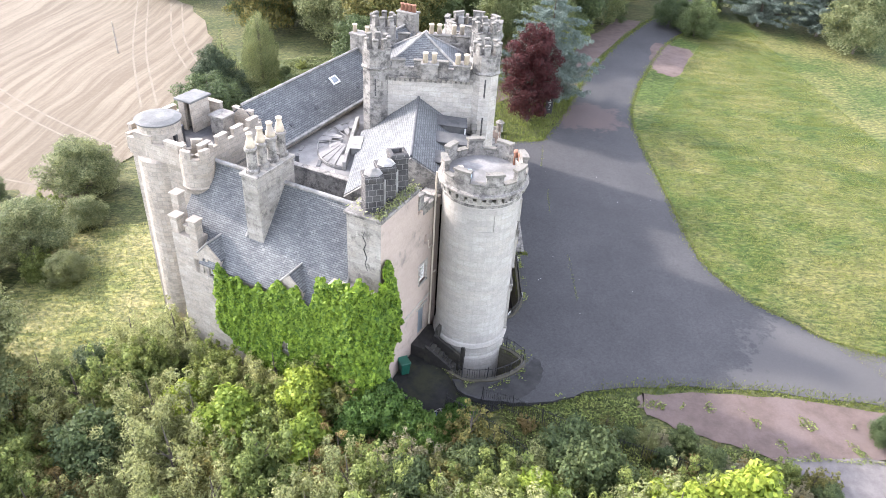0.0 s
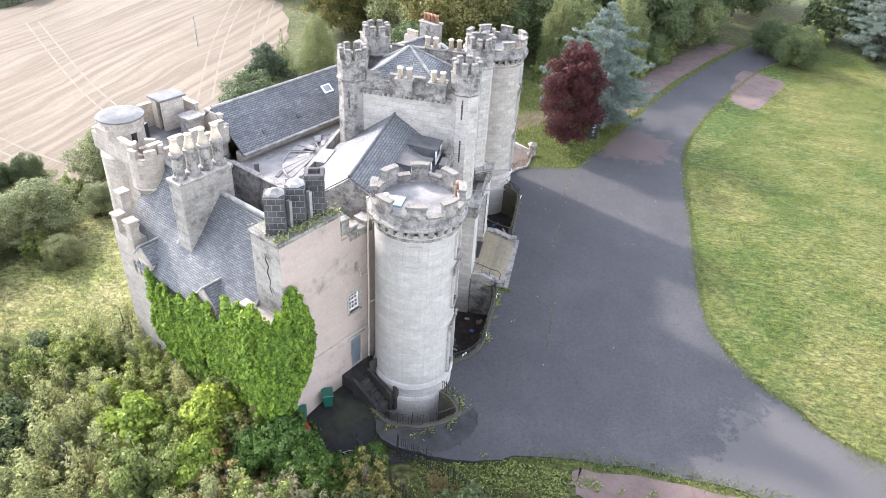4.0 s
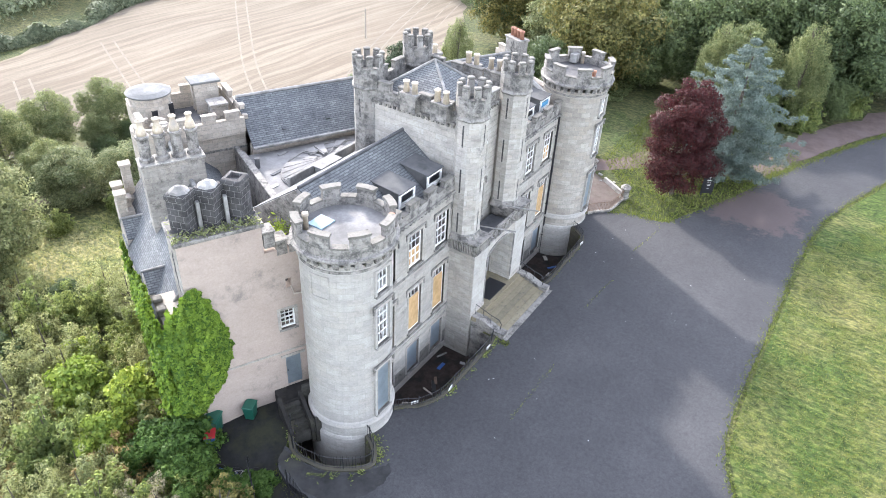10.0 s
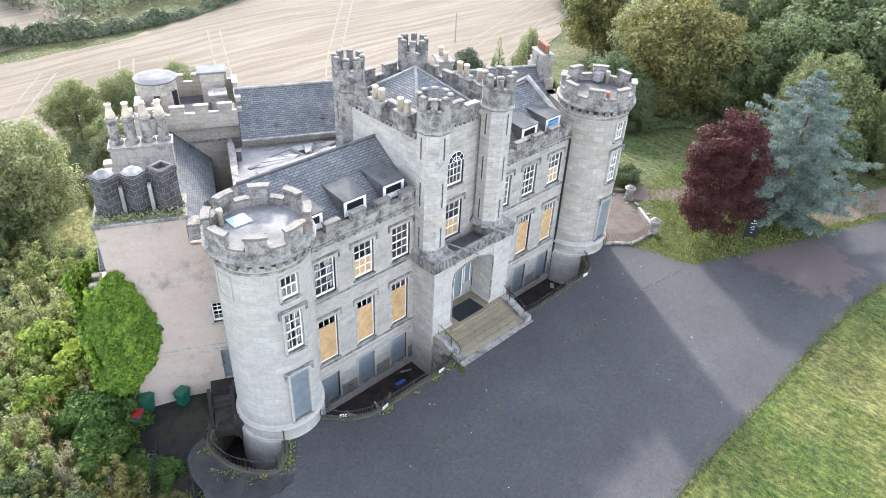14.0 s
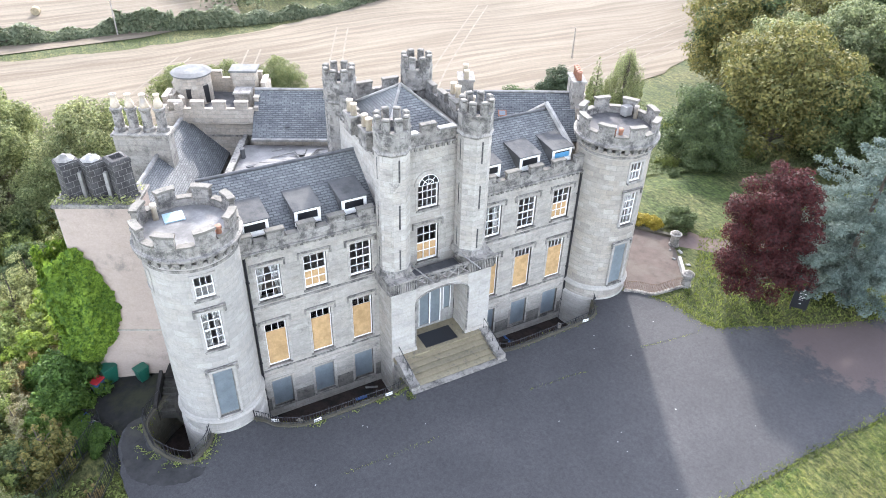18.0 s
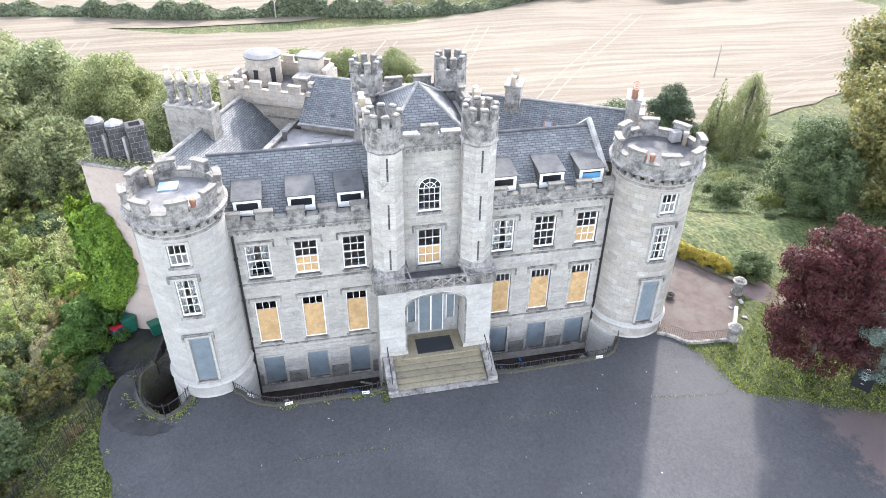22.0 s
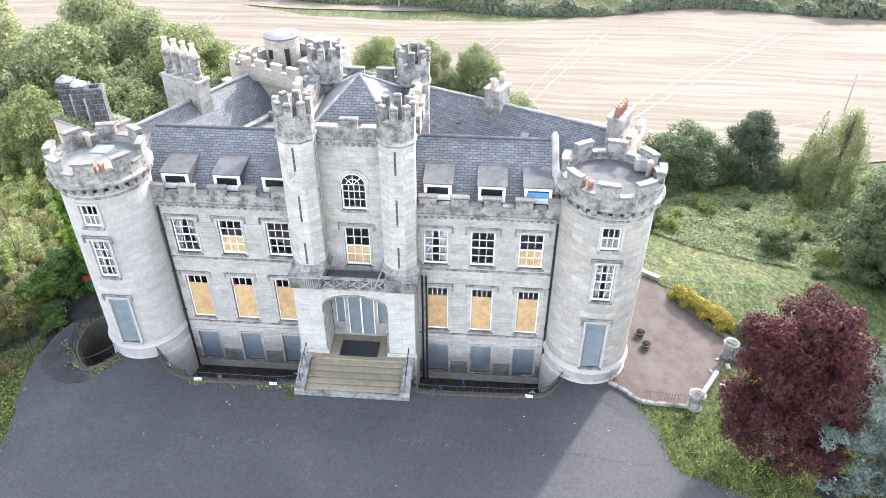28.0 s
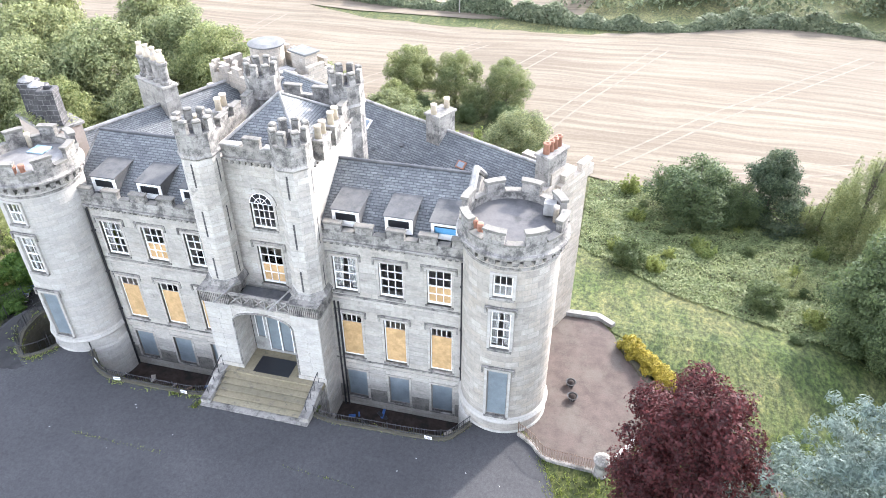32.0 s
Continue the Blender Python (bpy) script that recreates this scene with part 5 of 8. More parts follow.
# north block behind the tower: lead valley and pale skews
bm = bmesh.new()
tube(bm, [(-7.6, 11.0, 10.3), (RIDGE_X, 10.9, 12.85), (-0.9, 11.0, 10.9)], 0.2, 6)
part("skew", bm, COPING, castle, "pale stone skew")
bm = bmesh.new()
rbox(bm, 9.9, 22.0, 8, 12.7, 22.4, 10.6)
part("parapet_wall", bm, STONE_DARK, castle)
for (u, v), nm in (((15.4, 30.3), 4), ((15.4, 22.4), 2)):
    bm = bmesh.new()
    hu, hv = (0.9, 0.42) if nm == 4 else (0.75, 0.5)
    rbox(bm, u - hu, v - hv, 10.6, u + hu, v + hv, 13.35)
    rbox(bm, u - hu - 0.1, v - hv - 0.1, 13.354, u + hu + 0.1, v + hv + 0.1, 13.52, bevel=0.03)
    st = part("chimney", bm, STONE_DARK, castle, "stone stack with red clay chimney pots" if nm == 4 else "stone stack with two pots")
    for i in range(nm):
        c = REAR @ Vector((u - 0.6 + 1.2 * i / (nm - 1), v, 0))
        bm = bmesh.new()
        lathe(bm, [(0.19, 13.52), (0.16, 14.0), (0.20, 14.04), (0.20, 14.14), (0.12, 14.14), (0.11, 13.8)], 12, at=(c.x, c.y))
        part("chimney_pot", bm, CLAY if nm == 4 else BUFF_POT, st, smooth=True)
# inner flat roof with the bare fan-shaped rooflight frame
bm = bmesh.new()
prism(bm, [(-7.7, -11.9), (-7.7, 11.2), (-6.2, 12.6), tuple(rp(12.8, 29.5, 0))[:2], tuple(rp(12.8, 7.0, 0))[:2], tuple(rp(4.2, 7.0, 0))[:2]], 8.9, 9.3)
part("flat_roof", bm, FLATROOF, castle, "pale felted flat roof between the ranges")
FC = Vector((-8.75, -4.8, 9.31))
bm = bmesh.new()
pts = [(FC.x - 2.3 * math.sin(radians(a)), FC.y + 3.7 * math.cos(radians(a))) for a in range(0, 181, 12)]
prism(bm, pts, 9.304, 9.42)
light = part("rooflight", bm, FLATROOF, castle, "fan-shaped rooflight with white glazing bars, partly stripped")
fan = lambda f, a, lift: tuple(FC + Vector((-2.25 * f * math.sin(radians(a)), 3.62 * f * math.cos(radians(a)), 0.16 + 0.35 * (1 - f) + lift)))
for a in (0, 15, 30, 45, 60, 75, 90, 105, 120, 150, 180):
    bm = bmesh.new()
    tube(bm, [fan(0.25, a, 0), fan(1.0, a, 0)], 0.032, 4)
    part("glazing_bar", bm, COPING, light)
for a, f0, f1 in ((0, 0.62, 1.0), (15, 0.3, 0.62), (30, 0.62, 1.0), (60, 0.3, 1.0), (75, 0.62, 1.0), (105, 0.3, 0.62), (120, 0.3, 1.0), (135, 0.3, 1.0), (150, 0.3, 1.0), (165, 0.62, 1.0)):
    bm = bmesh.new()
    bm.faces.new([bm.verts.new(fan(f, b, 0.036)) for f, b in ((f0, a + 1), (f1, a + 1), (f1, a + 14), (f0, a + 14))])
    r = bmesh.ops.extrude_face_region(bm, geom=bm.faces[:])
    for v in r["geom"]:
        if isinstance(v, bmesh.types.BMVert):
            v.co.z += 0.03
    bmesh.ops.recalc_face_normals(bm, faces=bm.faces)
    part("felt_panel", bm, FLATROOF, light, "torn roofing sheet left on the bars")
for f in (0.62, 1.0):
    bm = bmesh.new()
    tube(bm, [(FC.x - 2.25 * f * math.sin(radians(a)), FC.y + 3.62 * f * math.cos(radians(a)), 9.47 + 0.35 * (1 - f)) for a in range(0, 181, 12)], 0.04, 4)
    part("glazing_ring", bm, COPING, light)
bm = bmesh.new()
box(bm, FC.x - 0.05, FC.y - 3.75, 9.3, FC.x + 0.2, FC.y + 3.75, 9.92, bevel=0.03)
part("kerb", bm, COPING, light)
bm = bmesh.new()
box(bm, -8.5, -6.4, 9.3, -7.9, -4.6, 9.85, bevel=0.02)
box(bm, -8.6, -6.5, 9.852, -7.8, -4.5, 9.95, bevel=0.02)
part("roof_hatch", bm, COPING, castle, "boxy lead-capped roof hatch")
for x, y, l, mt in ((-8.0, -8.7, 0.6, COPING), (-10.6, -8.2, 0.9, LEAD), (-7.0, -2.9, 1.4, WHITE), (-9.5, -9.3, 0.5, WHITE), (-12.2, -6.0, 0.7, COPING)):
    bm = bmesh.new()
    box(bm, x, y, 9.305 if x < -7.7 else 9.95, x + 0.25, y + l, 9.36 if x < -7.7 else 10.0, None, 0.01)
    part("loose_slab", bm, mt, castle)
bm = bmesh.new()
lathe(bm, [(0.16, 9.3), (0.16, 9.95), (0.2, 10.0)], 10, at=(-11.9, -8.0))
part("roof_vent", bm, LEAD, castle)
# chimney pots and litter on the battlements
for tx, ty, cols in ((-1.2, -3.3, "b"), (-3.4, -3.3, "b"), (-1.5, 3.3, "b"), (-3.2, 3.3, "b")):
    bm = bmesh.new()
    box(bm, tx - 0.55, ty - 0.3, 14.0, tx + 0.55, ty + 0.3, 15.0)
    box(bm, tx - 0.62, ty - 0.36, 15.004, tx + 0.62, ty + 0.36, 15.13, bevel=0.03)
    st = part("chimney", bm, STONE_DARK, castle, "short stack on the side battlement")
    for k in (-0.3, 0.3):
        bm = bmesh.new()
        lathe(bm, [(0.19, 15.13), (0.16, 15.68), (0.20, 15.72), (0.20, 15.82), (0.12, 15.82)], 10, at=(tx + k, ty))
        part("chimney_pot", bm, BUFF_POT, st, smooth=True)
for tw, spots in ((tower_s, ((2.05, 1.3, CLAY), (2.3, 0.95, CLAY), (-1.5, -1.3, BUFF_POT))), (tower_n, ((1.6, -1.75, CLAY), (1.9, -1.4, CLAY), (-0.6, 2.1, BUFF_POT)))):
    for x, y, mt in spots:
        bm = bmesh.new()
        lathe(bm, [(0.15, 12.4), (0.13, 13.1), (0.17, 13.14), (0.16, 13.3), (0.10, 13.3)], 12, at=(x * 0.93, y * 0.93))
        part("chimney_pot", bm, mt, tw, "clay pot standing by the parapet", smooth=True)
    bm = bmesh.new()
    box(bm, -1.35, 1.3, 12.5, -0.85, 1.9, 13.15) if tw is tower_n else box(bm, -1.6, -0.9, 12.42, -0.7, 0.1, 12.5)
    part("roof_block", bm, COPING if tw is tower_n else TARP, tw)


# ---- ground ----
def ground_height(x, y):
    z = 0.0
    d = max(0.0, -x - 8.0 + 0.25 * max(0, -y - 14))
    z -= 5.2 * (1 - math.exp(-d / 20.0))
    s = max(0.0, -y - 17.0) * min(1.0, max(0.0, 1 - x / 10.0)) * min(1.0, max(0.0, (x + 50) / 16))
    return z - 0.9 * (1 - math.exp(-s / 4.0))


def smooth_line(pts, n=6):
    """Catmull-Rom through the points."""
    out = []
    for i in range(len(pts) - 1):
        p = [Vector(pts[max(0, min(len(pts) - 1, i + k))]) for k in (-1, 0, 1, 2)]
        for j in range(n):
            t = j / n
            out.append(tuple(0.5 * ((2 * p[1]) + (p[2] - p[0]) * t + (2 * p[0] - 5 * p[1] + 4 * p[2] - p[3]) * t * t + (3 * p[1] - p[0] - 3 * p[2] + p[3]) * t ** 3)))
    return out + [tuple(pts[-1])]


def within(p, poly):
    x, y = p
    c = False
    for (x0, y0), (x1, y1) in zip(poly, poly[1:] + poly[:1]):
        if (y0 > y) != (y1 > y) and x < (x1 - x0) * (y - y0) / (y1 - y0) + x0:
            c = not c
    return c


def ground_material(name, greens, straw, patch_scale=0.12, straw_amount=0.5, streak=(0.25, 1.4)):
    m, nt, b = nodes_of(name, 0.95)
    pos = position(nt)
    big = noise_tex(nt, pos, patch_scale, 6, 0.62)
    st = noise_tex(nt, scaled(nt, pos, (streak[0], streak[1], 1)), 0.8, 6, 0.7)
    fine = noise_tex(nt, pos, 5.0, 6, 0.8)
    col = mixc(nt, ramp(nt, st, [(0.35, (0, 0, 0)), (0.7, (1, 1, 1))]), greens[0], greens[1])
    mask = math_node(nt, "MULTIPLY", ramp(nt, math_node(nt, "ADD", math_node(nt, "MULTIPLY", big, 0.65), math_node(nt, "MULTIPLY", st, 0.35)), [(0.44, (0, 0, 0)), (0.60, (1, 1, 1))]), straw_amount)
    col = mixc(nt, mask, col, straw)
    col = mixc(nt, 0.85, col, ramp(nt, fine, [(0.28, (0.45, 0.47, 0.45)), (0.72, (1.5, 1.47, 1.42))]), "MULTIPLY")
    clump = noise_tex(nt, pos, 1.4, 5, 0.7)
    col = mixc(nt, 0.6, col, ramp(nt, clump, [(0.34, (0.50, 0.58, 0.5)), (0.66, (1.38, 1.33, 1.24))]), "MULTIPLY")
    blade = noise_tex(nt, scaled(nt, pos, (1.1, 1.9, 1)), 2.0, 5, 0.7)
    col = mixc(nt, 0.9, col, ramp(nt, blade, [(0.40, (0.45, 0.52, 0.45)), (0.5, (1.0, 1.0, 1.0)), (0.60, (1.6, 1.5, 1.35))]), "MULTIPLY")
    nt.links.new(col, b.inputs["Base Color"])
    bump(nt, b, math_node(nt, "ADD", fine, math_node(nt, "MULTIPLY", clump, 2.0)), 0.9, 0.08)
    return m


def tarmac_material():
    m, nt, b = nodes_of("old_tarmac", 0.82)
    pos = position(nt)
    big = noise_tex(nt, pos, 0.16, 6, 0.65)
    col = ramp(nt, big, [(0.3, (0.038, 0.038, 0.0395)), (0.55, (0.0475, 0.0475, 0.049)), (0.75, (0.060, 0.059, 0.060))])
    wear = noise_tex(nt, scaled(nt, pos, (1, 0.3, 1)), 0.7, 7, 0.75)
    col = mixc(nt, math_node(nt, "MULTIPLY", ramp(nt, wear, [(0.55, (0, 0, 0)), (0.75, (1, 1, 1))]), 0.35), col, (0.072, 0.071, 0.071))
    fine = noise_tex(nt, pos, 14, 5, 0.8)
    col = mixc(nt, 0.8, col, ramp(nt, fine, [(0.3, (0.66, 0.66, 0.67)), (0.7, (1.32, 1.32, 1.31))]), "MULTIPLY")
    spots = noise_tex(nt, pos, 2.3, 3, 0.5)
    col = mixc(nt, math_node(nt, "MULTIPLY", ramp(nt, spots, [(0.68, (0, 0, 0)), (0.74, (1, 1, 1))]), 0.4), col, (0.026, 0.026, 0.028))
    vor = node(nt, "ShaderNodeTexVoronoi", Scale=0.13)
    vor.feature = "DISTANCE_TO_EDGE"
    wv = nt.nodes.new("ShaderNodeVectorMath")
    wv.operation = "MULTIPLY_ADD"
    nt.links.new(noise_tex(nt, pos, 0.9, 6, 0.7, out="Color"), wv.inputs[0])
    wv.inputs[1].default_value = (1.6, 1.6, 0)
    nt.links.new(pos, wv.inputs[2])
    nt.links.new(wv.outputs[0], vor.inputs["Vector"])
    col = mixc(nt, math_node(nt, "MULTIPLY", ramp(nt, vor.outputs["Distance"], [(0.0, (1, 1, 1)), (0.006, (0, 0, 0))]), 0.22), col, (0.024, 0.025, 0.02))
    mott = noise_tex(nt, pos, 4.5, 7, 0.8)
    col = mixc(nt, 0.6, col, ramp(nt, mott, [(0.33, (0.62, 0.62, 0.63)), (0.5, (1.05, 1.05, 1.05)), (0.68, (1.36, 1.36, 1.34))]), "MULTIPLY")
    # reddish earth washed over the start of the drive
    d = nt.nodes.new("ShaderNodeVectorMath")
    d.operation = "DISTANCE"
    nt.links.new(pos, d.inputs[0])
    d.inputs[1].default_value = (13.8, 25.0, 0.0)
    rust = math_node(nt, "SUBTRACT", math_node(nt, "MULTIPLY", noise_tex(nt, pos, 0.5, 6, 0.7), 9.0), d.outputs["Value"])
    col = mixc(nt, math_node(nt, "MULTIPLY", ramp(nt, rust, [(0.0, (0, 0, 0)), (1.0, (1, 1, 1))]), 0.55), col, (0.12, 0.085, 0.075))
    # sunlit brightness, with some pale worn grit, painted into the tarmac towards the south gate
    d2 = nt.nodes.new("ShaderNodeVectorMath")
    d2.operation = "DISTANCE"
    nt.links.new(pos, d2.inputs[0])
    d2.inputs[1].default_value = (26.0, -17.5, 0.0)
    lit_grit = math_node(nt, "SUBTRACT", math_node(nt, "MULTIPLY", noise_tex(nt, pos, 0.35, 7, 0.75), 17.0), d2.outputs["Value"])
    col = mixc(nt, math_node(nt, "MULTIPLY", ramp(nt, lit_grit, [(0.0, (0, 0, 0)), (1.0, (1, 1, 1))]), 0.6), col, (0.085, 0.081, 0.078))
    nt.links.new(col, b.inputs["Base Color"])
    bump(nt, b, fine, 0.15, 0.01)
    return m


def field_material():
    m, nt, b = nodes_of("stubble", 0.95)
    b.inputs["Specular IOR Level"].default_value = 0.15
    pos = position(nt)
    wob = noise_tex(nt, pos, 0.02, 3, 0.5, out="Color")
    mixv = nt.nodes.new("ShaderNodeVectorMath")
    mixv.operation = "MULTIPLY_ADD"
    nt.links.new(wob, mixv.inputs[0])
    mixv.inputs[1].default_value = (14, 14, 0)
    nt.links.new(pos, mixv.inputs[2])
    rows = noise_tex(nt, scaled(nt, mixv.outputs[0], (0.9, 0.035, 1)), 1.0, 5, 0.65)
    col = mixc(nt, ramp(nt, rows, [(0.40, (0, 0, 0)), (0.60, (1, 1, 1))]), (0.118, 0.097, 0.072), (0.172, 0.146, 0.112))
    big = noise_tex(nt, pos, 0.05, 5, 0.6)
    col = mixc(nt, 0.6, col, ramp(nt, big, [(0.3, (0.82, 0.82, 0.8)), (0.7, (1.12, 1.11, 1.08))]), "MULTIPLY")
    fine = noise_tex(nt, pos, 2.5, 5, 0.75)
    col = mixc(nt, 0.5, col, ramp(nt, fine, [(0.3, (0.75, 0.74, 0.72)), (0.7, (1.2, 1.2, 1.18))]), "MULTIPLY")
    nt.links.new(col, b.inputs["Base Color"])
    bump(nt, b, math_node(nt, "ADD", fine, rows), 0.5, 0.05)
    return m


ROUGH = ground_material("rough_grass", ((0.036, 0.05, 0.016), (0.066, 0.078, 0.025)), (0.12, 0.11, 0.056), 0.09, 0.55)
LAWN = ground_material("lawn_grass", ((0.030, 0.056, 0.011), (0.070, 0.096, 0.022)), (0.145, 0.135, 0.055), 0.10, 0.85, (1.1, 3.2))
BANK = ground_material("bank_grass", ((0.028, 0.045, 0.012), (0.058, 0.078, 0.023)), (0.108, 0.10, 0.05), 0.14, 0.55)
MEADOW = ground_material("dry_meadow", ((0.085, 0.105, 0.034), (0.145, 0.15, 0.055)), (0.22, 0.20, 0.11), 0.14, 0.8)
TAR = tarmac_material()
FIELD = field_material()
GRAVEL = plain_material("pink_gravel", (0.082, 0.064, 0.055), 0.95, vary=0.25, scale=1.1, bumpy=0.9, second=(0.10, 0.086, 0.072))
EARTH = plain_material("reddish_earth", (0.108, 0.080, 0.070), 0.95, vary=0.25, scale=0.8, bumpy=0.6, second=(0.125, 0.095, 0.086))
PATH_GREY = plain_material("grey_rubble_path", (0.13, 0.118, 0.114), 0.95, vary=0.25, scale=1.5, bumpy=0.6)
# moss and tarmac with the yard's deep shade in the base colour
SHADED_MOSS = plain_material("shaded_mossy_tarmac", (0.019, 0.019, 0.018), 0.9, vary=0.4, scale=1.2, bumpy=0.5, second=(0.032, 0.034, 0.02))
LITTER = plain_material("pale_litter", (0.35, 0.35, 0.34), 0.7)

WELL_TOWER = [(-2.3, -15.6), (-1.5, -16.9), (-0.2, -18.0), (1.2, -18.0), (2.1, -17.75), (3.2, -17.0), (3.72, -16.2), (3.1, -15.3), (2.3, -14.85)]
WELL_S = [(2.25, -12.35), (2.75, -11.8), (3.3, -11.35), (3.8, -10.4), (4.0, -9.4), (4.02, -6.5), (4.0, -4.4), (3.75, -3.38)]
WELL_N = [(3.75, 3.38), (3.95, 4.4), (3.9, 7.0), (3.85, 9.2), (3.65, 11.0), (3.05, 11.65), (2.25, 12.2)]
HOUSE = [(0.5, -13.6), (0.0, 13.6), (-2.4, 13.2), tuple(rp(17.0, 29.4, 0))[:2], tuple(rp(17.0, 3.6, 0))[:2], tuple(rp(14.0, 1.6, 0))[:2], tuple(rp(1.2, 1.2, 0))[:2], tuple(rp(0.3, 6.0, 0))[:2]]
WELLS = [WELL_TOWER + [(0, -13.6)], WELL_S + [(0, -3.38), (0, -12)], WELL_N + [(0, 12), (0, 3.38)], [(0.2, -3.5), (3.0, -3.5), (3.0, 3.5), (0.2, 3.5)]]
hole = lambda x, y: within((x, y), HOUSE) or any(within((x, y), w) for w in WELLS)


def grid_sheet(name, xs, ys, fn, mat, label, category, skip=None):
    bm = bmesh.new()
    memo = {}

    def vert(i, j):
        if (i, j) not in memo:
            memo[i, j] = bm.verts.new((xs[i], ys[j], fn(xs[i], ys[j])))
        return memo[i, j]
    for i in range(len(xs) - 1):
        for j in range(len(ys) - 1):
            if skip and skip((xs[i] + xs[i + 1]) / 2, (ys[j] + ys[j + 1]) / 2):
                continue
            bm.faces.new((vert(i, j), vert(i + 1, j), vert(i + 1, j + 1), vert(i, j + 1)))
    return solid(name, bm, mat, label, category, "structure", smooth=True)


def spread(*runs):
    out = []
    for a, b, s in runs:
        n = round((b - a) / s)
        out += [a + (b - a) * i / n for i in range(n)]
    return out + [runs[-1][1]]


xs = spread((-900, -300, 200), (-300, -100, 40), (-100, -44, 4), (-44, -12, 1), (-12, -4, 0.5), (-4, 4.5, 0.25), (4.5, 30, 2.5), (30, 100, 14), (100, 900, 160))
ys = spread((-900, -100, 160), (-100, -50, 10), (-50, -21, 1), (-21, -10, 0.25), (-10, 10, 0.5), (10, 16, 0.25), (16, 40, 2), (40, 120, 10), (120, 900, 156))
ground = grid_sheet("ground", xs, ys, ground_height, ROUGH, "rough autumn grass and weeds round the castle", "ground", hole)


def curve_sheet(name, pts, mat, label, category, z=0.02, deep=0.0, step=0.0):
    """A flat piece of ground; with a step it follows the ground's fall."""
    bm = bmesh.new()
    f = bm.faces.new([bm.verts.new((x, y, z)) for x, y in pts])
    bmesh.ops.triangulate(bm, faces=[f])
    if deep:
        r = bmesh.ops.extrude_face_region(bm, geom=bm.faces[:])
        for v in r["geom"]:
            if isinstance(v, bmesh.types.BMVert):
                v.co.z -= deep
    if step:
        for x in range(int(min(p[0] for p in pts)), int(max(p[0] for p in pts)) + 1, int(step)):
            g = bm.verts[:] + bm.edges[:] + bm.faces[:]
            bmesh.ops.bisect_plane(bm, geom=g, plane_co=(x, 0, 0), plane_no=(1, 0, 0))
        for y in range(int(min(p[1] for p in pts)), int(max(p[1] for p in pts)) + 1, int(step)):
            g = bm.verts[:] + bm.edges[:] + bm.faces[:]
            bmesh.ops.bisect_plane(bm, geom=g, plane_co=(0, y, 0), plane_no=(0, 1, 0))
        for v in bm.verts:
            v.co.z = z + ground_height(v.co.x, v.co.y)
    return solid(name, bm, mat, label, category, "structure")


def rough_edge(pts, amp, seed, n=5):
    rng = random.Random(seed)
    return [(x + rng.uniform(-amp, amp), y + rng.uniform(-amp, amp)) for x, y in smooth_line(pts, n)]


EAST_EDGE = [(52, 90), (39, 66), (30.7, 54.5), (23.8, 39.6), (20.0, 29), (18.9, 22), (18.8, 9), (18.9, -2), (20.2, -6.5), (23, -10), (30, -14.2), (60, -19)]
SOUTH_EDGE = [(60, -22), (30, -19), (22, -18), (15.3, -17.6), (8.3, -18.4), (4.6, -19.7), (1.6, -19.7), (-0.4, -19.2)]
WEST_EDGE = [(2.3, 14.85), (3.1, 15.95), (3.8, 16.5), (5.5, 17.2), (8.2, 17.9), (9.2, 20), (11.9, 26.5), (15.3, 36), (21, 49), (27.5, 61), (37, 76), (48, 94)]
tower_front = lambda yc, a0, a1: [(0.03 + 2.3 * math.cos(radians(a)), yc + 2.3 * math.sin(radians(a))) for a in range(a0, a1 + 1, 10)]
inner = [(-0.9, -18.0)] + WELL_TOWER[2:] + tower_front(-13.62, -30, 30) + WELL_S + [(3.0, -3.3), (3.0, 3.3)] + WELL_N + tower_front(13.62, -30, 30)
drive = curve_sheet("drive", rough_edge(EAST_EDGE, 0.10, 1) + rough_edge(SOUTH_EDGE, 0.12, 2) + inner + rough_edge(WEST_EDGE, 0.08, 3), TAR, "worn grey tarmac forecourt and drive in the castle's shadow", "drive", 0.03, 0.5)
curve_sheet("lawn", rough_edge([(52.6, 90), (39.5, 66), (31.2, 54.5), (24.2, 39.6), (20.3, 29), (19.2, 22), (19.1, 9), (19.2, -2), (20.5, -6.4), (23.3, -9.8), (30, -13.9), (60, -18.6)], 0.06, 4) + [(120, -18), (120, 90)], LAWN, "mown lawn streaked with dry straw", "lawn", 0.018)
curve_sheet("gravel_terrace", [(1.9, 15.2), (3.7, 16.7), (4.0, 19.4), (2.0, 21.0), (-0.6, 22.6), (-1.4, 23.3), (-5.6, 20.3), (-7.2, 19.7), (-8.4, 18.8), (-8.4, 15.6), (-3, 13), (-1, 13.5)], GRAVEL, "reddish gravel terrace beside the tower", "gravel", 0.012)
curve_sheet("gravel_path", rough_edge([(-0.6, 22.6), (2.5, 25.5), (5, 29), (7, 33)], 0.1, 7) + rough_edge([(5, 34), (2.5, 30.3), (-0.5, 26.5), (-2.0, 24.2)], 0.1, 8), EARTH, "reddish path leading off behind the beech", "path", 0.02)
curve_sheet("earth_bank", rough_edge([(13.3, 32), (15.0, 37), (18.5, 45), (23, 54), (29, 65)], 0.2, 9) + rough_edge([(25, 66), (19.5, 55.5), (15, 46.5), (11.8, 38), (11.5, 32.5)], 0.5, 10), EARTH, "bare reddish earth beside the drive", "earth", 0.042)
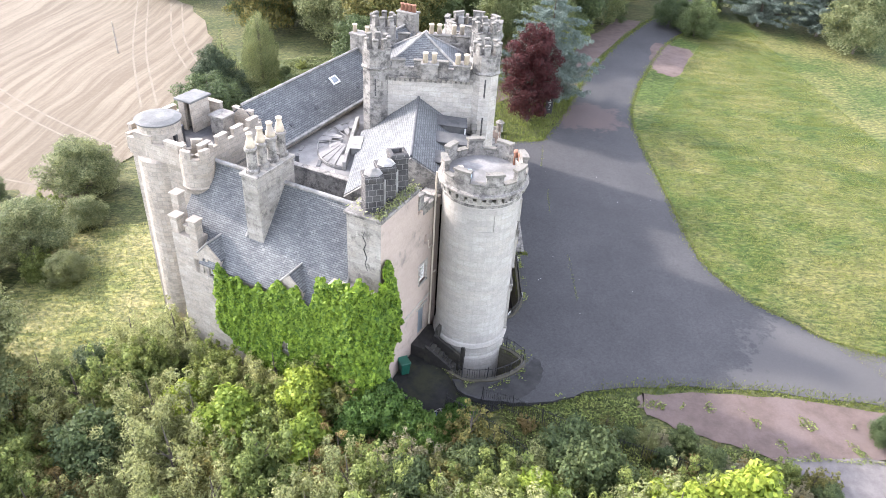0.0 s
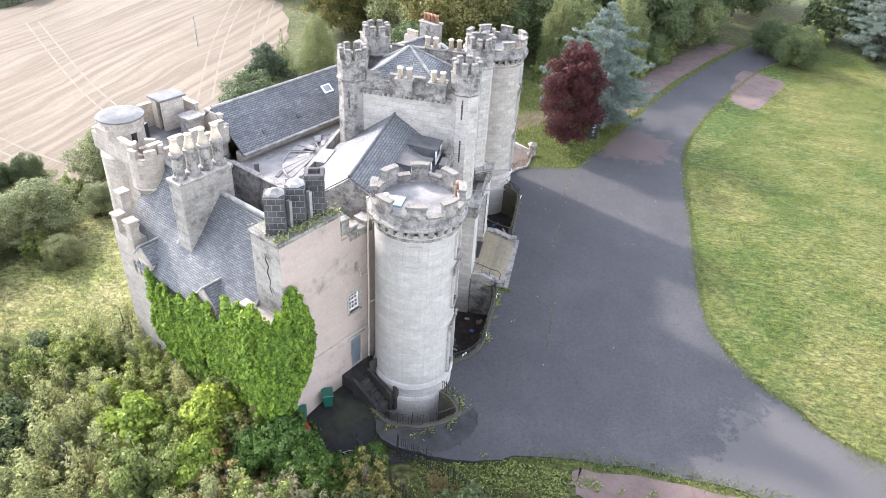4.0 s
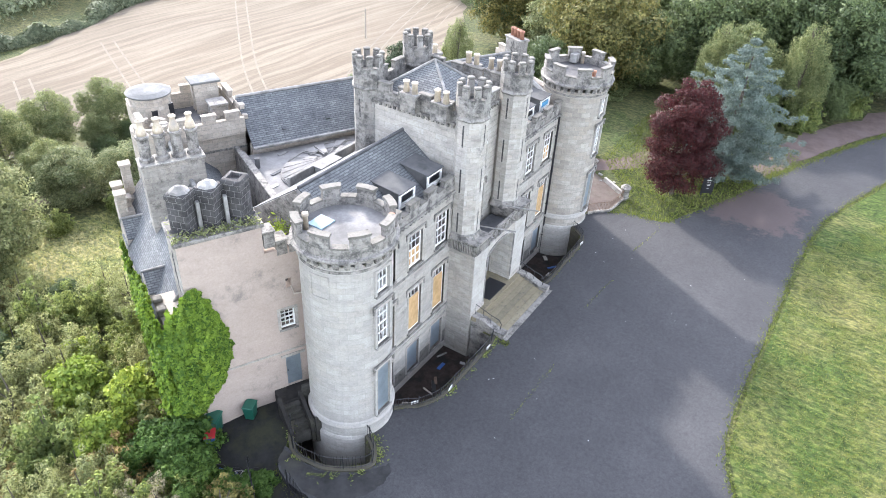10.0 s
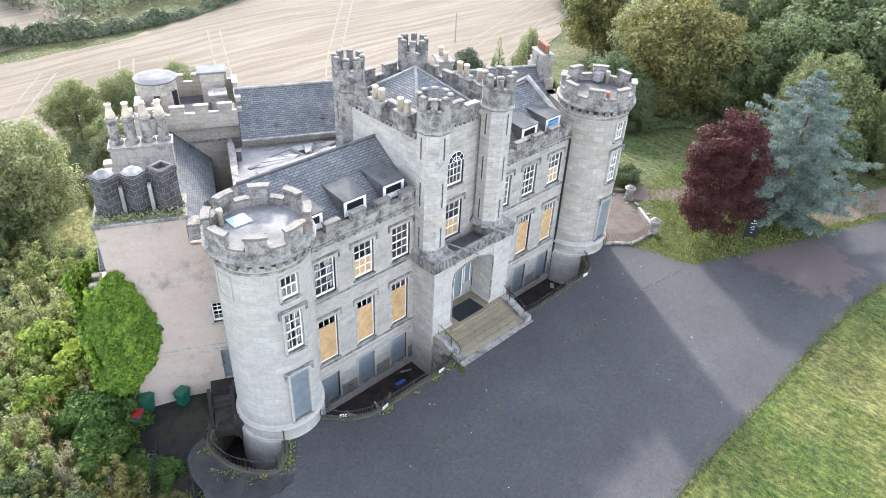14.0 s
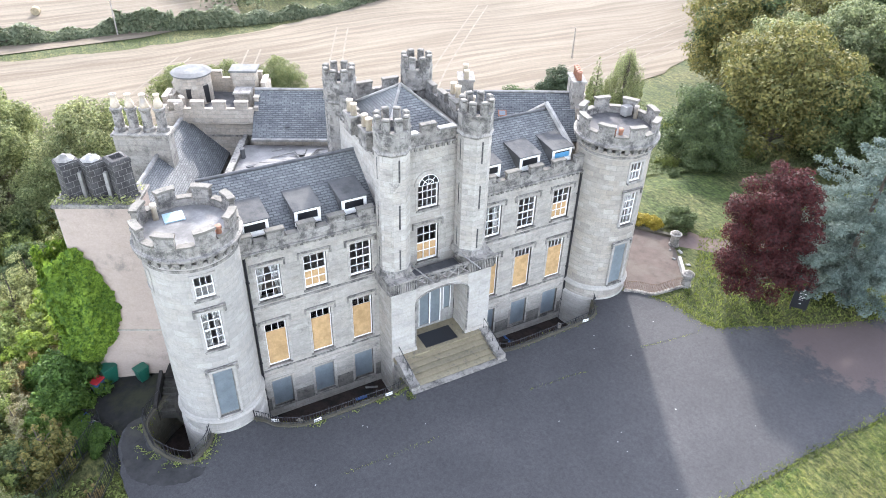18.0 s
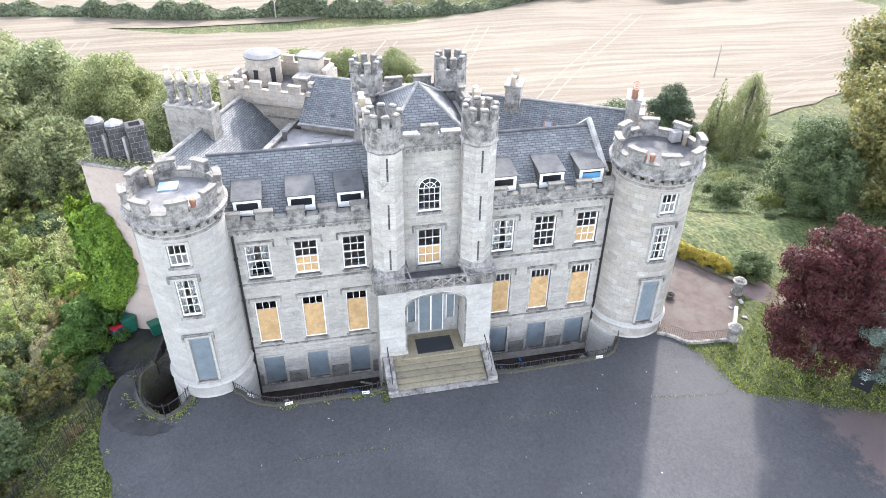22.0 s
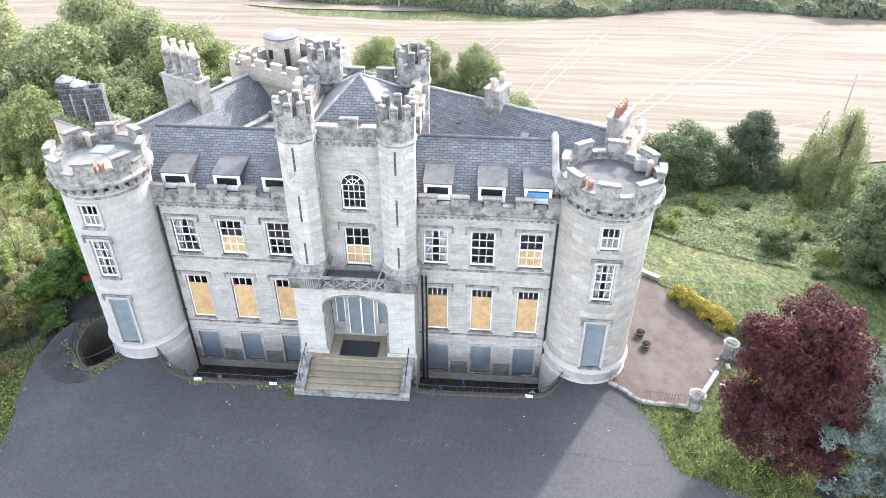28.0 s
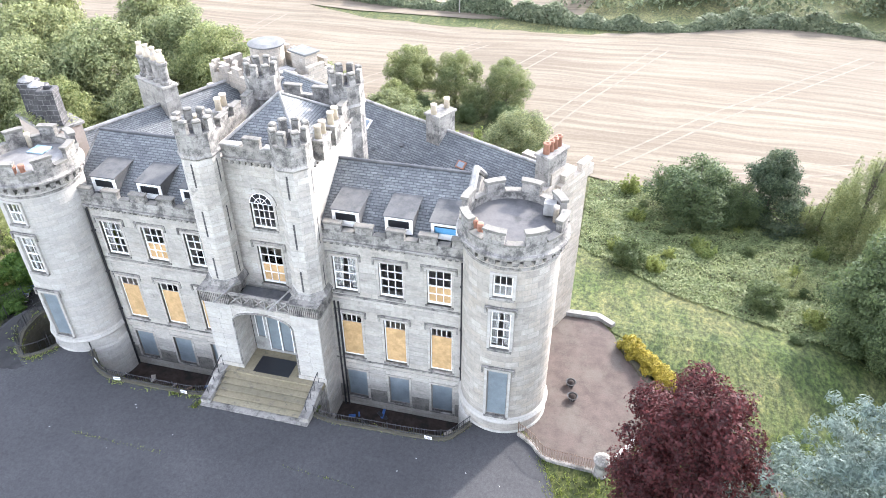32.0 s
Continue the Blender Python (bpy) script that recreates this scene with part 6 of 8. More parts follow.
curve_sheet("bare_patch", rough_edge([(28.6, 54), (31, 53), (33.2, 50.5), (31, 45.5), (28.2, 40), (26.0, 41), (25.8, 44), (27, 50), (28.6, 54)], 0.25, 11)[:-1], EARTH, "worn bare patch in the lawn", "earth", 0.05)
curve_sheet("earth_bed", rough_edge([(11.0, -18.5), (17, -18.2), (24, -18.8), (31, -19.8), (30, -23.5), (24, -22.8), (19.5, -23.8), (15.5, -22.3), (12.0, -21.0), (10.6, -19.6), (11.0, -18.5)], 0.2, 12)[:-1], EARTH, "weedy bed of reddish chippings", "earth", 0.055, step=2)
curve_sheet("rubble_path", rough_edge([(18.2, -23.2), (22, -22.8), (24.5, -23.5), (27, -29), (24, -30), (20, -27), (18.2, -23.2)], 0.15, 13)[:-1], PATH_GREY, "pale trodden rubble path", "path", 0.075, step=2)
curve_sheet("yard", [(2.4, -19.9), (2.0, -19.0), (1.3, -18.15), (-0.2, -18.15), (-0.9, -18.0), (-1.5, -16.9), (-2.3, -15.7), tuple(rp(-0.02, 5.8, 0))[:2], tuple(rp(-0.02, -0.3, 0))[:2], (-5.4, -21.2), (-2.0, -21.4), (0.6, -20.6)], SHADED_MOSS, "mossy yard by the side door, deep shade painted into its colour", "yard", 0.04, step=1)
DARK_TAR = plain_material("dark_tarmac", (0.032, 0.032, 0.032), 0.9, vary=0.45, scale=0.9, bumpy=0.6, second=(0.05, 0.049, 0.042))
curve_sheet("damp_margin", rough_edge([(-0.75, -18.2), (0.2, -18.25), (1.2, -18.25), (2.2, -18.0), (3.4, -17.3), (4.0, -16.3), (4.5, -15.7), (4.9, -16.4), (4.8, -17.6), (4.1, -18.7), (3.2, -19.4), (1.6, -19.55), (-0.3, -19.1), (-0.75, -18.2)], 0.07, 29)[:-1], DARK_TAR, "darker strip of tarmac round the tower's well", "tarmac", 0.036)
curve_sheet("dry_meadow", rough_edge([(-17, -13), (-21, -9), (-24, -3), (-25, 2), (-33, 2), (-36, -8), (-34, -17), (-28, -20), (-21, -18), (-17, -13)], 0.4, 14)[:-1], MEADOW, "sunlit bank of long dry grass", "grass", 0.04, step=2)
curve_sheet("north_meadow", rough_edge([(-8.4, 19.2), (-6, 21.6), (-2.2, 24.6), (1, 27.5), (0, 33), (-4, 38), (-8, 36.5), (-10.8, 31.5), (-14, 24.5), (-19.5, 18), (-19, 15), (-9.5, 15.2), (-8.4, 19.2)], 0.3, 15)[:-1], BANK, "light green grass bank beyond the gravel", "grass", 0.05, step=2)
outward = lambda pts: [(30 + (x - 30) * 1.09, y * 1.06) if x < -60 else (x, y) for x, y in pts]
field = curve_sheet("stubble_field", rough_edge(outward([(-38, -110), (-42, -60), (-46, -30), (-41, -8), (-37, 2), (-36, 12), (-33.5, 21), (-33, 35), (-36, 50), (-42, 66), (-52, 80), (-66, 92), (-78, 84), (-82, 60), (-82, 42), (-78, 26), (-73, 12), (-72, 2), (-72, -10), (-74, -26), (-84, -50), (-100, -100), (-38, -110)]), 0.5, 16)[:-1], FIELD, "pale harvested stubble field with tractor lines", "field", 0.10, step=6)
far = curve_sheet("far_field", outward([(-82, -60), (-76, -26), (-76, -6), (-80, 10), (-120, 16), (-200, -10), (-200, -120), (-110, -110)]), FIELD, "second pale field beyond the hedge", "field", 0.12, step=12)

# tractor lines
TRACK = plain_material("flattened_straw", (0.163, 0.139, 0.107), 0.95, vary=0.2, scale=0.6)
for a, b in (((-38, 18), (-80, 52)), ((-38, 8), (-78, 24)), ((-38, 30), (-60, 88)), ((-44, -20), (-74, -2)), ((-40, -4), (-73, 8)), ((-37, 44), (-50, 76)), ((-46, -40), (-82, -38))):
    A, B = Vector(a), Vector(b)
    side = (B - A).normalized().orthogonal() * 0.9
    for s in (-1, 1):
        bm = bmesh.new()
        pts = smooth_line([tuple(A + side * s), tuple(A.lerp(B, 0.35) + side * (s + 1.2)), tuple(A.lerp(B, 0.7) + side * (s + 0.7)), tuple(B + side * s)], 5)
        for p, q in zip(pts, pts[1:]):
            d = (Vector(q) - Vector(p)).normalized().orthogonal() * 0.13
            bm.faces.new([bm.verts.new((*(Vector(o) + d * k), ground_height(*o) + 0.135)) for o, k in ((p, -1), (q, -1), (q, 1), (p, 1))])
        bmesh.ops.remove_doubles(bm, verts=bm.verts, dist=0.001)
        solid("tractor_line", bm, TRACK, "pale flattened wheel track across the stubble", "wheel track", "structure")


# ---- light wells and railings ----
def wall_along(bm, pts, half, z0, z1):
    pts = [Vector(p) for p in pts]
    rows = []
    for i, p in enumerate(pts):
        d = (pts[min(i + 1, len(pts) - 1)] - pts[max(i - 1, 0)]).normalized()
        n = Vector((-d.y, d.x)) * half
        rows.append([bm.verts.new((*(p - n), z0)), bm.verts.new((*(p + n), z0)), bm.verts.new((*(p + n), z1)), bm.verts.new((*(p - n), z1))])
    for a, b in zip(rows, rows[1:]):
        for i in range(4):
            bm.faces.new((a[i], a[(i + 1) % 4], b[(i + 1) % 4], b[i]))
    bm.faces.new(rows[0][::-1]), bm.faces.new(rows[-1])


def along(pts, step):
    """Evenly spaced places on a line, with the way it runs."""
    pts = [Vector(p) for p in pts]
    out, left = [], 0.0
    for a, b in zip(pts, pts[1:]):
        L = (b - a).length
        s = left
        while s < L:
            out.append((a + (b - a) * (s / L), (b - a).normalized()))
            s += step
        left = s - L
    return out


def railing(name, pts, z, high, step, label, post_every=10, seed=1, gaps=0.0, mat=None, kerb=None):
    rng = random.Random(seed)
    r = thing(name, label, "railing", at=(*pts[0], z))
    inv = r.matrix_world.inverted()
    mat = mat or IRON
    rail = smooth_line(pts, 4)
    for zz in ((z + 0.1, z + high * 0.88)):
        bm = bmesh.new()
        tube(bm, [(x, y, zz) for x, y in rail], 0.022, 4)
        part("rail", bm, mat, r, "", inv)

    def picket_mesh(rad, hh):
        bm = bmesh.new()
        lathe(bm, [(rad, -0.1), (rad, hh * 0.93), (0.002, hh)], 5)
        return finish("picket", bm, mat)
    pm, qm = picket_mesh(0.014, high), picket_mesh(0.032, high * 1.12)
    for i, (p, d) in enumerate(along(rail, step)):
        if gaps and rng.random() < gaps:
            continue
        post = i % post_every == 0
        part("post" if post else "picket", qm if post else pm, None, r, "", inv @ pose(p.x, p.y, z, rng.uniform(-3, 3), rng.uniform(-3, 3), 0))
    return r


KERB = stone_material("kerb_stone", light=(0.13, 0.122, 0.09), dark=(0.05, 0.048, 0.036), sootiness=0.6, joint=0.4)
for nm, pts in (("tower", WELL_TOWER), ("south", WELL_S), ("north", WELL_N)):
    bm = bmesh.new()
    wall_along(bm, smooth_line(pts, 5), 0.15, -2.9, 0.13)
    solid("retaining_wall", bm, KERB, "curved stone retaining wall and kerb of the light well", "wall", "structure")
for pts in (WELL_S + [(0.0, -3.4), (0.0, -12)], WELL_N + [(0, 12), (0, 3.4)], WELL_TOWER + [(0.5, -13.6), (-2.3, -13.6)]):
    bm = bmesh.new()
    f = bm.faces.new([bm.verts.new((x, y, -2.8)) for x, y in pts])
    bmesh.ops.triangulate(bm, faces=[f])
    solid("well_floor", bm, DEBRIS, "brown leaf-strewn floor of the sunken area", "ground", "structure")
railing("area_railing", WELL_S, 0.12, 0.62, 0.15, "low rusty iron railing along the sunken area", seed=2, gaps=0.08)
railing("area_railing", WELL_N, 0.12, 0.62, 0.15, "low rusty iron railing along the sunken area, partly fallen", seed=3, gaps=0.2)
railing("area_railing", WELL_TOWER[1:], 0.12, 0.95, 0.16, "bent iron railing round the tower's light well", seed=4, gaps=0.2)
N_FENCE = [(2.35, 14.95), (2.9, 15.8), (3.6, 16.5), (3.78, 17.8), (3.85, 19.1)]
bm = bmesh.new()
wall_along(bm, smooth_line(N_FENCE, 5), 0.11, -0.2, 0.2)
solid("fence_kerb", bm, STONE_DARK, "pale stone kerb under the terrace railing", "kerb", "structure")
RUST = plain_material("rusty_iron", (0.16, 0.115, 0.085), 0.8, 0.2, vary=0.35, scale=6)
railing("terrace_railing", N_FENCE, 0.2, 0.85, 0.13, "rusty spiked railing on a pale kerb beside the terrace", post_every=99, seed=5, mat=RUST)
railing("hedge_fence", [(-1.3, -20.3), (0.3, -21.4), (1.8, -22.5), (3.3, -24.1), (4.6, -25.7)], -0.45, 1.5, 0.15, "tall black spiked steel fence running past the hedge", post_every=14, seed=8)
railing("yard_fence", [(0.9, -19.7), (2.6, -20.2), (4.5, -21.2), (8.8, -23.2), (13.0, -24.7)], -0.25, 1.35, 0.13, "black spiked steel fence between yard and thicket", post_every=15, seed=6)
for s in (-1, 1):
    bm = bmesh.new()
    y = s * 3.07
    tube(bm, [(2.1, y, 0.8), (2.1, y, 1.7), (3.3, y, 1.35), (3.9, y, 1.25), (4.1, y, 1.0), (4.05, y, 0.5)], 0.025, 6)
    for x, zz in ((2.7, 1.5), (3.3, 1.35)):
        tube(bm, [(x, y, 0.5), (x, y, zz)], 0.018, 6)
    solid("hand_rail", bm, IRON, "bent black iron hand rail beside the entrance steps", "railing")
for x, y, a in ((4.15, -9.2, 95), (4.15, -4.7, 90), (3.95, 10.2, 85), (3.1, -11.4, 60)):
    bm = bmesh.new()
    box(bm, -0.22, -0.012, 0.005, 0.22, 0.012, 0.22, turned(x, y, 0.12, a))
    nb = solid("notice_board", bm, WHITE, "small white warning notice tied to the railing", "sign", group="notices on the railings")
    bm = bmesh.new()
    for k in (0.07, 0.13):
        box(bm, -0.2, -0.018, k, 0.2, -0.013, k + 0.025, turned(x, y, 0.12, a))
        box(bm, -0.2, 0.013, k, 0.2, 0.018, k + 0.025, turned(x, y, 0.12, a))
    part("notice_text", bm, BLACK_BOARD, nb)


def gate_post(x, y, h):
    g = thing("gate_post", "round weathered stone gate post with a domed cap", "gate post", "gate posts", at=(x, y, 0))
    bm = bmesh.new()
    lathe(bm, [(0.42, -0.3), (0.42, 0.12), (0.34, 0.16), (0.34, h)], 20)
    part("shaft", bm, STONE_DARK, g)
    bm = bmesh.new()
    lathe(bm, [(0.34, h), (0.46, h + 0.06), (0.48, h + 0.16), (0.36, h + 0.22), (0.30, h + 0.32), (0.14, h + 0.4), (0.02, h + 0.42)], 20)
    part("cap", bm, STONE_DARK, g)


gate_post(3.85, 19.55, 0.95)
gate_post(-0.6, 22.55, 0.95)
bm = bmesh.new()
wall_along(bm, [(3.5, 19.85), (2.4, 20.6), (1.2, 21.4)], 0.12, -0.2, 0.42)
solid("broken_wall", bm, COPING, "low pale garden wall, partly fallen", "wall")
for i, (x, y, r) in enumerate(((0.4, 22.3, 0.22), (0.9, 21.2, 0.16), (2.0, 21.6, 0.2), (-0.2, 21.8, 0.14))):
    bm = bmesh.new()
    box(bm, -r, -r * 0.6, 0, r, r * 0.6, r * 0.6, pose(x, y, 0.0, 5, 8, 40 * i), bevel=0.04)
    solid("fallen_stone", bm, COPING, "fallen pale coping stone lying in the grass", "stone", group="fallen stones")
bm = bmesh.new()
wall_along(bm, [(-8.6, 15.5), (-8.7, 18.6), (-8.0, 19.6)], 0.2, -0.9, 0.3)
solid("terrace_wall", bm, COPING, "low pale wall at the terrace's edge", "wall")
bm = bmesh.new()
wall_along(bm, smooth_line([(-6.6, 20.1), (-4.0, 21.5), (-1.6, 23.3)], 4), 0.18, -0.5, 0.22)
solid("terrace_edging", bm, KERB, "rough stone edging along the gravel", "wall")
for x, y in ((-2.1, 17.4), (-1.0, 17.6)):
    c = thing("broken_planter", "small dark broken planter lying on the gravel", "planter", "planters", at=(x, y, 0.012))
    bm = bmesh.new()
    lathe(bm, [(0.2, 0), (0.3, 0.25), (0.33, 0.3), (0.27, 0.3), (0.18, 0.06)], 14)
    part("pot", bm, SOOTY, c)
    bm = bmesh.new()
    lathe(bm, [(0.26, 0.2), (0.12, 0.36), (0.02, 0.4)], 10)
    part("soil", bm, DEBRIS, c)
# sign board
sg = thing("sign_board", "tall black visitor sign with white lettering on the verge", "sign", at=(9.6, 24.7, 0), turn=-52 + 90)
bm = bmesh.new()
box(bm, -0.55, -0.06, 0.25, 0.55, 0.06, 2.15, bevel=0.01)
part("board", bm, BLACK_BOARD, sg)
for s in (-0.45, 0.45):
    bm = bmesh.new()
    box(bm, s - 0.04, -0.04, -0.3, s + 0.04, 0.04, 0.249)
    part("leg", bm, IRON, sg)
bm = bmesh.new()
lathe(bm, [(0.10, 0), (0.10, 0.01), (0.06, 0.012), (0.06, 0.0)], 16)
part("emblem", bm, WHITE, sg, "white ring emblem", pose(0, -0.062, 1.85, 90, 0, 0))
for k, (w, z) in enumerate(((0.22, 1.55), (0.16, 1.30), (0.18, 1.16), (0.14, 1.02), (0.08, 0.7))):
    bm = bmesh.new()
    box(bm, -w, -0.067, z, w, -0.062, z + (0.06 if k == 0 else 0.03))
    part("lettering", bm, WHITE, sg)


# ---- yard by the side door ----
stair = thing("side_stair", "dark stone landing and steps up to the side door", "stairs")
bm = bmesh.new()
rbox(bm, -1.1, 3.75, -0.8, -0.004, 6.2, 0.88)
part("landing", bm, SHADED_DAMP, stair)
for i in range(6):
    bm = bmesh.new()
    rbox(bm, -1.1 - 0.29 * (i + 1), 3.76, -0.9, -1.098 - 0.29 * i, 4.78, 0.88 - 0.19 * (i + 1), bevel=0.02)
    part("step", bm, WORN_STEP, stair)
for v, drop in ((3.55, 1.0), (4.78, 0.9)):
    bm = bmesh.new()
    prism(bm, [(-3.0, -0.9), (-1.1, -0.9), (-1.1, 1.35), (-3.0, 1.35 - drop)], v, v + 0.2, REAR @ Matrix(((1, 0, 0, 0), (0, 0, 1, 0), (0, 1, 0, 0), (0, 0, 0, 1))))
    part("side_wall", bm, SHADED_DAMP, stair)
bm = bmesh.new()
rbox(bm, -1.3, 4.985, -2.8, -1.102, 6.6, 1.75)
part("parapet", bm, WORN_STEP, stair)
bm = bmesh.new()
rbox(bm, -3.2, 4.985, -0.9, -3.0, 6.2, 0.95)
part("parapet", bm, SHADED_DAMP, stair)


def wheelie_bin(x, y, turn, mat, label, s=1.0):
    b = thing("wheelie_bin", label, "bin", "bins in the yard", at=(x, y, ground_height(x, y) + 0.03), turn=turn)
    bm = bmesh.new()
    lo, hi = (-0.24, -0.26, 0.24, 0.26), (-0.30, -0.36, 0.30, 0.36)
    a = [bm.verts.new((p[0] * s, p[1] * s, 0.08 * s)) for p in ((lo[0], lo[1]), (lo[2], lo[1]), (lo[2], lo[3]), (lo[0], lo[3]))]
    c = [bm.verts.new((p[0] * s, p[1] * s, 0.98 * s)) for p in ((hi[0], hi[1]), (hi[2], hi[1]), (hi[2], hi[3]), (hi[0], hi[3]))]
    for i in range(4):
        bm.faces.new((a[i], a[(i + 1) % 4], c[(i + 1) % 4], c[i]))
    bm.faces.new(a[::-1])
    bm.faces.new(c)
    part("body", bm, mat, b)
    bm = bmesh.new()
    box(bm, -0.33 * s, -0.40 * s, 0.985 * s, 0.33 * s, 0.40 * s, 1.06 * s, bevel=0.03)
    part("lid", bm, mat, b)
    for k in (-0.22, 0.22):
        bm = bmesh.new()
        lathe(bm, [(0.1 * s, -0.03), (0.1 * s, 0.03)], 12)
        part("wheel", bm, IRON, b, "", pose(k * s, 0.28 * s, 0.1 * s, 0, 90, 0))


wheelie_bin(-3.95, -17.55, 25, GREEN_PLASTIC, "dark green wheelie bin with an open top beside the steps")
wheelie_bin(-4.95, -19.35, 25, GREEN_PLASTIC, "large green wheeled rubbish container by the creeper", 1.25)
wheelie_bin(-4.45, -20.05, 45, BLUE_PAINT, "blue wheelie bin with a red lid", 0.95)
for o in bpy.data.objects:
    if o.name.startswith("lid") and o.parent and o.parent.get("label", "").startswith("blue"):
        o.data.materials[0] = RED_PAINT


def bicycle(x, y, turn, mat):
    b = thing("bicycle", "old bicycle lying on its side in the yard", "bicycle", "bicycles in the yard", at=(x, y, ground_height(x, y) + 0.12), turn=turn)
    tilt = pose(0, 0, 0.12, 72, 0, 0)
    for k in (-0.52, 0.52):
        bm = bmesh.new()
        pts = [(k + 0.33 * math.cos(radians(a)), 0, 0.33 + 0.33 * math.sin(radians(a))) for a in range(0, 361, 24)]
        tube(bm, pts, 0.022, 5)
        part("wheel", bm, IRON, b, "", tilt)
    bm = bmesh.new()
    for p, q in (((-0.52, 0, 0.33), (-0.1, 0, 0.3)), ((-0.1, 0, 0.3), (0.35, 0, 0.8)), ((-0.1, 0, 0.3), (-0.22, 0, 0.85)), ((-0.22, 0, 0.78), (0.36, 0, 0.8)), ((0.33, 0, 0.95), (0.52, 0, 0.33)), ((-0.52, 0, 0.33), (-0.2, 0, 0.75))):
        tube(bm, [p, q], 0.02, 5)
    tube(bm, [(0.33, -0.25, 1.0), (0.33, 0, 0.95), (0.33, 0.25, 1.0)], 0.015, 5)
    part("bicycle_frame", bm, mat, b, "", tilt)
    bm = bmesh.new()
    box(bm, -0.36, -0.07, 0.85, -0.1, 0.07, 0.91, bevel=0.02)
    part("saddle", bm, BLACK_BOARD, b, "", tilt)


bicycle(-2.4, -20.5, 20, BLUE_PAINT)
bicycle(-1.7, -20.1, 35, COPING)
rng = random.Random(21)
# loose rubbish in the wells and on the drive
for i in range(26):
    s = -1 if i < 14 else 1
    y = s * rng.uniform(4.2, 11.0)
    bm = bmesh.new()
    l, w = rng.uniform(0.15, 0.5), rng.uniform(0.05, 0.16)
    box(bm, -l, -w, 0, l, w, rng.uniform(0.02, 0.1), pose(rng.uniform(0.4, 3.3), y, -2.8, rng.uniform(-8, 8), rng.uniform(-8, 8), rng.uniform(0, 180)), bevel=0.008)
    solid("rubbish", bm, rng.choice((WOOD_GREY, COPING, BLACK_BOARD, RUST, BLUE_PAINT)), "scrap of wood or metal lying in the sunken area", "rubbish", group="rubbish in the sunken area")
bm = bmesh.new()
for i in range(18):
    x, y = rng.uniform(4.5, 18), rng.uniform(-17, 16)
    l, w = rng.uniform(0.02, 0.05), rng.uniform(0.012, 0.025)
    box(bm, -l, -w, 0, l, w, 0.012, pose(x, y, 0.034, 0, 0, rng.uniform(0, 180)))
solid("litter", bm, LITTER, "scattered pale scraps of litter on the tarmac", "litter", "stuff")


# ---- plants ----
def leaf_mesh(name, c, nrm, size, mat, rng, slim=0.55):
    """A mesh of small leaf cards at the centres c, facing nrm."""
    n = len(c)
    nrm = nrm / np.linalg.norm(nrm, axis=1)[:, None]
    a = np.cross(nrm, rng.normal(size=(n, 3)))
    a /= np.linalg.norm(a, axis=1)[:, None]
    b = np.cross(nrm, a)
    s = size * (0.55 + 0.9 * rng.random(n))[:, None]
    quad = np.stack([c - a * s, c - b * s * slim, c + a * s, c + b * s * slim], 1).reshape(-1, 3)
    me = bpy.data.meshes.new(name)
    me.from_pydata(quad.tolist(), [], np.arange(n * 4).reshape(-1, 4).tolist())
    me.materials.append(mat)
    return me


def crown_mesh(name, blobs, leaves, size, mat, seed, droop=0.0, slim=0.55, ground=True):
    """Many small leaf clumps spread over and through a set of blobs (x, y, z, rx, rz)."""
    rng = np.random.default_rng(seed)
    vol = np.array([b[3] ** 1.6 * b[4] for b in blobs])
    bl = np.array(blobs)[rng.choice(len(blobs), leaves, p=vol / vol.sum())]
    d = rng.normal(size=(leaves, 3))
    d[:, 2] = np.abs(d[:, 2]) * np.where(rng.random(leaves) < 0.72, 1, -1)
    d /= np.linalg.norm(d, axis=1)[:, None]
    rad = 0.62 + 0.42 * rng.random(leaves) ** 0.7
    rad *= 1 + 0.25 * np.sin(d[:, 0] * 7 + bl[:, 0] * 3) * np.sin(d[:, 1] * 6 + bl[:, 1] * 3) + 0.12 * np.sin(d[:, 2] * 9 + bl[:, 2])
    c = bl[:, :3] + d * rad[:, None] * bl[:, [3, 3, 4]]
    c[:, 2] -= droop * rng.random(leaves) ** 2
    if ground:
        c[:, 2] = np.maximum(c[:, 2], 0.03)
    nrm = d + 0.55 * rng.normal(size=(leaves, 3)) + np.array([0, 0, 0.35])
    return leaf_mesh(name, c, nrm, size, mat, rng, slim)


def trunk_mesh(height, r, blobs, seed):
    rng = random.Random(seed)
    bm = bmesh.new()
    tube(bm, [(0, 0, -0.6), (0.05, 0, height * 0.3), (0.1, 0.08, height * 0.6), (0.05, 0.1, height * 0.9)], [r * 1.25, r * 0.9, r * 0.6, r * 0.15], 8)
    for b in blobs[:12]:
        z = height * rng.uniform(0.2, 0.6)
        e = Vector(b[:3])
        z = min(z, e.z * 0.8)
        tube(bm, [(0.05, 0.04, z), (e.x * 0.5, e.y * 0.5, z + (e.z - z) * 0.65), tuple(e)], [r * 0.4, r * 0.25, r * 0.08], 5)
    return finish("trunk", bm, BARK)


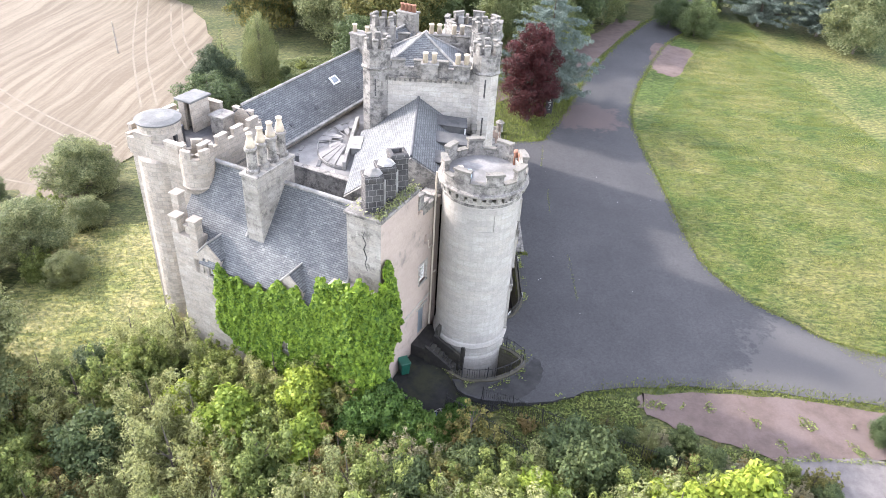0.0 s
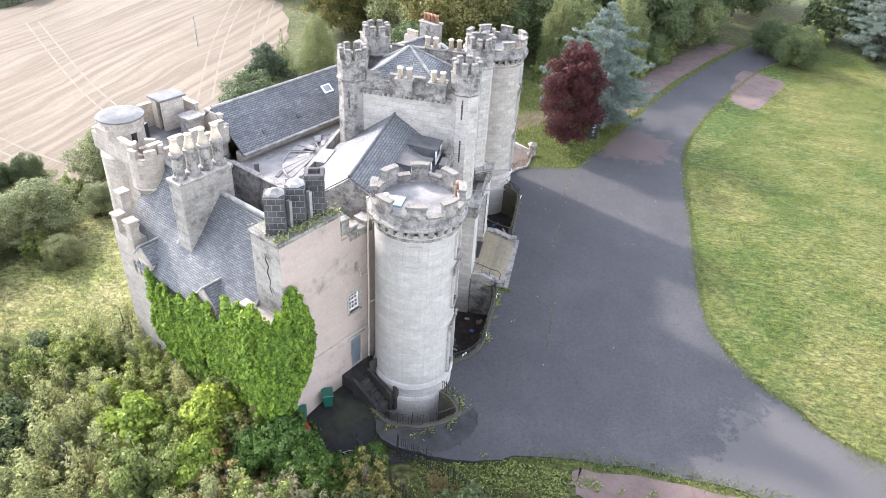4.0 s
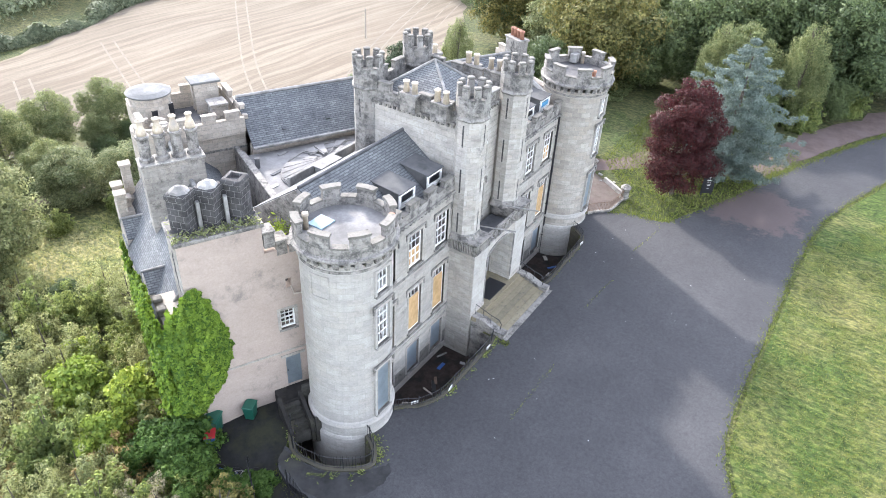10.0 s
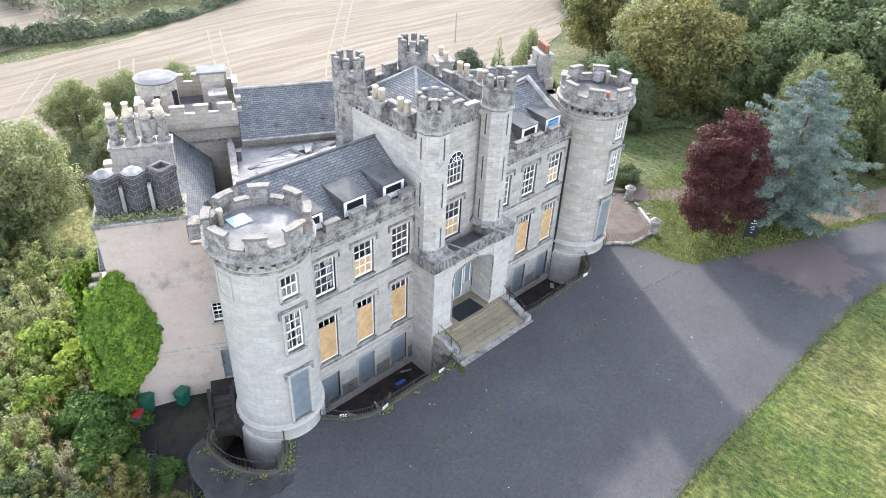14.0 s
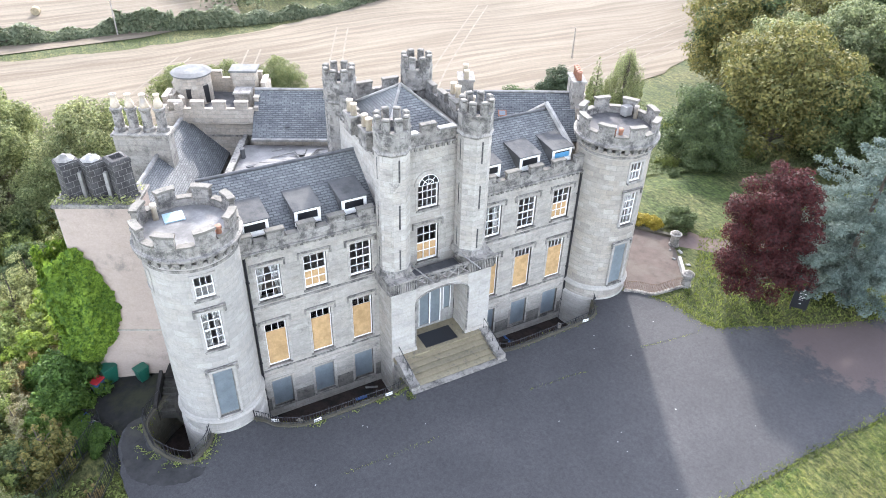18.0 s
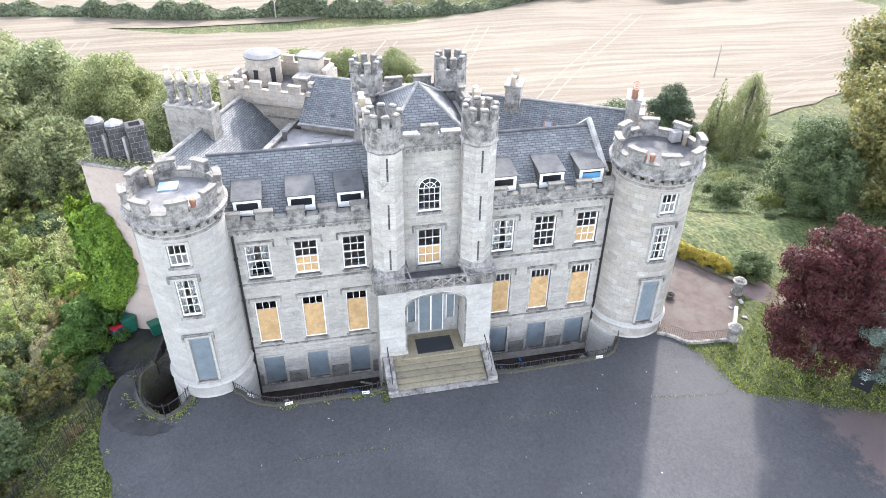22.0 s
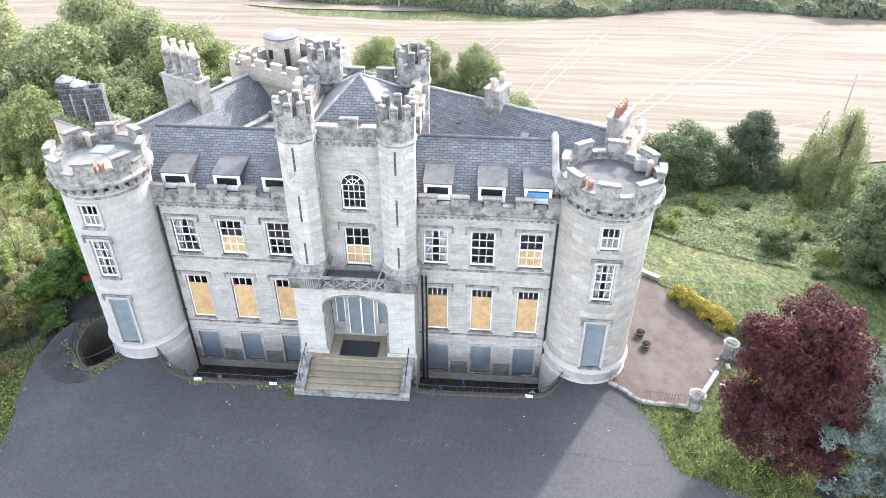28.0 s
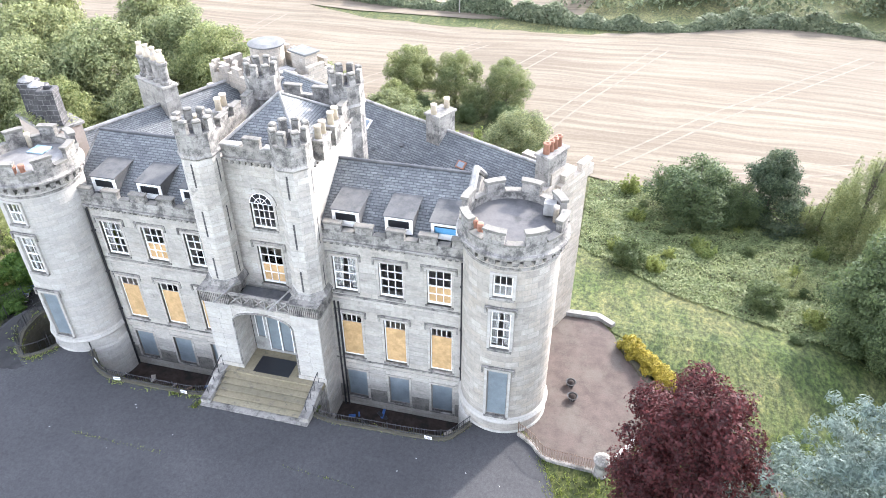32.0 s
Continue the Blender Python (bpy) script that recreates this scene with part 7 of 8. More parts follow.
def tree_proto(name, height, spread, leaves, size, mat, seed, base=0.25, shape="round", droop=0.0, slim=0.55, label="", n=26):
    rng = random.Random(seed)
    blobs = []
    if shape == "cone":
        for i in range(n):
            f = i / (n - 1)
            z = height * (0.12 + 0.84 * f)
            rr = spread * (1 - f) ** 0.85 * 0.74 + 0.1
            k = 6 if f < 0.5 else (4 if f < 0.8 else 2)
            off = rng.uniform(0, 6.28)
            for j in range(k):
                a = off + 6.28 * j / k + rng.uniform(-0.4, 0.4)
                q = rr * rng.uniform(0.75, 1.1)
                blobs.append((q * math.cos(a), q * math.sin(a), z + rng.uniform(-0.25, 0.25), max(0.22, spread * 0.30 * (1.1 - f)), 0.20 + 0.14 * (1 - f)))
    elif shape == "tiers":
        # long level branches in storeys, thinning to pointed tips
        for i in range(15):
            f = i / 14
            z, reach = height * (0.11 + 0.86 * f), spread * (1 - f) ** 0.75 * min(1.0, 0.62 + 1.7 * f) * (0.85 + 0.25 * rng.random()) + 0.3
            k = max(3, round(8 * (1 - f) + 3))
            off = rng.uniform(0, 6.28)
            for j in range(k):
                a, L = off + 6.28 * j / k + rng.uniform(-0.3, 0.3), reach * rng.uniform(0.72, 1.12)
                rise = rng.uniform(-0.02, 0.22)
                for g in (0.3, 0.5, 0.68, 0.84, 0.97):
                    b = a + rng.uniform(-0.12, 0.12)
                    blobs.append((L * g * math.cos(b), L * g * math.sin(b), z + rise * L * g, 0.30 + 0.55 * (1 - f) * (1.15 - g), 0.14 + 0.10 * (1 - g)))
    elif shape == "weep":
        # a narrow head of hanging strands, longer towards the outside
        for i in range(n * 7):
            a, q = 2.4 * i + rng.uniform(-0.5, 0.5), spread * math.sqrt((i + 0.3) / (n * 7))
            head = height * (1.0 - 0.42 * (q / spread) ** 2) * rng.choice((1.0, 0.9, 0.72, 0.5, 0.38)) * rng.uniform(0.88, 1.0)
            long = min(head * 0.85, height * rng.uniform(0.06, 0.15))
            blobs.append((q * math.cos(a), q * math.sin(a), head - long * 0.5, spread * rng.uniform(0.08, 0.16), long * 0.55))
    elif shape == "scrub":
        # several leaning stems of unequal height, each hung with small clumps
        for i in range(n):
            a, q = 2.4 * i + rng.uniform(-0.6, 0.6), spread * math.sqrt((i + 0.4) / n) * 0.95
            tall = height * (1.08 - 0.55 * (q / spread) ** 2) * rng.uniform(0.62, 1.12)
            k = max(2, int(tall / 0.55))
            for j in range(k):
                f = (j + 0.6) / k
                lean = 0.7 + 0.4 * f
                r = spread * 0.24 * (1.15 - 0.75 * f) * rng.uniform(0.8, 1.25)
                blobs.append((q * lean * math.cos(a) + rng.uniform(-0.15, 0.15), q * lean * math.sin(a) + rng.uniform(-0.15, 0.15), tall * f, r, r * 0.95))
    else:
        n = n * 2 if height > 4.5 else n
        for i in range(n):
            f = (i + rng.random()) / n
            z = height * (base + (1 - base) * (0.08 + 0.84 * f))
            if shape == "round":
                env = math.sin(math.pi * min(1, 0.22 + 0.68 * f))
            elif shape == "dome":
                env = math.sqrt(max(0.05, 1 - f * f))
            else:
                env = (1 - f) ** 0.7 + 0.12
            a = 2.4 * i + rng.uniform(-0.5, 0.5)
            rr = spread * env * rng.uniform(0.5, 0.95)
            q = spread * rng.uniform(0.15, 0.34) * (0.55 + 0.5 * env) * (1.0 if height > 4.5 else 1.2)
            blobs.append((rr * math.cos(a), rr * math.sin(a), z, q, q * 0.78))
        blobs.append((0, 0, height * (base + (1 - base) * 0.5), spread * 0.55, height * (1 - base) * 0.33))
    t = thing(name, label, "tree" if height > 4.5 else "shrub")
    part("trunk", trunk_mesh(height, 0.014 * height + 0.03, blobs, seed), None, t)
    part("crown", crown_mesh("crown", blobs, leaves, size, mat, seed, droop, slim), None, t)
    return t


def plant(proto, x, y, s=1.0, turn=0.0, sz=1.0, label="", group=""):
    t = copy_thing(proto, pose(x, y, ground_height(x, y) - 0.02, 0, 0, turn))
    t.scale = (s, s, s * sz)
    if label:
        t["label"] = label
    if group:
        t["group"] = group
    return t


beech = tree_proto("copper_beech", 11.3, 3.2, 60000, 0.078, LEAF_COPPER, 3, base=0.02, label="dense copper beech with dark purple-red leaves on the lawn", n=34)
beech.matrix_world = pose(7.0, 22.9, 0)
cedar = tree_proto("blue_cedar", 13.4, 7.4, 110000, 0.105, LEAF_BLUE, 5, shape="tiers", droop=0.3, slim=0.28, label="silvery blue cedar with layered drooping branches")
cedar.matrix_world = pose(9.4, 29.0, 0)
for x, y, s in ((48, 66, 1.05), (56, 62, 1.0)):
    plant(cedar, x, y, s, 70 * s)
# far protos are placed by their own first tree
gold = tree_proto("lime_tree", 12.5, 6.2, 36000, 0.15, LEAF_GOLD, 7, base=0.06, label="tall lime tree turning golden in autumn", n=34)
gold.matrix_world = pose(-10.0, 44.0, -1.2)
gold.scale = (1.12, 1.12, 1.12)
dark = tree_proto("sycamore_tree", 11.5, 5.6, 32000, 0.15, LEAF_DARK, 8, base=0.05, label="big dark green sycamore in full leaf", n=30)
dark.matrix_world = pose(-13.0, 37.0, -1.6, 0, 0, 30)
dark.scale = (0.72, 0.72, 0.72)
oak = tree_proto("oak_tree", 11.0, 5.6, 34000, 0.135, LEAF_TREE, 9, base=0.02, label="broad green oak at the wood's edge", n=30)
oak.matrix_world = pose(-33.0, -17.0, -2.4)
oak.scale = (0.85, 0.85, 0.85)
pale = tree_proto("ash_tree", 10.5, 4.6, 28000, 0.12, LEAF_WILLOW, 10, base=0.05, label="light grey-green ash tree", n=28)
pale.matrix_world = pose(-37.5, -25.0, -2.5)
birch = tree_proto("weeping_birch", 9.8, 2.3, 40000, 0.08, LEAF_WILLOW, 11, shape="weep", droop=2.2, slim=0.3, label="slender weeping birch with fine hanging twigs", n=30)
birch.matrix_world = pose(-26.0, 38.3, -3.1)
birch.scale = (1.0, 1.0, 0.98)
pine = tree_proto("young_larch", 8.2, 2.2, 15000, 0.085, LEAF_WILLOW, 12, shape="cone", slim=0.35, label="young feathery larch with thin branches", n=20)
pine.matrix_world = pose(-31.0, 38.5, -3.55)
pine.scale = (0.72, 0.72, 0.84)
yew = tree_proto("yew_tree", 5.6, 3.2, 26000, 0.085, LEAF_DARK, 13, base=0.0, label="dark rounded yew on the grass bank", n=26)
yew.matrix_world = pose(-29.2, 25.8, -3.4)
yew.scale = (1.3, 1.3, 1.0)
LEAF_BLACK = leaf_material("blackish_needles", (0.028, 0.048, 0.030), (0.066, 0.092, 0.056))
conifer = tree_proto("holm_oak", 7.0, 3.5, 30000, 0.09, LEAF_BLACK, 14, base=0.0, shape="pointed", label="dark blue-green evergreen with a pointed crown", n=22)
conifer.matrix_world = pose(-30.2, 32.2, -3.5)
wood = "trees of the surrounding wood"
for x, y, s, tn in ((3, 66, 1.0, 40), (-30, 60, 1.1, 10), (-24, 66, 1.1, 70)):
    plant(gold, x, y, s, tn, group=wood)
for x, y, s, tn in ((-5, 47, 0.8, 0), (0, 51, 1.0, 33), (6, 55, 1.1, 66), (14, 56, 1.1, 50), (20, 66, 1.2, 120), (8, 60, 1.3, 160), (-2, 60, 1.3, 220), (-30, 62, 1.2, 280), (24, 74, 1.2, 330), (-60, 92, 1.1, 30), (44, 74, 1.1, 60), (52, 78, 1.2, 20), (60, 66, 1.1, 10), (-36, 76, 1.2, 90), (30, 82, 1.2, 190), (-10, 70, 1.3, 15), (10, 72, 1.3, 75), (-24, 80, 1.3, 135)):
    plant(dark, x, y, s, tn, group=wood)
for x, y, s, tn in ((-18, 54, 1.1, 90), (-44, -33, 1.15, 210), (-36, -38, 1.2, 270), (-30, -29, 0.85, 330), (-52, -42, 1.1, 60), (2, 78, 1.3, 180), (-16, 62, 1.2, 240), (17, 60, 0.9, 300), (58, 54, 1.0, 45), (-40, -50, 1.2, 15), (-30, -44, 1.1, 75), (-50, -58, 1.2, 100), (-52, 84, 1.2, 130), (-18, 88, 1.3, 20), (36, 92, 1.2, 250)):
    plant(oak, x, y, s, tn, group=wood)
for x, y, s, tn in ((-30, -21, 0.75, 60), (-41, -14, 0.7, 120), (-26, -36, 0.9, 180), (-45, -24, 0.8, 240), (-22, 60, 1.1, 300), (6, 46, 0.95, 90), (-4, 66, 1.2, 150), (-42, -6, 0.55, 200), (22, 62, 0.8, 260)):
    plant(pale, x, y, s, tn, group=wood)
for x, y, s, tn in ((12, 47, 1.2, 100), (4, 44, 1.1, 160)):
    plant(birch, x, y, s, tn)
for x, y, s, tn in ((-28.8, 36.4, 0.55, 10), (-28.0, 35.0, 0.45, 90)):
    plant(pine, x, y, s, tn)
for x, y, s, tn in ((-28.6, 29.6, 0.7, 80), (24.7, -21.4, 0.36, 50), (35.5, 58.5, 1.0, 320), (33, 63, 0.9, 15), (15, 51, 0.9, 60), (-9.5, 35.5, 0.9, 100)):
    plant(yew, x, y, s, tn)
for x, y, s, tn in ((-50.0, -6.6, 0.72, 0), (-50.5, -1.1, 0.66, 90), (-50.0, 5.3, 0.63, 200), (-47.8, 2.2, 0.4, 260)):
    plant(pale, x, y, s, tn, label="bushy light green tree behind the rear range", group="trees behind the rear range")

for x, y, s in ((-44.5, 6.8, 1.25), (-46.5, 5.2, 1.1), (-45.5, 1.5, 1.0), (-46.0, -4.0, 1.1)):
    plant(yew, x, y, s * 0.42, 60 * s, label="low yellow-green bush behind the rear range", group="bushes behind the rear range")
curve_sheet("rough_verge", rough_edge([(-43, -10), (-42.5, 0), (-42.8, 8.5), (-46, 8.6), (-50, 7.6), (-53, 5), (-53.4, -3), (-52, -9.5), (-47, -11), (-43, -10)], 0.3, 23)[:-1], ROUGH, "rough grass under the trees behind the range", "grass", 0.16, step=2)

# far hedges and woods past the field
rng_np = np.random.default_rng(5)
far_blobs = []
def hedge_line(f):
    y = -130 + 260 * f
    return -83 - 9 * math.sin(f * 5.0) - 12 / (1 + math.exp((30 - y) / 4)) - 6 / (1 + math.exp((y + 40) / 4)), y


n = 60000
f = rng_np.random(n)
hx = np.array([hedge_line(v)[0] for v in f])
hy = -130 + 260 * f
ang = rng_np.uniform(0, math.pi, n)
top = 1.7 + 1.0 * np.sin(hy * 0.31) * np.sin(hy * 0.13 + 1) + 0.5 * np.sin(hy * 1.1) + 1.6 * (np.sin(hy * 0.09 + 2) > 0.93)
wide = 1.5 + 0.5 * np.sin(hy * 0.23)
rr = 0.8 + 0.25 * rng_np.random(n)
cs = np.stack([hx + np.cos(ang) * wide * rr, hy, np.sin(ang) * top * rr - 5.0], 1)
ns = np.stack([np.cos(ang), np.zeros(n), np.sin(ang) + 0.3], 1) + 0.5 * rng_np.normal(size=(n, 3))
tagged(new("field_hedge", leaf_mesh("field_hedge", cs, ns, 0.3, LEAF_FAR, rng_np)), "long green hedge along the far edge of the field", "hedge", kind="stuff")
for i in range(170):
    y = rng_np.uniform(30, 150)
    x = rng_np.uniform(-150, -104) + 0.1 * y
    far_blobs.append((x, y, ground_height(x, y) + 3.5, 4.5, 4.0))
for i in range(50):
    x, y = rng_np.uniform(-128, -96), rng_np.uniform(4, 30)
    far_blobs.append((x, y, ground_height(x, y) + 2.0, 3.0, 2.4))
for i in range(90):
    x, y = rng_np.uniform(-260, -150), rng_np.uniform(-160, 60)
    far_blobs.append((x, y, ground_height(x, y) + 3.0, 6.5, 5.0))
far_mesh = crown_mesh("far_wood", far_blobs, 150000, 0.36, LEAF_FAR, 31, ground=False)
tagged(new("far_wood", far_mesh), "distant hedges and woodland beyond the stubble field", "woodland", kind="stuff")

for x, y, s, tn, lab in ((-36.2, 8.8, 0.66, 20, "rounded olive-green bush at the field's edge"), (-36.0, -1.8, 0.62, 140, "spreading olive-green bush on the grass slope"), (-39.5, -6.0, 0.62, 250, "spreading olive-green bush on the grass slope"), (-33.5, 3.0, 0.34, 80, "low dark bramble clump on the grass slope"), (-31.5, -5.2, 0.3, 200, "low dark bramble clump on the grass slope")):
    plant(oak, x, y, s, tn, 0.8, label=lab)

# ---- shrubs ----
shrubs = []
for k, (nm, mat, h, sp, n, sz, slim, lab) in enumerate((
        ("elder_bush", LEAF_GREEN, 3.0, 1.9, 11000, 0.080, 0.55, "overgrown green elder bush in the thicket"),
        ("maple_sapling", LEAF_LIGHT, 3.4, 1.7, 7500, 0.11, 0.6, "bright yellow-green young maple"),
        ("willow_scrub", LEAF_GREY, 3.0, 2.0, 13000, 0.065, 0.35, "feathery grey-green willow scrub"),
        ("hawthorn_bush", LEAF_DARK, 2.7, 1.8, 10000, 0.078, 0.55, "dark tangled hawthorn bush"),
        ("dying_scrub", LEAF_BROWN, 1.9, 1.5, 6000, 0.075, 0.3, "brown seeding willowherb and dry stems"),
        ("buddleia", LEAF_PINK, 2.4, 1.6, 6500, 0.07, 0.3, "pale dried buddleia gone to seed"),
        ("birch_sapling", LEAF_GOLD, 3.0, 1.3, 5000, 0.08, 0.55, "slender birch sapling turning yellow"))):
    p = tree_proto(nm, h, sp, n, sz, mat, 40 + k, base=0.0, shape="dome" if k in (1, 3) else "scrub", label=lab, n=22 if k in (1, 3) else 15, slim=slim)
    shrubs.append(p)
spots = [(-11.0, -22.5), (-9.2, -23.4), (-14.5, -22.0), (-3.0, -26.5), (2.0, -25.5), (0.2, -27.5), (1.3, -24.0)]
for p, (x, y) in zip(shrubs, spots):
    p.matrix_world = pose(x, y, ground_height(x, y) - 0.02)
rng = random.Random(77)
thicket = "thicket shrubs"
placed = list(spots)


def thick(x, y, kind, s, near=1.25):
    if any((x - a) ** 2 + (y - b) ** 2 < near * near for a, b in placed):
        return
    placed.append((x, y))
    plant(shrubs[kind], x, y, s, rng.uniform(0, 360), rng.uniform(0.8, 1.2), group=thicket)


for x, y, kind, s in ((-13.8, -21.6, 1, 1.25), (-18.6, -21.0, 2, 1.5), (-8.4, -22.4, 4, 1.3), (0.2, -23.0, 6, 1.2), (-3.1, -24.6, 5, 1.1), (-21.5, -23.2, 3, 1.4), (-19.6, -14.4, 2, 1.2), (-16.4, -24.6, 2, 1.6), (-11.2, -25.0, 0, 1.4), (-24.0, -19.5, 2, 1.5), (-6.4, -26.4, 2, 1.2), (-15.5, -18.9, 0, 1.15), (-27.5, -22.5, 0, 1.5), (-12.0, -28.5, 4, 1.5)):
    placed.append((x, y))
    plant(shrubs[kind], x, y, s, rng.uniform(0, 360), rng.uniform(0.9, 1.15), group=thicket)
for i in range(1700):
    x, y = rng.uniform(-30, 17), rng.uniform(-37, -18)
    d = -0.4844 * (x + 5.26)                     # the wall's foot runs back to the west
    if x < -5 and y > -20.6 + d * 0.9:
        continue
    if x >= -5 and y > -22.6 - max(0, x) * 0.32:
        continue
    if x > 10 and y > -27:
        continue
    q = noise.noise((x * 0.16, y * 0.16, 3.0)) + rng.uniform(-0.45, 0.45)
    if x > -8 and y > -27:
        kind = rng.choice((4, 0, 2, 6, 0, 5, 3, 4))
    elif q < -0.35:
        kind = rng.choice((3, 2, 0))
    elif q < -0.1:
        kind = rng.choice((0, 0, 2))
    elif q < 0.1:
        kind = rng.choice((2, 2, 0, 4))
    elif q < 0.3:
        kind = rng.choice((1, 0, 6, 2))
    elif q < 0.45:
        kind = rng.choice((4, 2, 6))
    else:
        kind = rng.choice((5, 2, 4))
    thick(x, y, kind, rng.uniform(0.75, 1.5) * (0.62 if y > -24.5 and x > -5 else 1.0), 1.75 if x < -5 else 1.1)
for x, y, kind, s in ((-16.5, -16.3, 0, 0.9), (-18.5, -14.8, 2, 1.0), (-15, -17.6, 2, 0.8), (-20.5, -16.0, 0, 1.0), (-22.5, -14.0, 2, 1.1), (-24.5, -16.5, 3, 1.0), (-9.5, -20.8, 1, 1.1), (-27, -18, 2, 1.2), (-20, -12.0, 5, 0.7)):
    thick(x, y, kind, s, 0.8)
# bracken and brambles on the north bank, shrubs along the wood's edge
for i in range(170):
    x, y = rng.uniform(-33, -2), rng.uniform(16, 44)
    if y < 27 + 0.35 * x + 8 and x > -15 and y < 30:
        continue
    if y < 17.5 + (-15 - x) * 0.2 or (x > -8 and y < 30):
        continue
    if rng.random() < 0.45:
        continue
    if x < -9 - 8 * (y < 27):
        thick(x, y, rng.choice((0, 3, 3, 0)), rng.uniform(0.25, 0.5), 2.6)
for i in range(12):
    f = rng.random()
    x, y = -40 + 8 * rng.random() + 4 * f, -30 + 70 * f
    thick(x, y, rng.choice((0, 2, 3)), rng.uniform(0.5, 0.9), 2.0)
for x, y, kind, s in ((-2.5, 24.8, 3, 0.85), (-18.4, 20.5, 3, 0.85), (-14.2, 29.9, 3, 0.85), (-17.6, 32.4, 2, 0.8), (-10.4, 34.6, 3, 0.9), (-12.2, 33.0, 0, 0.5), (-21.5, 26.5, 0, 0.5), (13.5, 46, 0, 1.2), (17, 54, 0, 1.2), (9.8, 42, 3, 1.3), (3, 41, 0, 1.0), (24, 64, 3, 1.2), (38, 64, 0, 1.3), (31, -21.5, 0, 1.3), (33, -24, 3, 1.4), (29.5, -19.0, 2, 1.0)):
    thick(x, y, kind, s, 0.5)
# weeds and seedlings about the yard fence
for i in range(260):
    x, y = rng.uniform(9.0, 20), rng.uniform(-27.5, -21.2)
    if y > -21.6 - 0.34 * (x - 10.5) or y < -23.6 - 0.36 * (x - 9):
        continue
    thick(x, y, rng.choice((4, 0, 3, 5, 4, 2, 6, 3)), rng.uniform(0.3, 0.55), 0.75)
for i in range(90):
    x, y = rng.uniform(3.0, 24), rng.uniform(-30, -20.3)
    if y > -20.2 - 0.12 * x or (x > 10 and y > -23.4) or (x > 17.5 and y < -22.5):
        continue
    thick(x, y, rng.choice((4, 4, 5, 0, 2, 6)), rng.uniform(0.25, 0.5), 0.7)
LEAF_YELLOW = leaf_material("yellow_shrub_leaves", (0.16, 0.14, 0.02), (0.30, 0.25, 0.04), 0.4)
goldbush = tree_proto("golden_shrub", 1.2, 0.95, 3200, 0.06, LEAF_YELLOW, 61, base=0.0, shape="dome", label="low golden-yellow shrub beside the gravel", n=10)
goldbush.matrix_world = pose(-6.0, 20.7, -0.05)
for x, y in ((-5.4, 21.2), (-4.7, 21.8), (-4.0, 22.3), (-3.3, 22.9)):
    plant(goldbush, x, y, 0.95, 60 * x, group="golden shrubs by the gravel")
laurel = tree_proto("ivy_mound", 2.6, 1.9, 16000, 0.085, LEAF_MOUND, 63, base=0.0, shape="dome", label="dense round mound of green ivy at the wall's foot", n=20)
laurel.matrix_world = pose(-4.9, -21.7, -0.7)
laurel.scale = (1.15, 1.15, 1.2)
plant(laurel, -6.3, -22.3, 0.8, 50)
plant(laurel, -3.3, -22.4, 0.95, 120)
for x, y in ((-0.3, -20.5), (-0.7, -21.3), (-1.2, -22.1), (-1.7, -22.9)):
    plant(laurel, x, y, 0.5, 40 * x, 0.85, label="clipped-looking green hedge along the yard", group="hedge plants by the yard")

# ---- creeper on the south-west corner ----
rng_np = np.random.default_rng(9)


def creeper_top(u):
    """Height of the creeper's ragged top along the wall."""
    t = np.interp(u, (-0.7, 0.4, 1.3, 2.4, 3.1, 3.6, 4.2, 4.6, 5.3, 6.2, 7.0, 8.0, 9.0, 10.4, 11.0), (9.1, 9.2, 8.7, 8.45, 8.2, 6.6, 6.2, 7.0, 6.8, 6.8, 6.0, 5.9, 6.0, 6.5, 4.6))
    return t + 0.25 * math.sin(u * 4.3 + 1) + 0.3 * noise.noise((u * 2.5, 1.0, 0))


def puff(a, z, k):
    """How far the leaves stand off the wall, in clumps of two sizes."""
    return 0.34 + 0.55 * (0.5 + 0.5 * noise.noise((a * 0.8, z * 0.6, k))) + 0.36 * noise.noise((a * 2.4, z * 2.0, k + 3))


cs, ns = [], []
WALL_LEAVES = 42000
while len(cs) < WALL_LEAVES:
    u, z = rng_np.uniform(-0.7, 11.0), rng_np.uniform(-3.2, 9.6)
    low = -3.2 + max(0.0, u - 4.5) * 0.75
    if z > creeper_top(u) or z < low or (5.5 < u < 6.15 and 1.45 < z < 2.65):
        continue
    bul = puff(u, z, 0.0) * (0.65 + 0.5 * math.exp(-((u - 0.6) / 1.6) ** 2))
    cs.append(rp(u, WV - bul * rng_np.uniform(0.6, 1.08), z))
    ns.append((-0.436 - 0.25 * math.exp(-(u / 0.8) ** 2) * -0.9, -0.9, 0.55))
while len(cs) < WALL_LEAVES + 24000:
    v, z = rng_np.uniform(-1.75, 2.4), rng_np.uniform(-1.5, 10.2)
    edge = np.interp(z, (-1.0, 0.5, 1.8, 3.2, 5.0, 6.5, 7.5, 8.6, 9.4, 9.9), (-0.9, -0.5, 0.05, 1.15, 1.8, 1.65, 1.3, 0.95, 0.6, 0.2)) + 0.25 * noise.noise((z * 2.3, 2.0, 0)) + 0.15 * noise.noise((z * 6.1, 5.0, 0))
    top = 9.5 - 0.5 * (v - 0.3) ** 2 + 0.7 * noise.noise((v * 3.4, 7.0, 0))
    if v > edge or z > top:
        continue
    rim = min(1.0, (edge - v) / 1.1)
    bul = puff(v, z, 5.0) * (0.25 + 0.85 * rim)
    cs.append(rp(-bul * rng_np.uniform(0.6, 1.08), v, z))
    ns.append((0.9, -0.436 - 0.5 * (v < -1.0), 0.55))
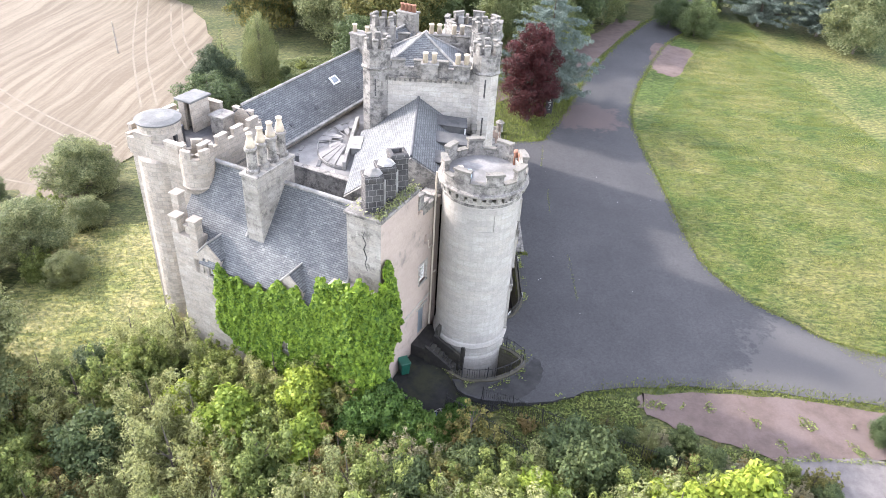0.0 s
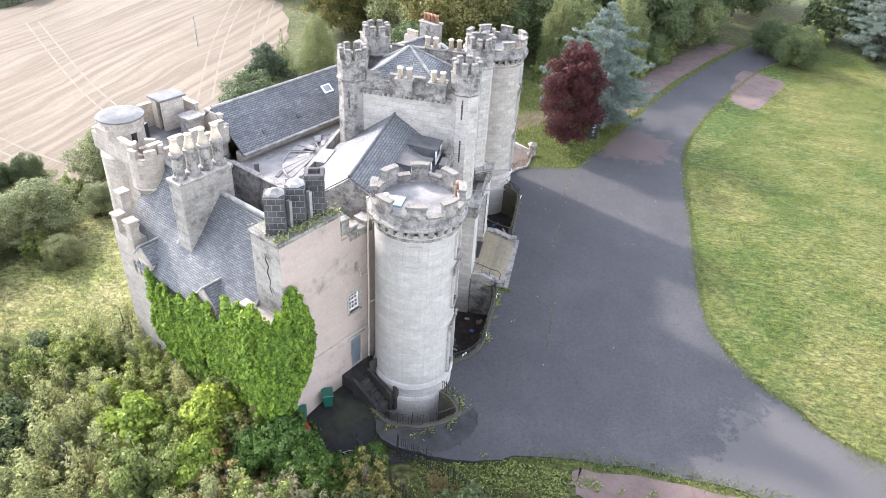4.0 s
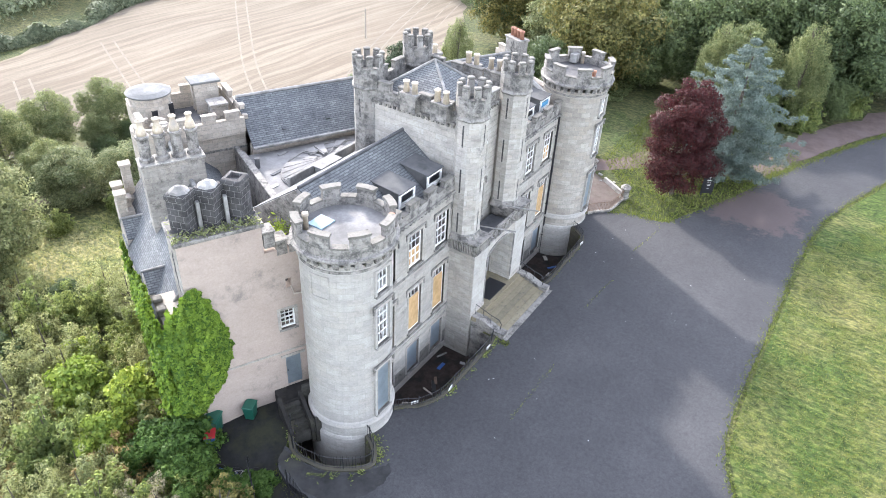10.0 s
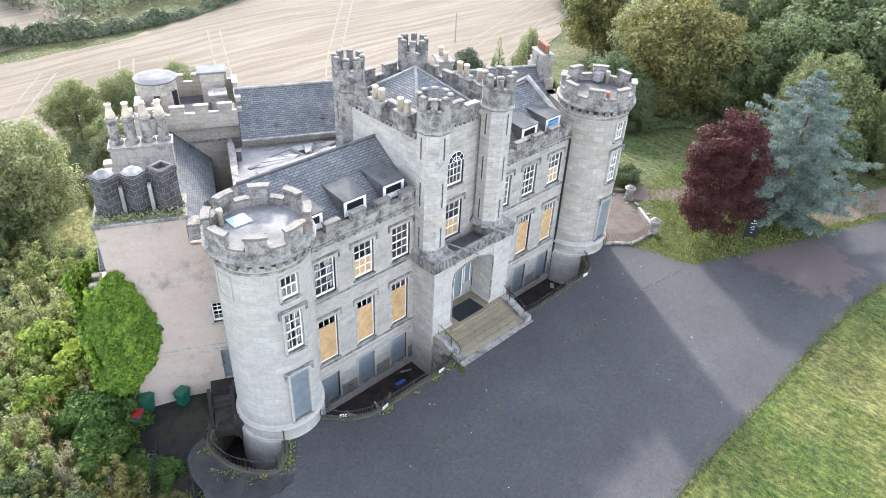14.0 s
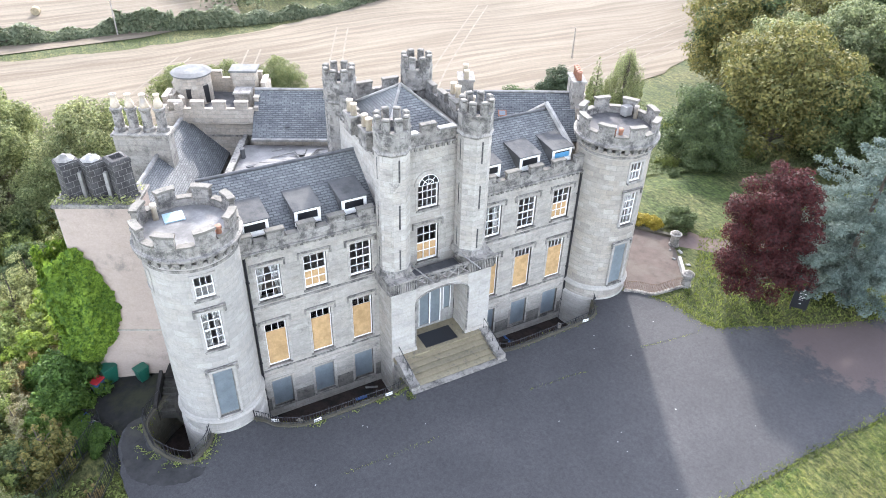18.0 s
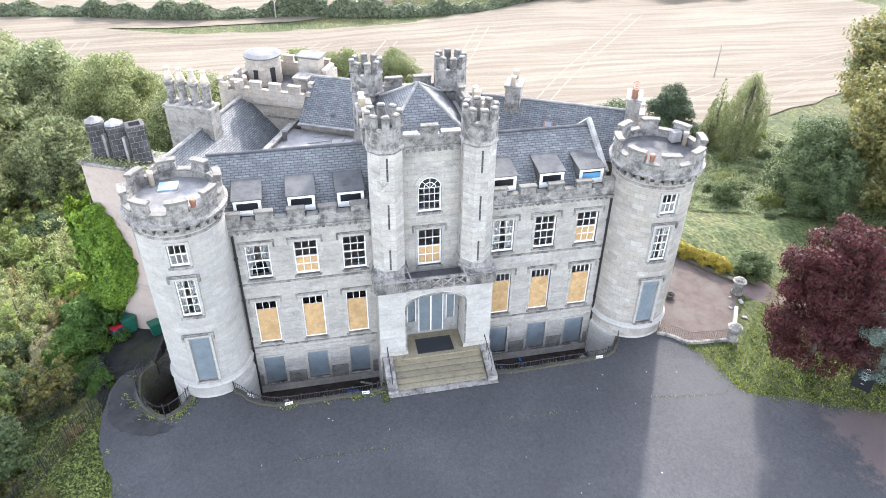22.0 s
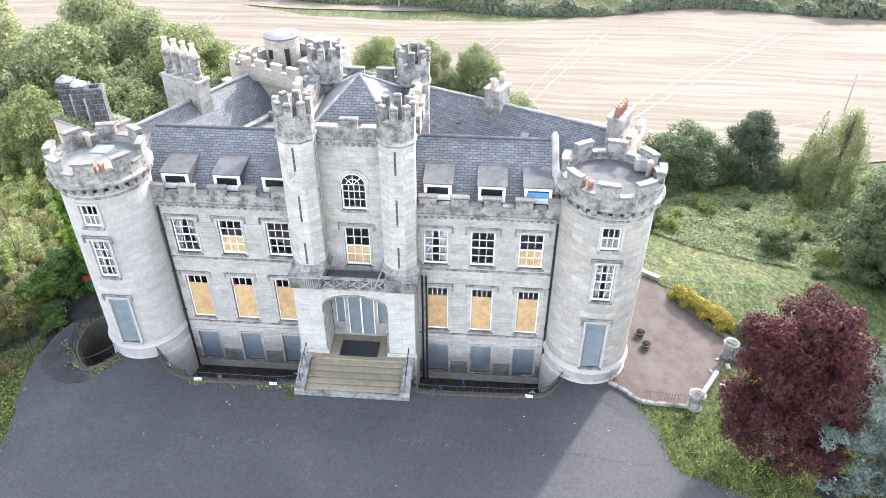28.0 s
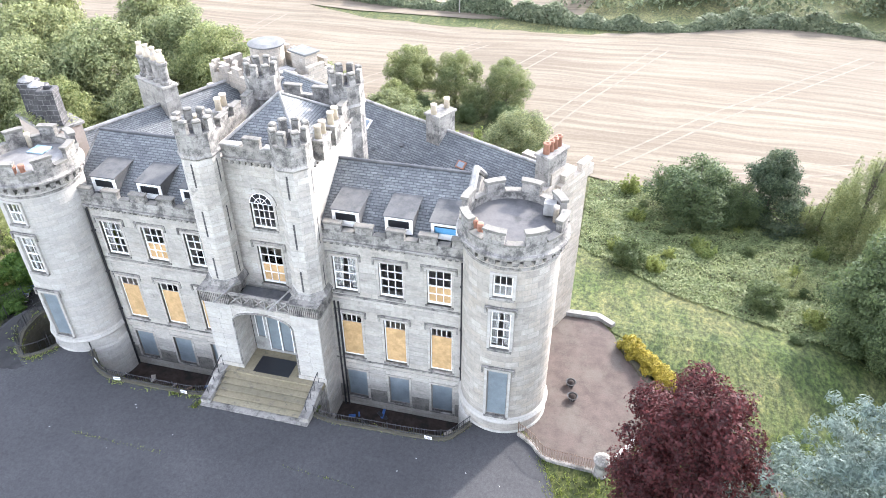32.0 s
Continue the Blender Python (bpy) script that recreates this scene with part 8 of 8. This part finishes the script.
cs, ns = np.array(cs), np.array(ns) + 0.5 * rng_np.normal(size=(len(cs), 3))
creeper = thing("creeper", "bright green creeper smothering the corner of the building", "creeper")
part("wall_growth", leaf_mesh("wall_growth", cs[:WALL_LEAVES], ns[:WALL_LEAVES], 0.105, LEAF_IVY, rng_np, 0.75), None, creeper)
part("corner_growth", leaf_mesh("corner_growth", cs[WALL_LEAVES:], ns[WALL_LEAVES:], 0.105, LEAF_IVY, rng_np, 0.75), None, creeper)
# weeds on the stack
cs = []
for i in range(900):
    u, v = rng_np.uniform(-0.1, 0.5) if i % 2 else rng_np.uniform(-0.1, 2.2), rng_np.uniform(-0.1, 4.2)
    cs.append(rp(u, v, 12.22 + 0.35 * rng_np.random() ** 2))
cs = np.array(cs)
tagged(new("wall_weeds", leaf_mesh("wall_weeds", cs, rng_np.normal(size=cs.shape) + np.array([0, 0, 0.5]), 0.09, LEAF_GREY, rng_np, 0.35)), "moss and weeds growing on the wall head", "weeds", kind="stuff")
cs = rng_np.normal(size=(220, 3)) * np.array([0.35, 0.35, 0.2]) + np.array(rp(2.0, 5.6, 10.3))
tagged(new("wall_shrub", leaf_mesh("wall_shrub", cs, rng_np.normal(size=cs.shape), 0.12, LEAF_LIGHT, rng_np, 0.35)), "yellow-green shrub rooted in the masonry", "shrub")


# ---- grass tufts and rank growth, uncountable ----
def tufts(name, places, high, mat, label, wide=0.05, seed=1):
    """Upright blades at (x, y) places."""
    r = np.random.default_rng(seed)
    p = np.array(places)
    n = len(p)
    z = np.array([ground_height(x, y) for x, y in p])
    a = r.uniform(0, 6.28, n)
    h = high * (0.4 + 0.9 * r.random(n))
    lean = r.normal(size=(n, 2)) * 0.45 * h[:, None]
    d = np.stack([np.cos(a), np.sin(a)], 1) * (wide * (0.6 + r.random(n)))[:, None]
    base = np.concatenate([p, z[:, None]], 1)
    v = np.zeros((n, 3, 3))
    v[:, 0], v[:, 1], v[:, 2] = base, base, base
    v[:, 0, :2] -= d
    v[:, 1, :2] += d
    v[:, 2, :2] += lean
    v[:, 2, 2] += h
    me = bpy.data.meshes.new(name)
    me.from_pydata(v.reshape(-1, 3).tolist(), [], np.arange(3 * n).reshape(-1, 3).tolist())
    me.materials.append(mat)
    return tagged(new(name, me), label, "grass", kind="stuff")


BLADE_GREEN = leaf_material("grass_blades", (0.08, 0.115, 0.024), (0.16, 0.19, 0.05))
BLADE_STRAW = leaf_material("straw_blades", (0.15, 0.17, 0.055), (0.25, 0.245, 0.10), 0.5)


def along_edge(pts, n, width, seed):
    r = random.Random(seed)
    sp = along(smooth_line(pts, 6), 0.05)
    out = []
    for i in range(n):
        p, d = r.choice(sp)
        out.append((p.x - d.y * r.gauss(0, width), p.y + d.x * r.gauss(0, width)))
    return out


tufts("edge_grass", along_edge(EAST_EDGE, 9000, 0.22, 1) + along_edge(SOUTH_EDGE, 6000, 0.35, 2) + along_edge(WEST_EDGE[2:], 7000, 0.3, 3), 0.16, BLADE_GREEN, "ragged grass along the edges of the drive", 0.035, 3)
tufts("kerb_weeds", along_edge(WELL_S, 1300, 0.12, 4) + along_edge(WELL_N, 900, 0.12, 5) + along_edge(WELL_TOWER, 800, 0.2, 6) + along_edge([(4.4, -3.5), (5.0, -3.6)], 250, 0.15, 7) + along_edge([(8.2, -9.4), (8.25, -6.5), (8.3, -3.5)], 110, 0.05, 8) + along_edge([(7.6, 12.0), (8.0, 14.5), (8.2, 17)], 90, 0.05, 9) + along_edge([(7.5, 3.0), (7.6, 5.0), (7.75, 7.2)], 70, 0.05, 10), 0.11, BLADE_GREEN, "weeds along the kerbs and cracks", 0.03, 4)
r = random.Random(12)
lawn_spots = []
while len(lawn_spots) < 110000:
    x, y = r.uniform(19.2, 46), r.uniform(-16, 62)
    if y > 22 and x < 19.5 + 0.47 * (y - 22) + 0.6 or y < -4 and x < 19.5 - 1.1 * (y + 4) * 0.6:
        continue
    if noise.noise((x * 0.35, y * 0.9, 1)) + r.uniform(-0.5, 0.5) > 0.0:
        lawn_spots.append((x, y))
tufts("lawn_grass", lawn_spots, 0.10, BLADE_GREEN, "tufted mown grass of the lawn", 0.025, 5)
straw_spots = []
while len(straw_spots) < 90000:
    x, y = r.uniform(19.4, 46), r.uniform(-16, 62)
    if y > 22 and x < 19.5 + 0.47 * (y - 22) + 0.8 or y < -4 and x < 19.5 - 1.1 * (y + 4) * 0.6:
        continue
    if noise.noise((x * 0.5, y * 0.7, 7)) + r.uniform(-0.4, 0.4) > 0.05:
        straw_spots.append((x, y))
tufts("lawn_straw", straw_spots, 0.09, BLADE_STRAW, "dry straw-coloured grass in the lawn", 0.022, 15)
meadow_spots = []
while len(meadow_spots) < 9000:
    x, y = r.uniform(-35, -16), r.uniform(-20, 3)
    if hole(x, y) or (x > -15 and (within((x, y), [(1.9, 15.2), (4, 19.4), (-2, 24.3), (-8.6, 19.4), (-8.6, 15.6)]))):
        continue
    meadow_spots.append((x, y))
tufts("meadow_grass", meadow_spots, 0.24, BLADE_STRAW, "long straw-coloured meadow grass", 0.04, 6)
verge_spots = []
while len(verge_spots) < 14000:
    x, y = r.uniform(-1, 15), r.uniform(17.5, 40)
    if x > 8.0 + max(0, (y - 18)) * 0.42 or x < 4.2 + (0 if y < 20 else -(y - 20) * 0.9):
        continue
    verge_spots.append((x, y))
tufts("verge_grass", verge_spots, 0.2, BLADE_GREEN, "grass of the verge round the beech", 0.04, 7)

# weeds along the kerbs of the light wells
kerb_spots = []
for well, spread in ((WELL_TOWER[1:], 0.3), (WELL_S, 0.14)):
    for p, q in zip(well, well[1:]):
        d = Vector(q) - Vector(p)
        out = Vector((d.y, -d.x)).normalized()
        for i in range(int(d.length * 75)):
            c = Vector(p) + d * r.random() + out * (0.22 + abs(r.gauss(0, spread)))
            if noise.noise((c.x * 0.9, c.y * 0.9, 8)) > 0.0:
                kerb_spots.append((c.x, c.y, 0.05 + 0.12 * r.random()))
cs = np.array(kerb_spots)
tagged(new("kerb_weeds", leaf_mesh("kerb_weeds", cs, rng_np.normal(size=cs.shape) * 0.6 + np.array([0, 0, 1.0]), 0.07, LEAF_GREEN, rng_np, 0.4)), "straggling weeds along the kerb of the light wells", "weeds", kind="stuff")

# rank low growth under the thicket and on the north bank
cs = []
while len(cs) < 80000:
    if r.random() < 2:
        x, y = r.uniform(-31, 16), r.uniform(-40, -18)
        if (x < -5 and y > -20.3 - 0.436 * (x + 5.26)) or (x >= -5 and y > -22.0 - max(0, x) * 0.34):
            continue
        h = 0.7
    else:
        continue
    hh = h * (0.6 + 0.8 * noise.noise((x * 0.5, y * 0.5, 4)))
    cs.append((x, y, ground_height(x, y) + max(0.05, hh * r.uniform(0.4, 1.1))))
cs = np.array(cs)
# dark leaf colour paints the shaded gaps between the shrubs
tagged(new("undergrowth", leaf_mesh("undergrowth", cs, rng_np.normal(size=cs.shape) * 0.5 + np.array([0, 0, 1.0]), 0.12, LEAF_DARK, rng_np, 0.5)), "bramble and bracken undergrowth", "undergrowth", kind="stuff")

# bracken on the north bank
LEAF_BRACKEN = leaf_material("bracken_fronds", (0.082, 0.112, 0.046), (0.18, 0.21, 0.098))
bank_edge = lambda y: np.interp(y, (15.8, 17.8, 24.2, 31.2, 35.7, 40), (-20.5, -19.3, -13.8, -10.7, -8.3, -5.0))
cs = []
while len(cs) < 90000:
    x, y = r.uniform(-34, 0), r.uniform(16.5, 46)
    if x > bank_edge(y) + 0.8 * noise.noise((y * 0.7, 3.0, 0)):
        continue
    hh = 0.45 * (0.55 + 0.9 * noise.noise((x * 0.6, y * 0.6, 4)))
    cs.append((x, y, ground_height(x, y) + max(0.05, hh * r.uniform(0.5, 1.1))))
cs = np.array(cs)
tagged(new("bracken", leaf_mesh("bracken", cs, rng_np.normal(size=cs.shape) * 0.4 + np.array([0, 0, 1.0]), 0.125, LEAF_BRACKEN, rng_np, 0.4)), "green bracken covering the north bank", "bracken", kind="stuff")

# ---- small things out in the fields ----
STRAW_BALE = plain_material("baled_straw", (0.30, 0.25, 0.16), 0.95, vary=0.25, scale=3, bumpy=0.6)
for x, y, tn in ((-104.5, -35.2, 20), (-104.5, -19.9, 75), (-112, -48, 50)):
    bm = bmesh.new()
    lathe(bm, [(0.02, -0.6), (0.62, -0.6), (0.68, -0.5), (0.68, 0.5), (0.62, 0.6), (0.02, 0.6)], 18)
    solid("straw_bale", bm, STRAW_BALE, "round straw bale lying on the stubble", "straw bale", group="bales on the far field").matrix_world = pose(x, y, ground_height(x, y) + 0.78, 90, 0, tn)
for x, y, h in ((-49.6, 49.4, 4.6), (-88.3, -9.3, 7.5)):
    bm = bmesh.new()
    tube(bm, [(0, 0, -0.4), (0, 0, h)], [0.11, 0.07], 8)
    if h > 5:
        box(bm, -0.05, -0.8, h - 0.5, 0.05, 0.8, h - 0.38)
    solid("pole", bm, WOOD_GREY, "thin grey wooden pole at the edge of the field", "pole").matrix_world = pose(x, y, ground_height(x, y))

# weeds of the waste ground by the yard
cs = []
while len(cs) < 16000:
    x, y = r.uniform(2.0, 24), r.uniform(-30, -18.6)
    if y > (-19.6 if x < 5 else -18.9) or (x > 17.5 and y < -23.3):
        continue
    if x > 10.5 and y > -23.0 and noise.noise((x * 0.9, y * 0.9, 2)) < 0.4:
        continue
    cs.append((x, y, ground_height(x, y) + 0.04 + 0.3 * r.random() * max(0.0, 0.4 + noise.noise((x * 0.8, y * 0.8, 9)))))
cs = np.array(cs)
tagged(new("waste_weeds", leaf_mesh("waste_weeds", cs, rng_np.normal(size=cs.shape) * 0.6 + np.array([0, 0, 1.0]), 0.095, LEAF_GREEN, rng_np, 0.4)), "low grey-green weeds on the waste ground by the fence", "weeds", kind="stuff")
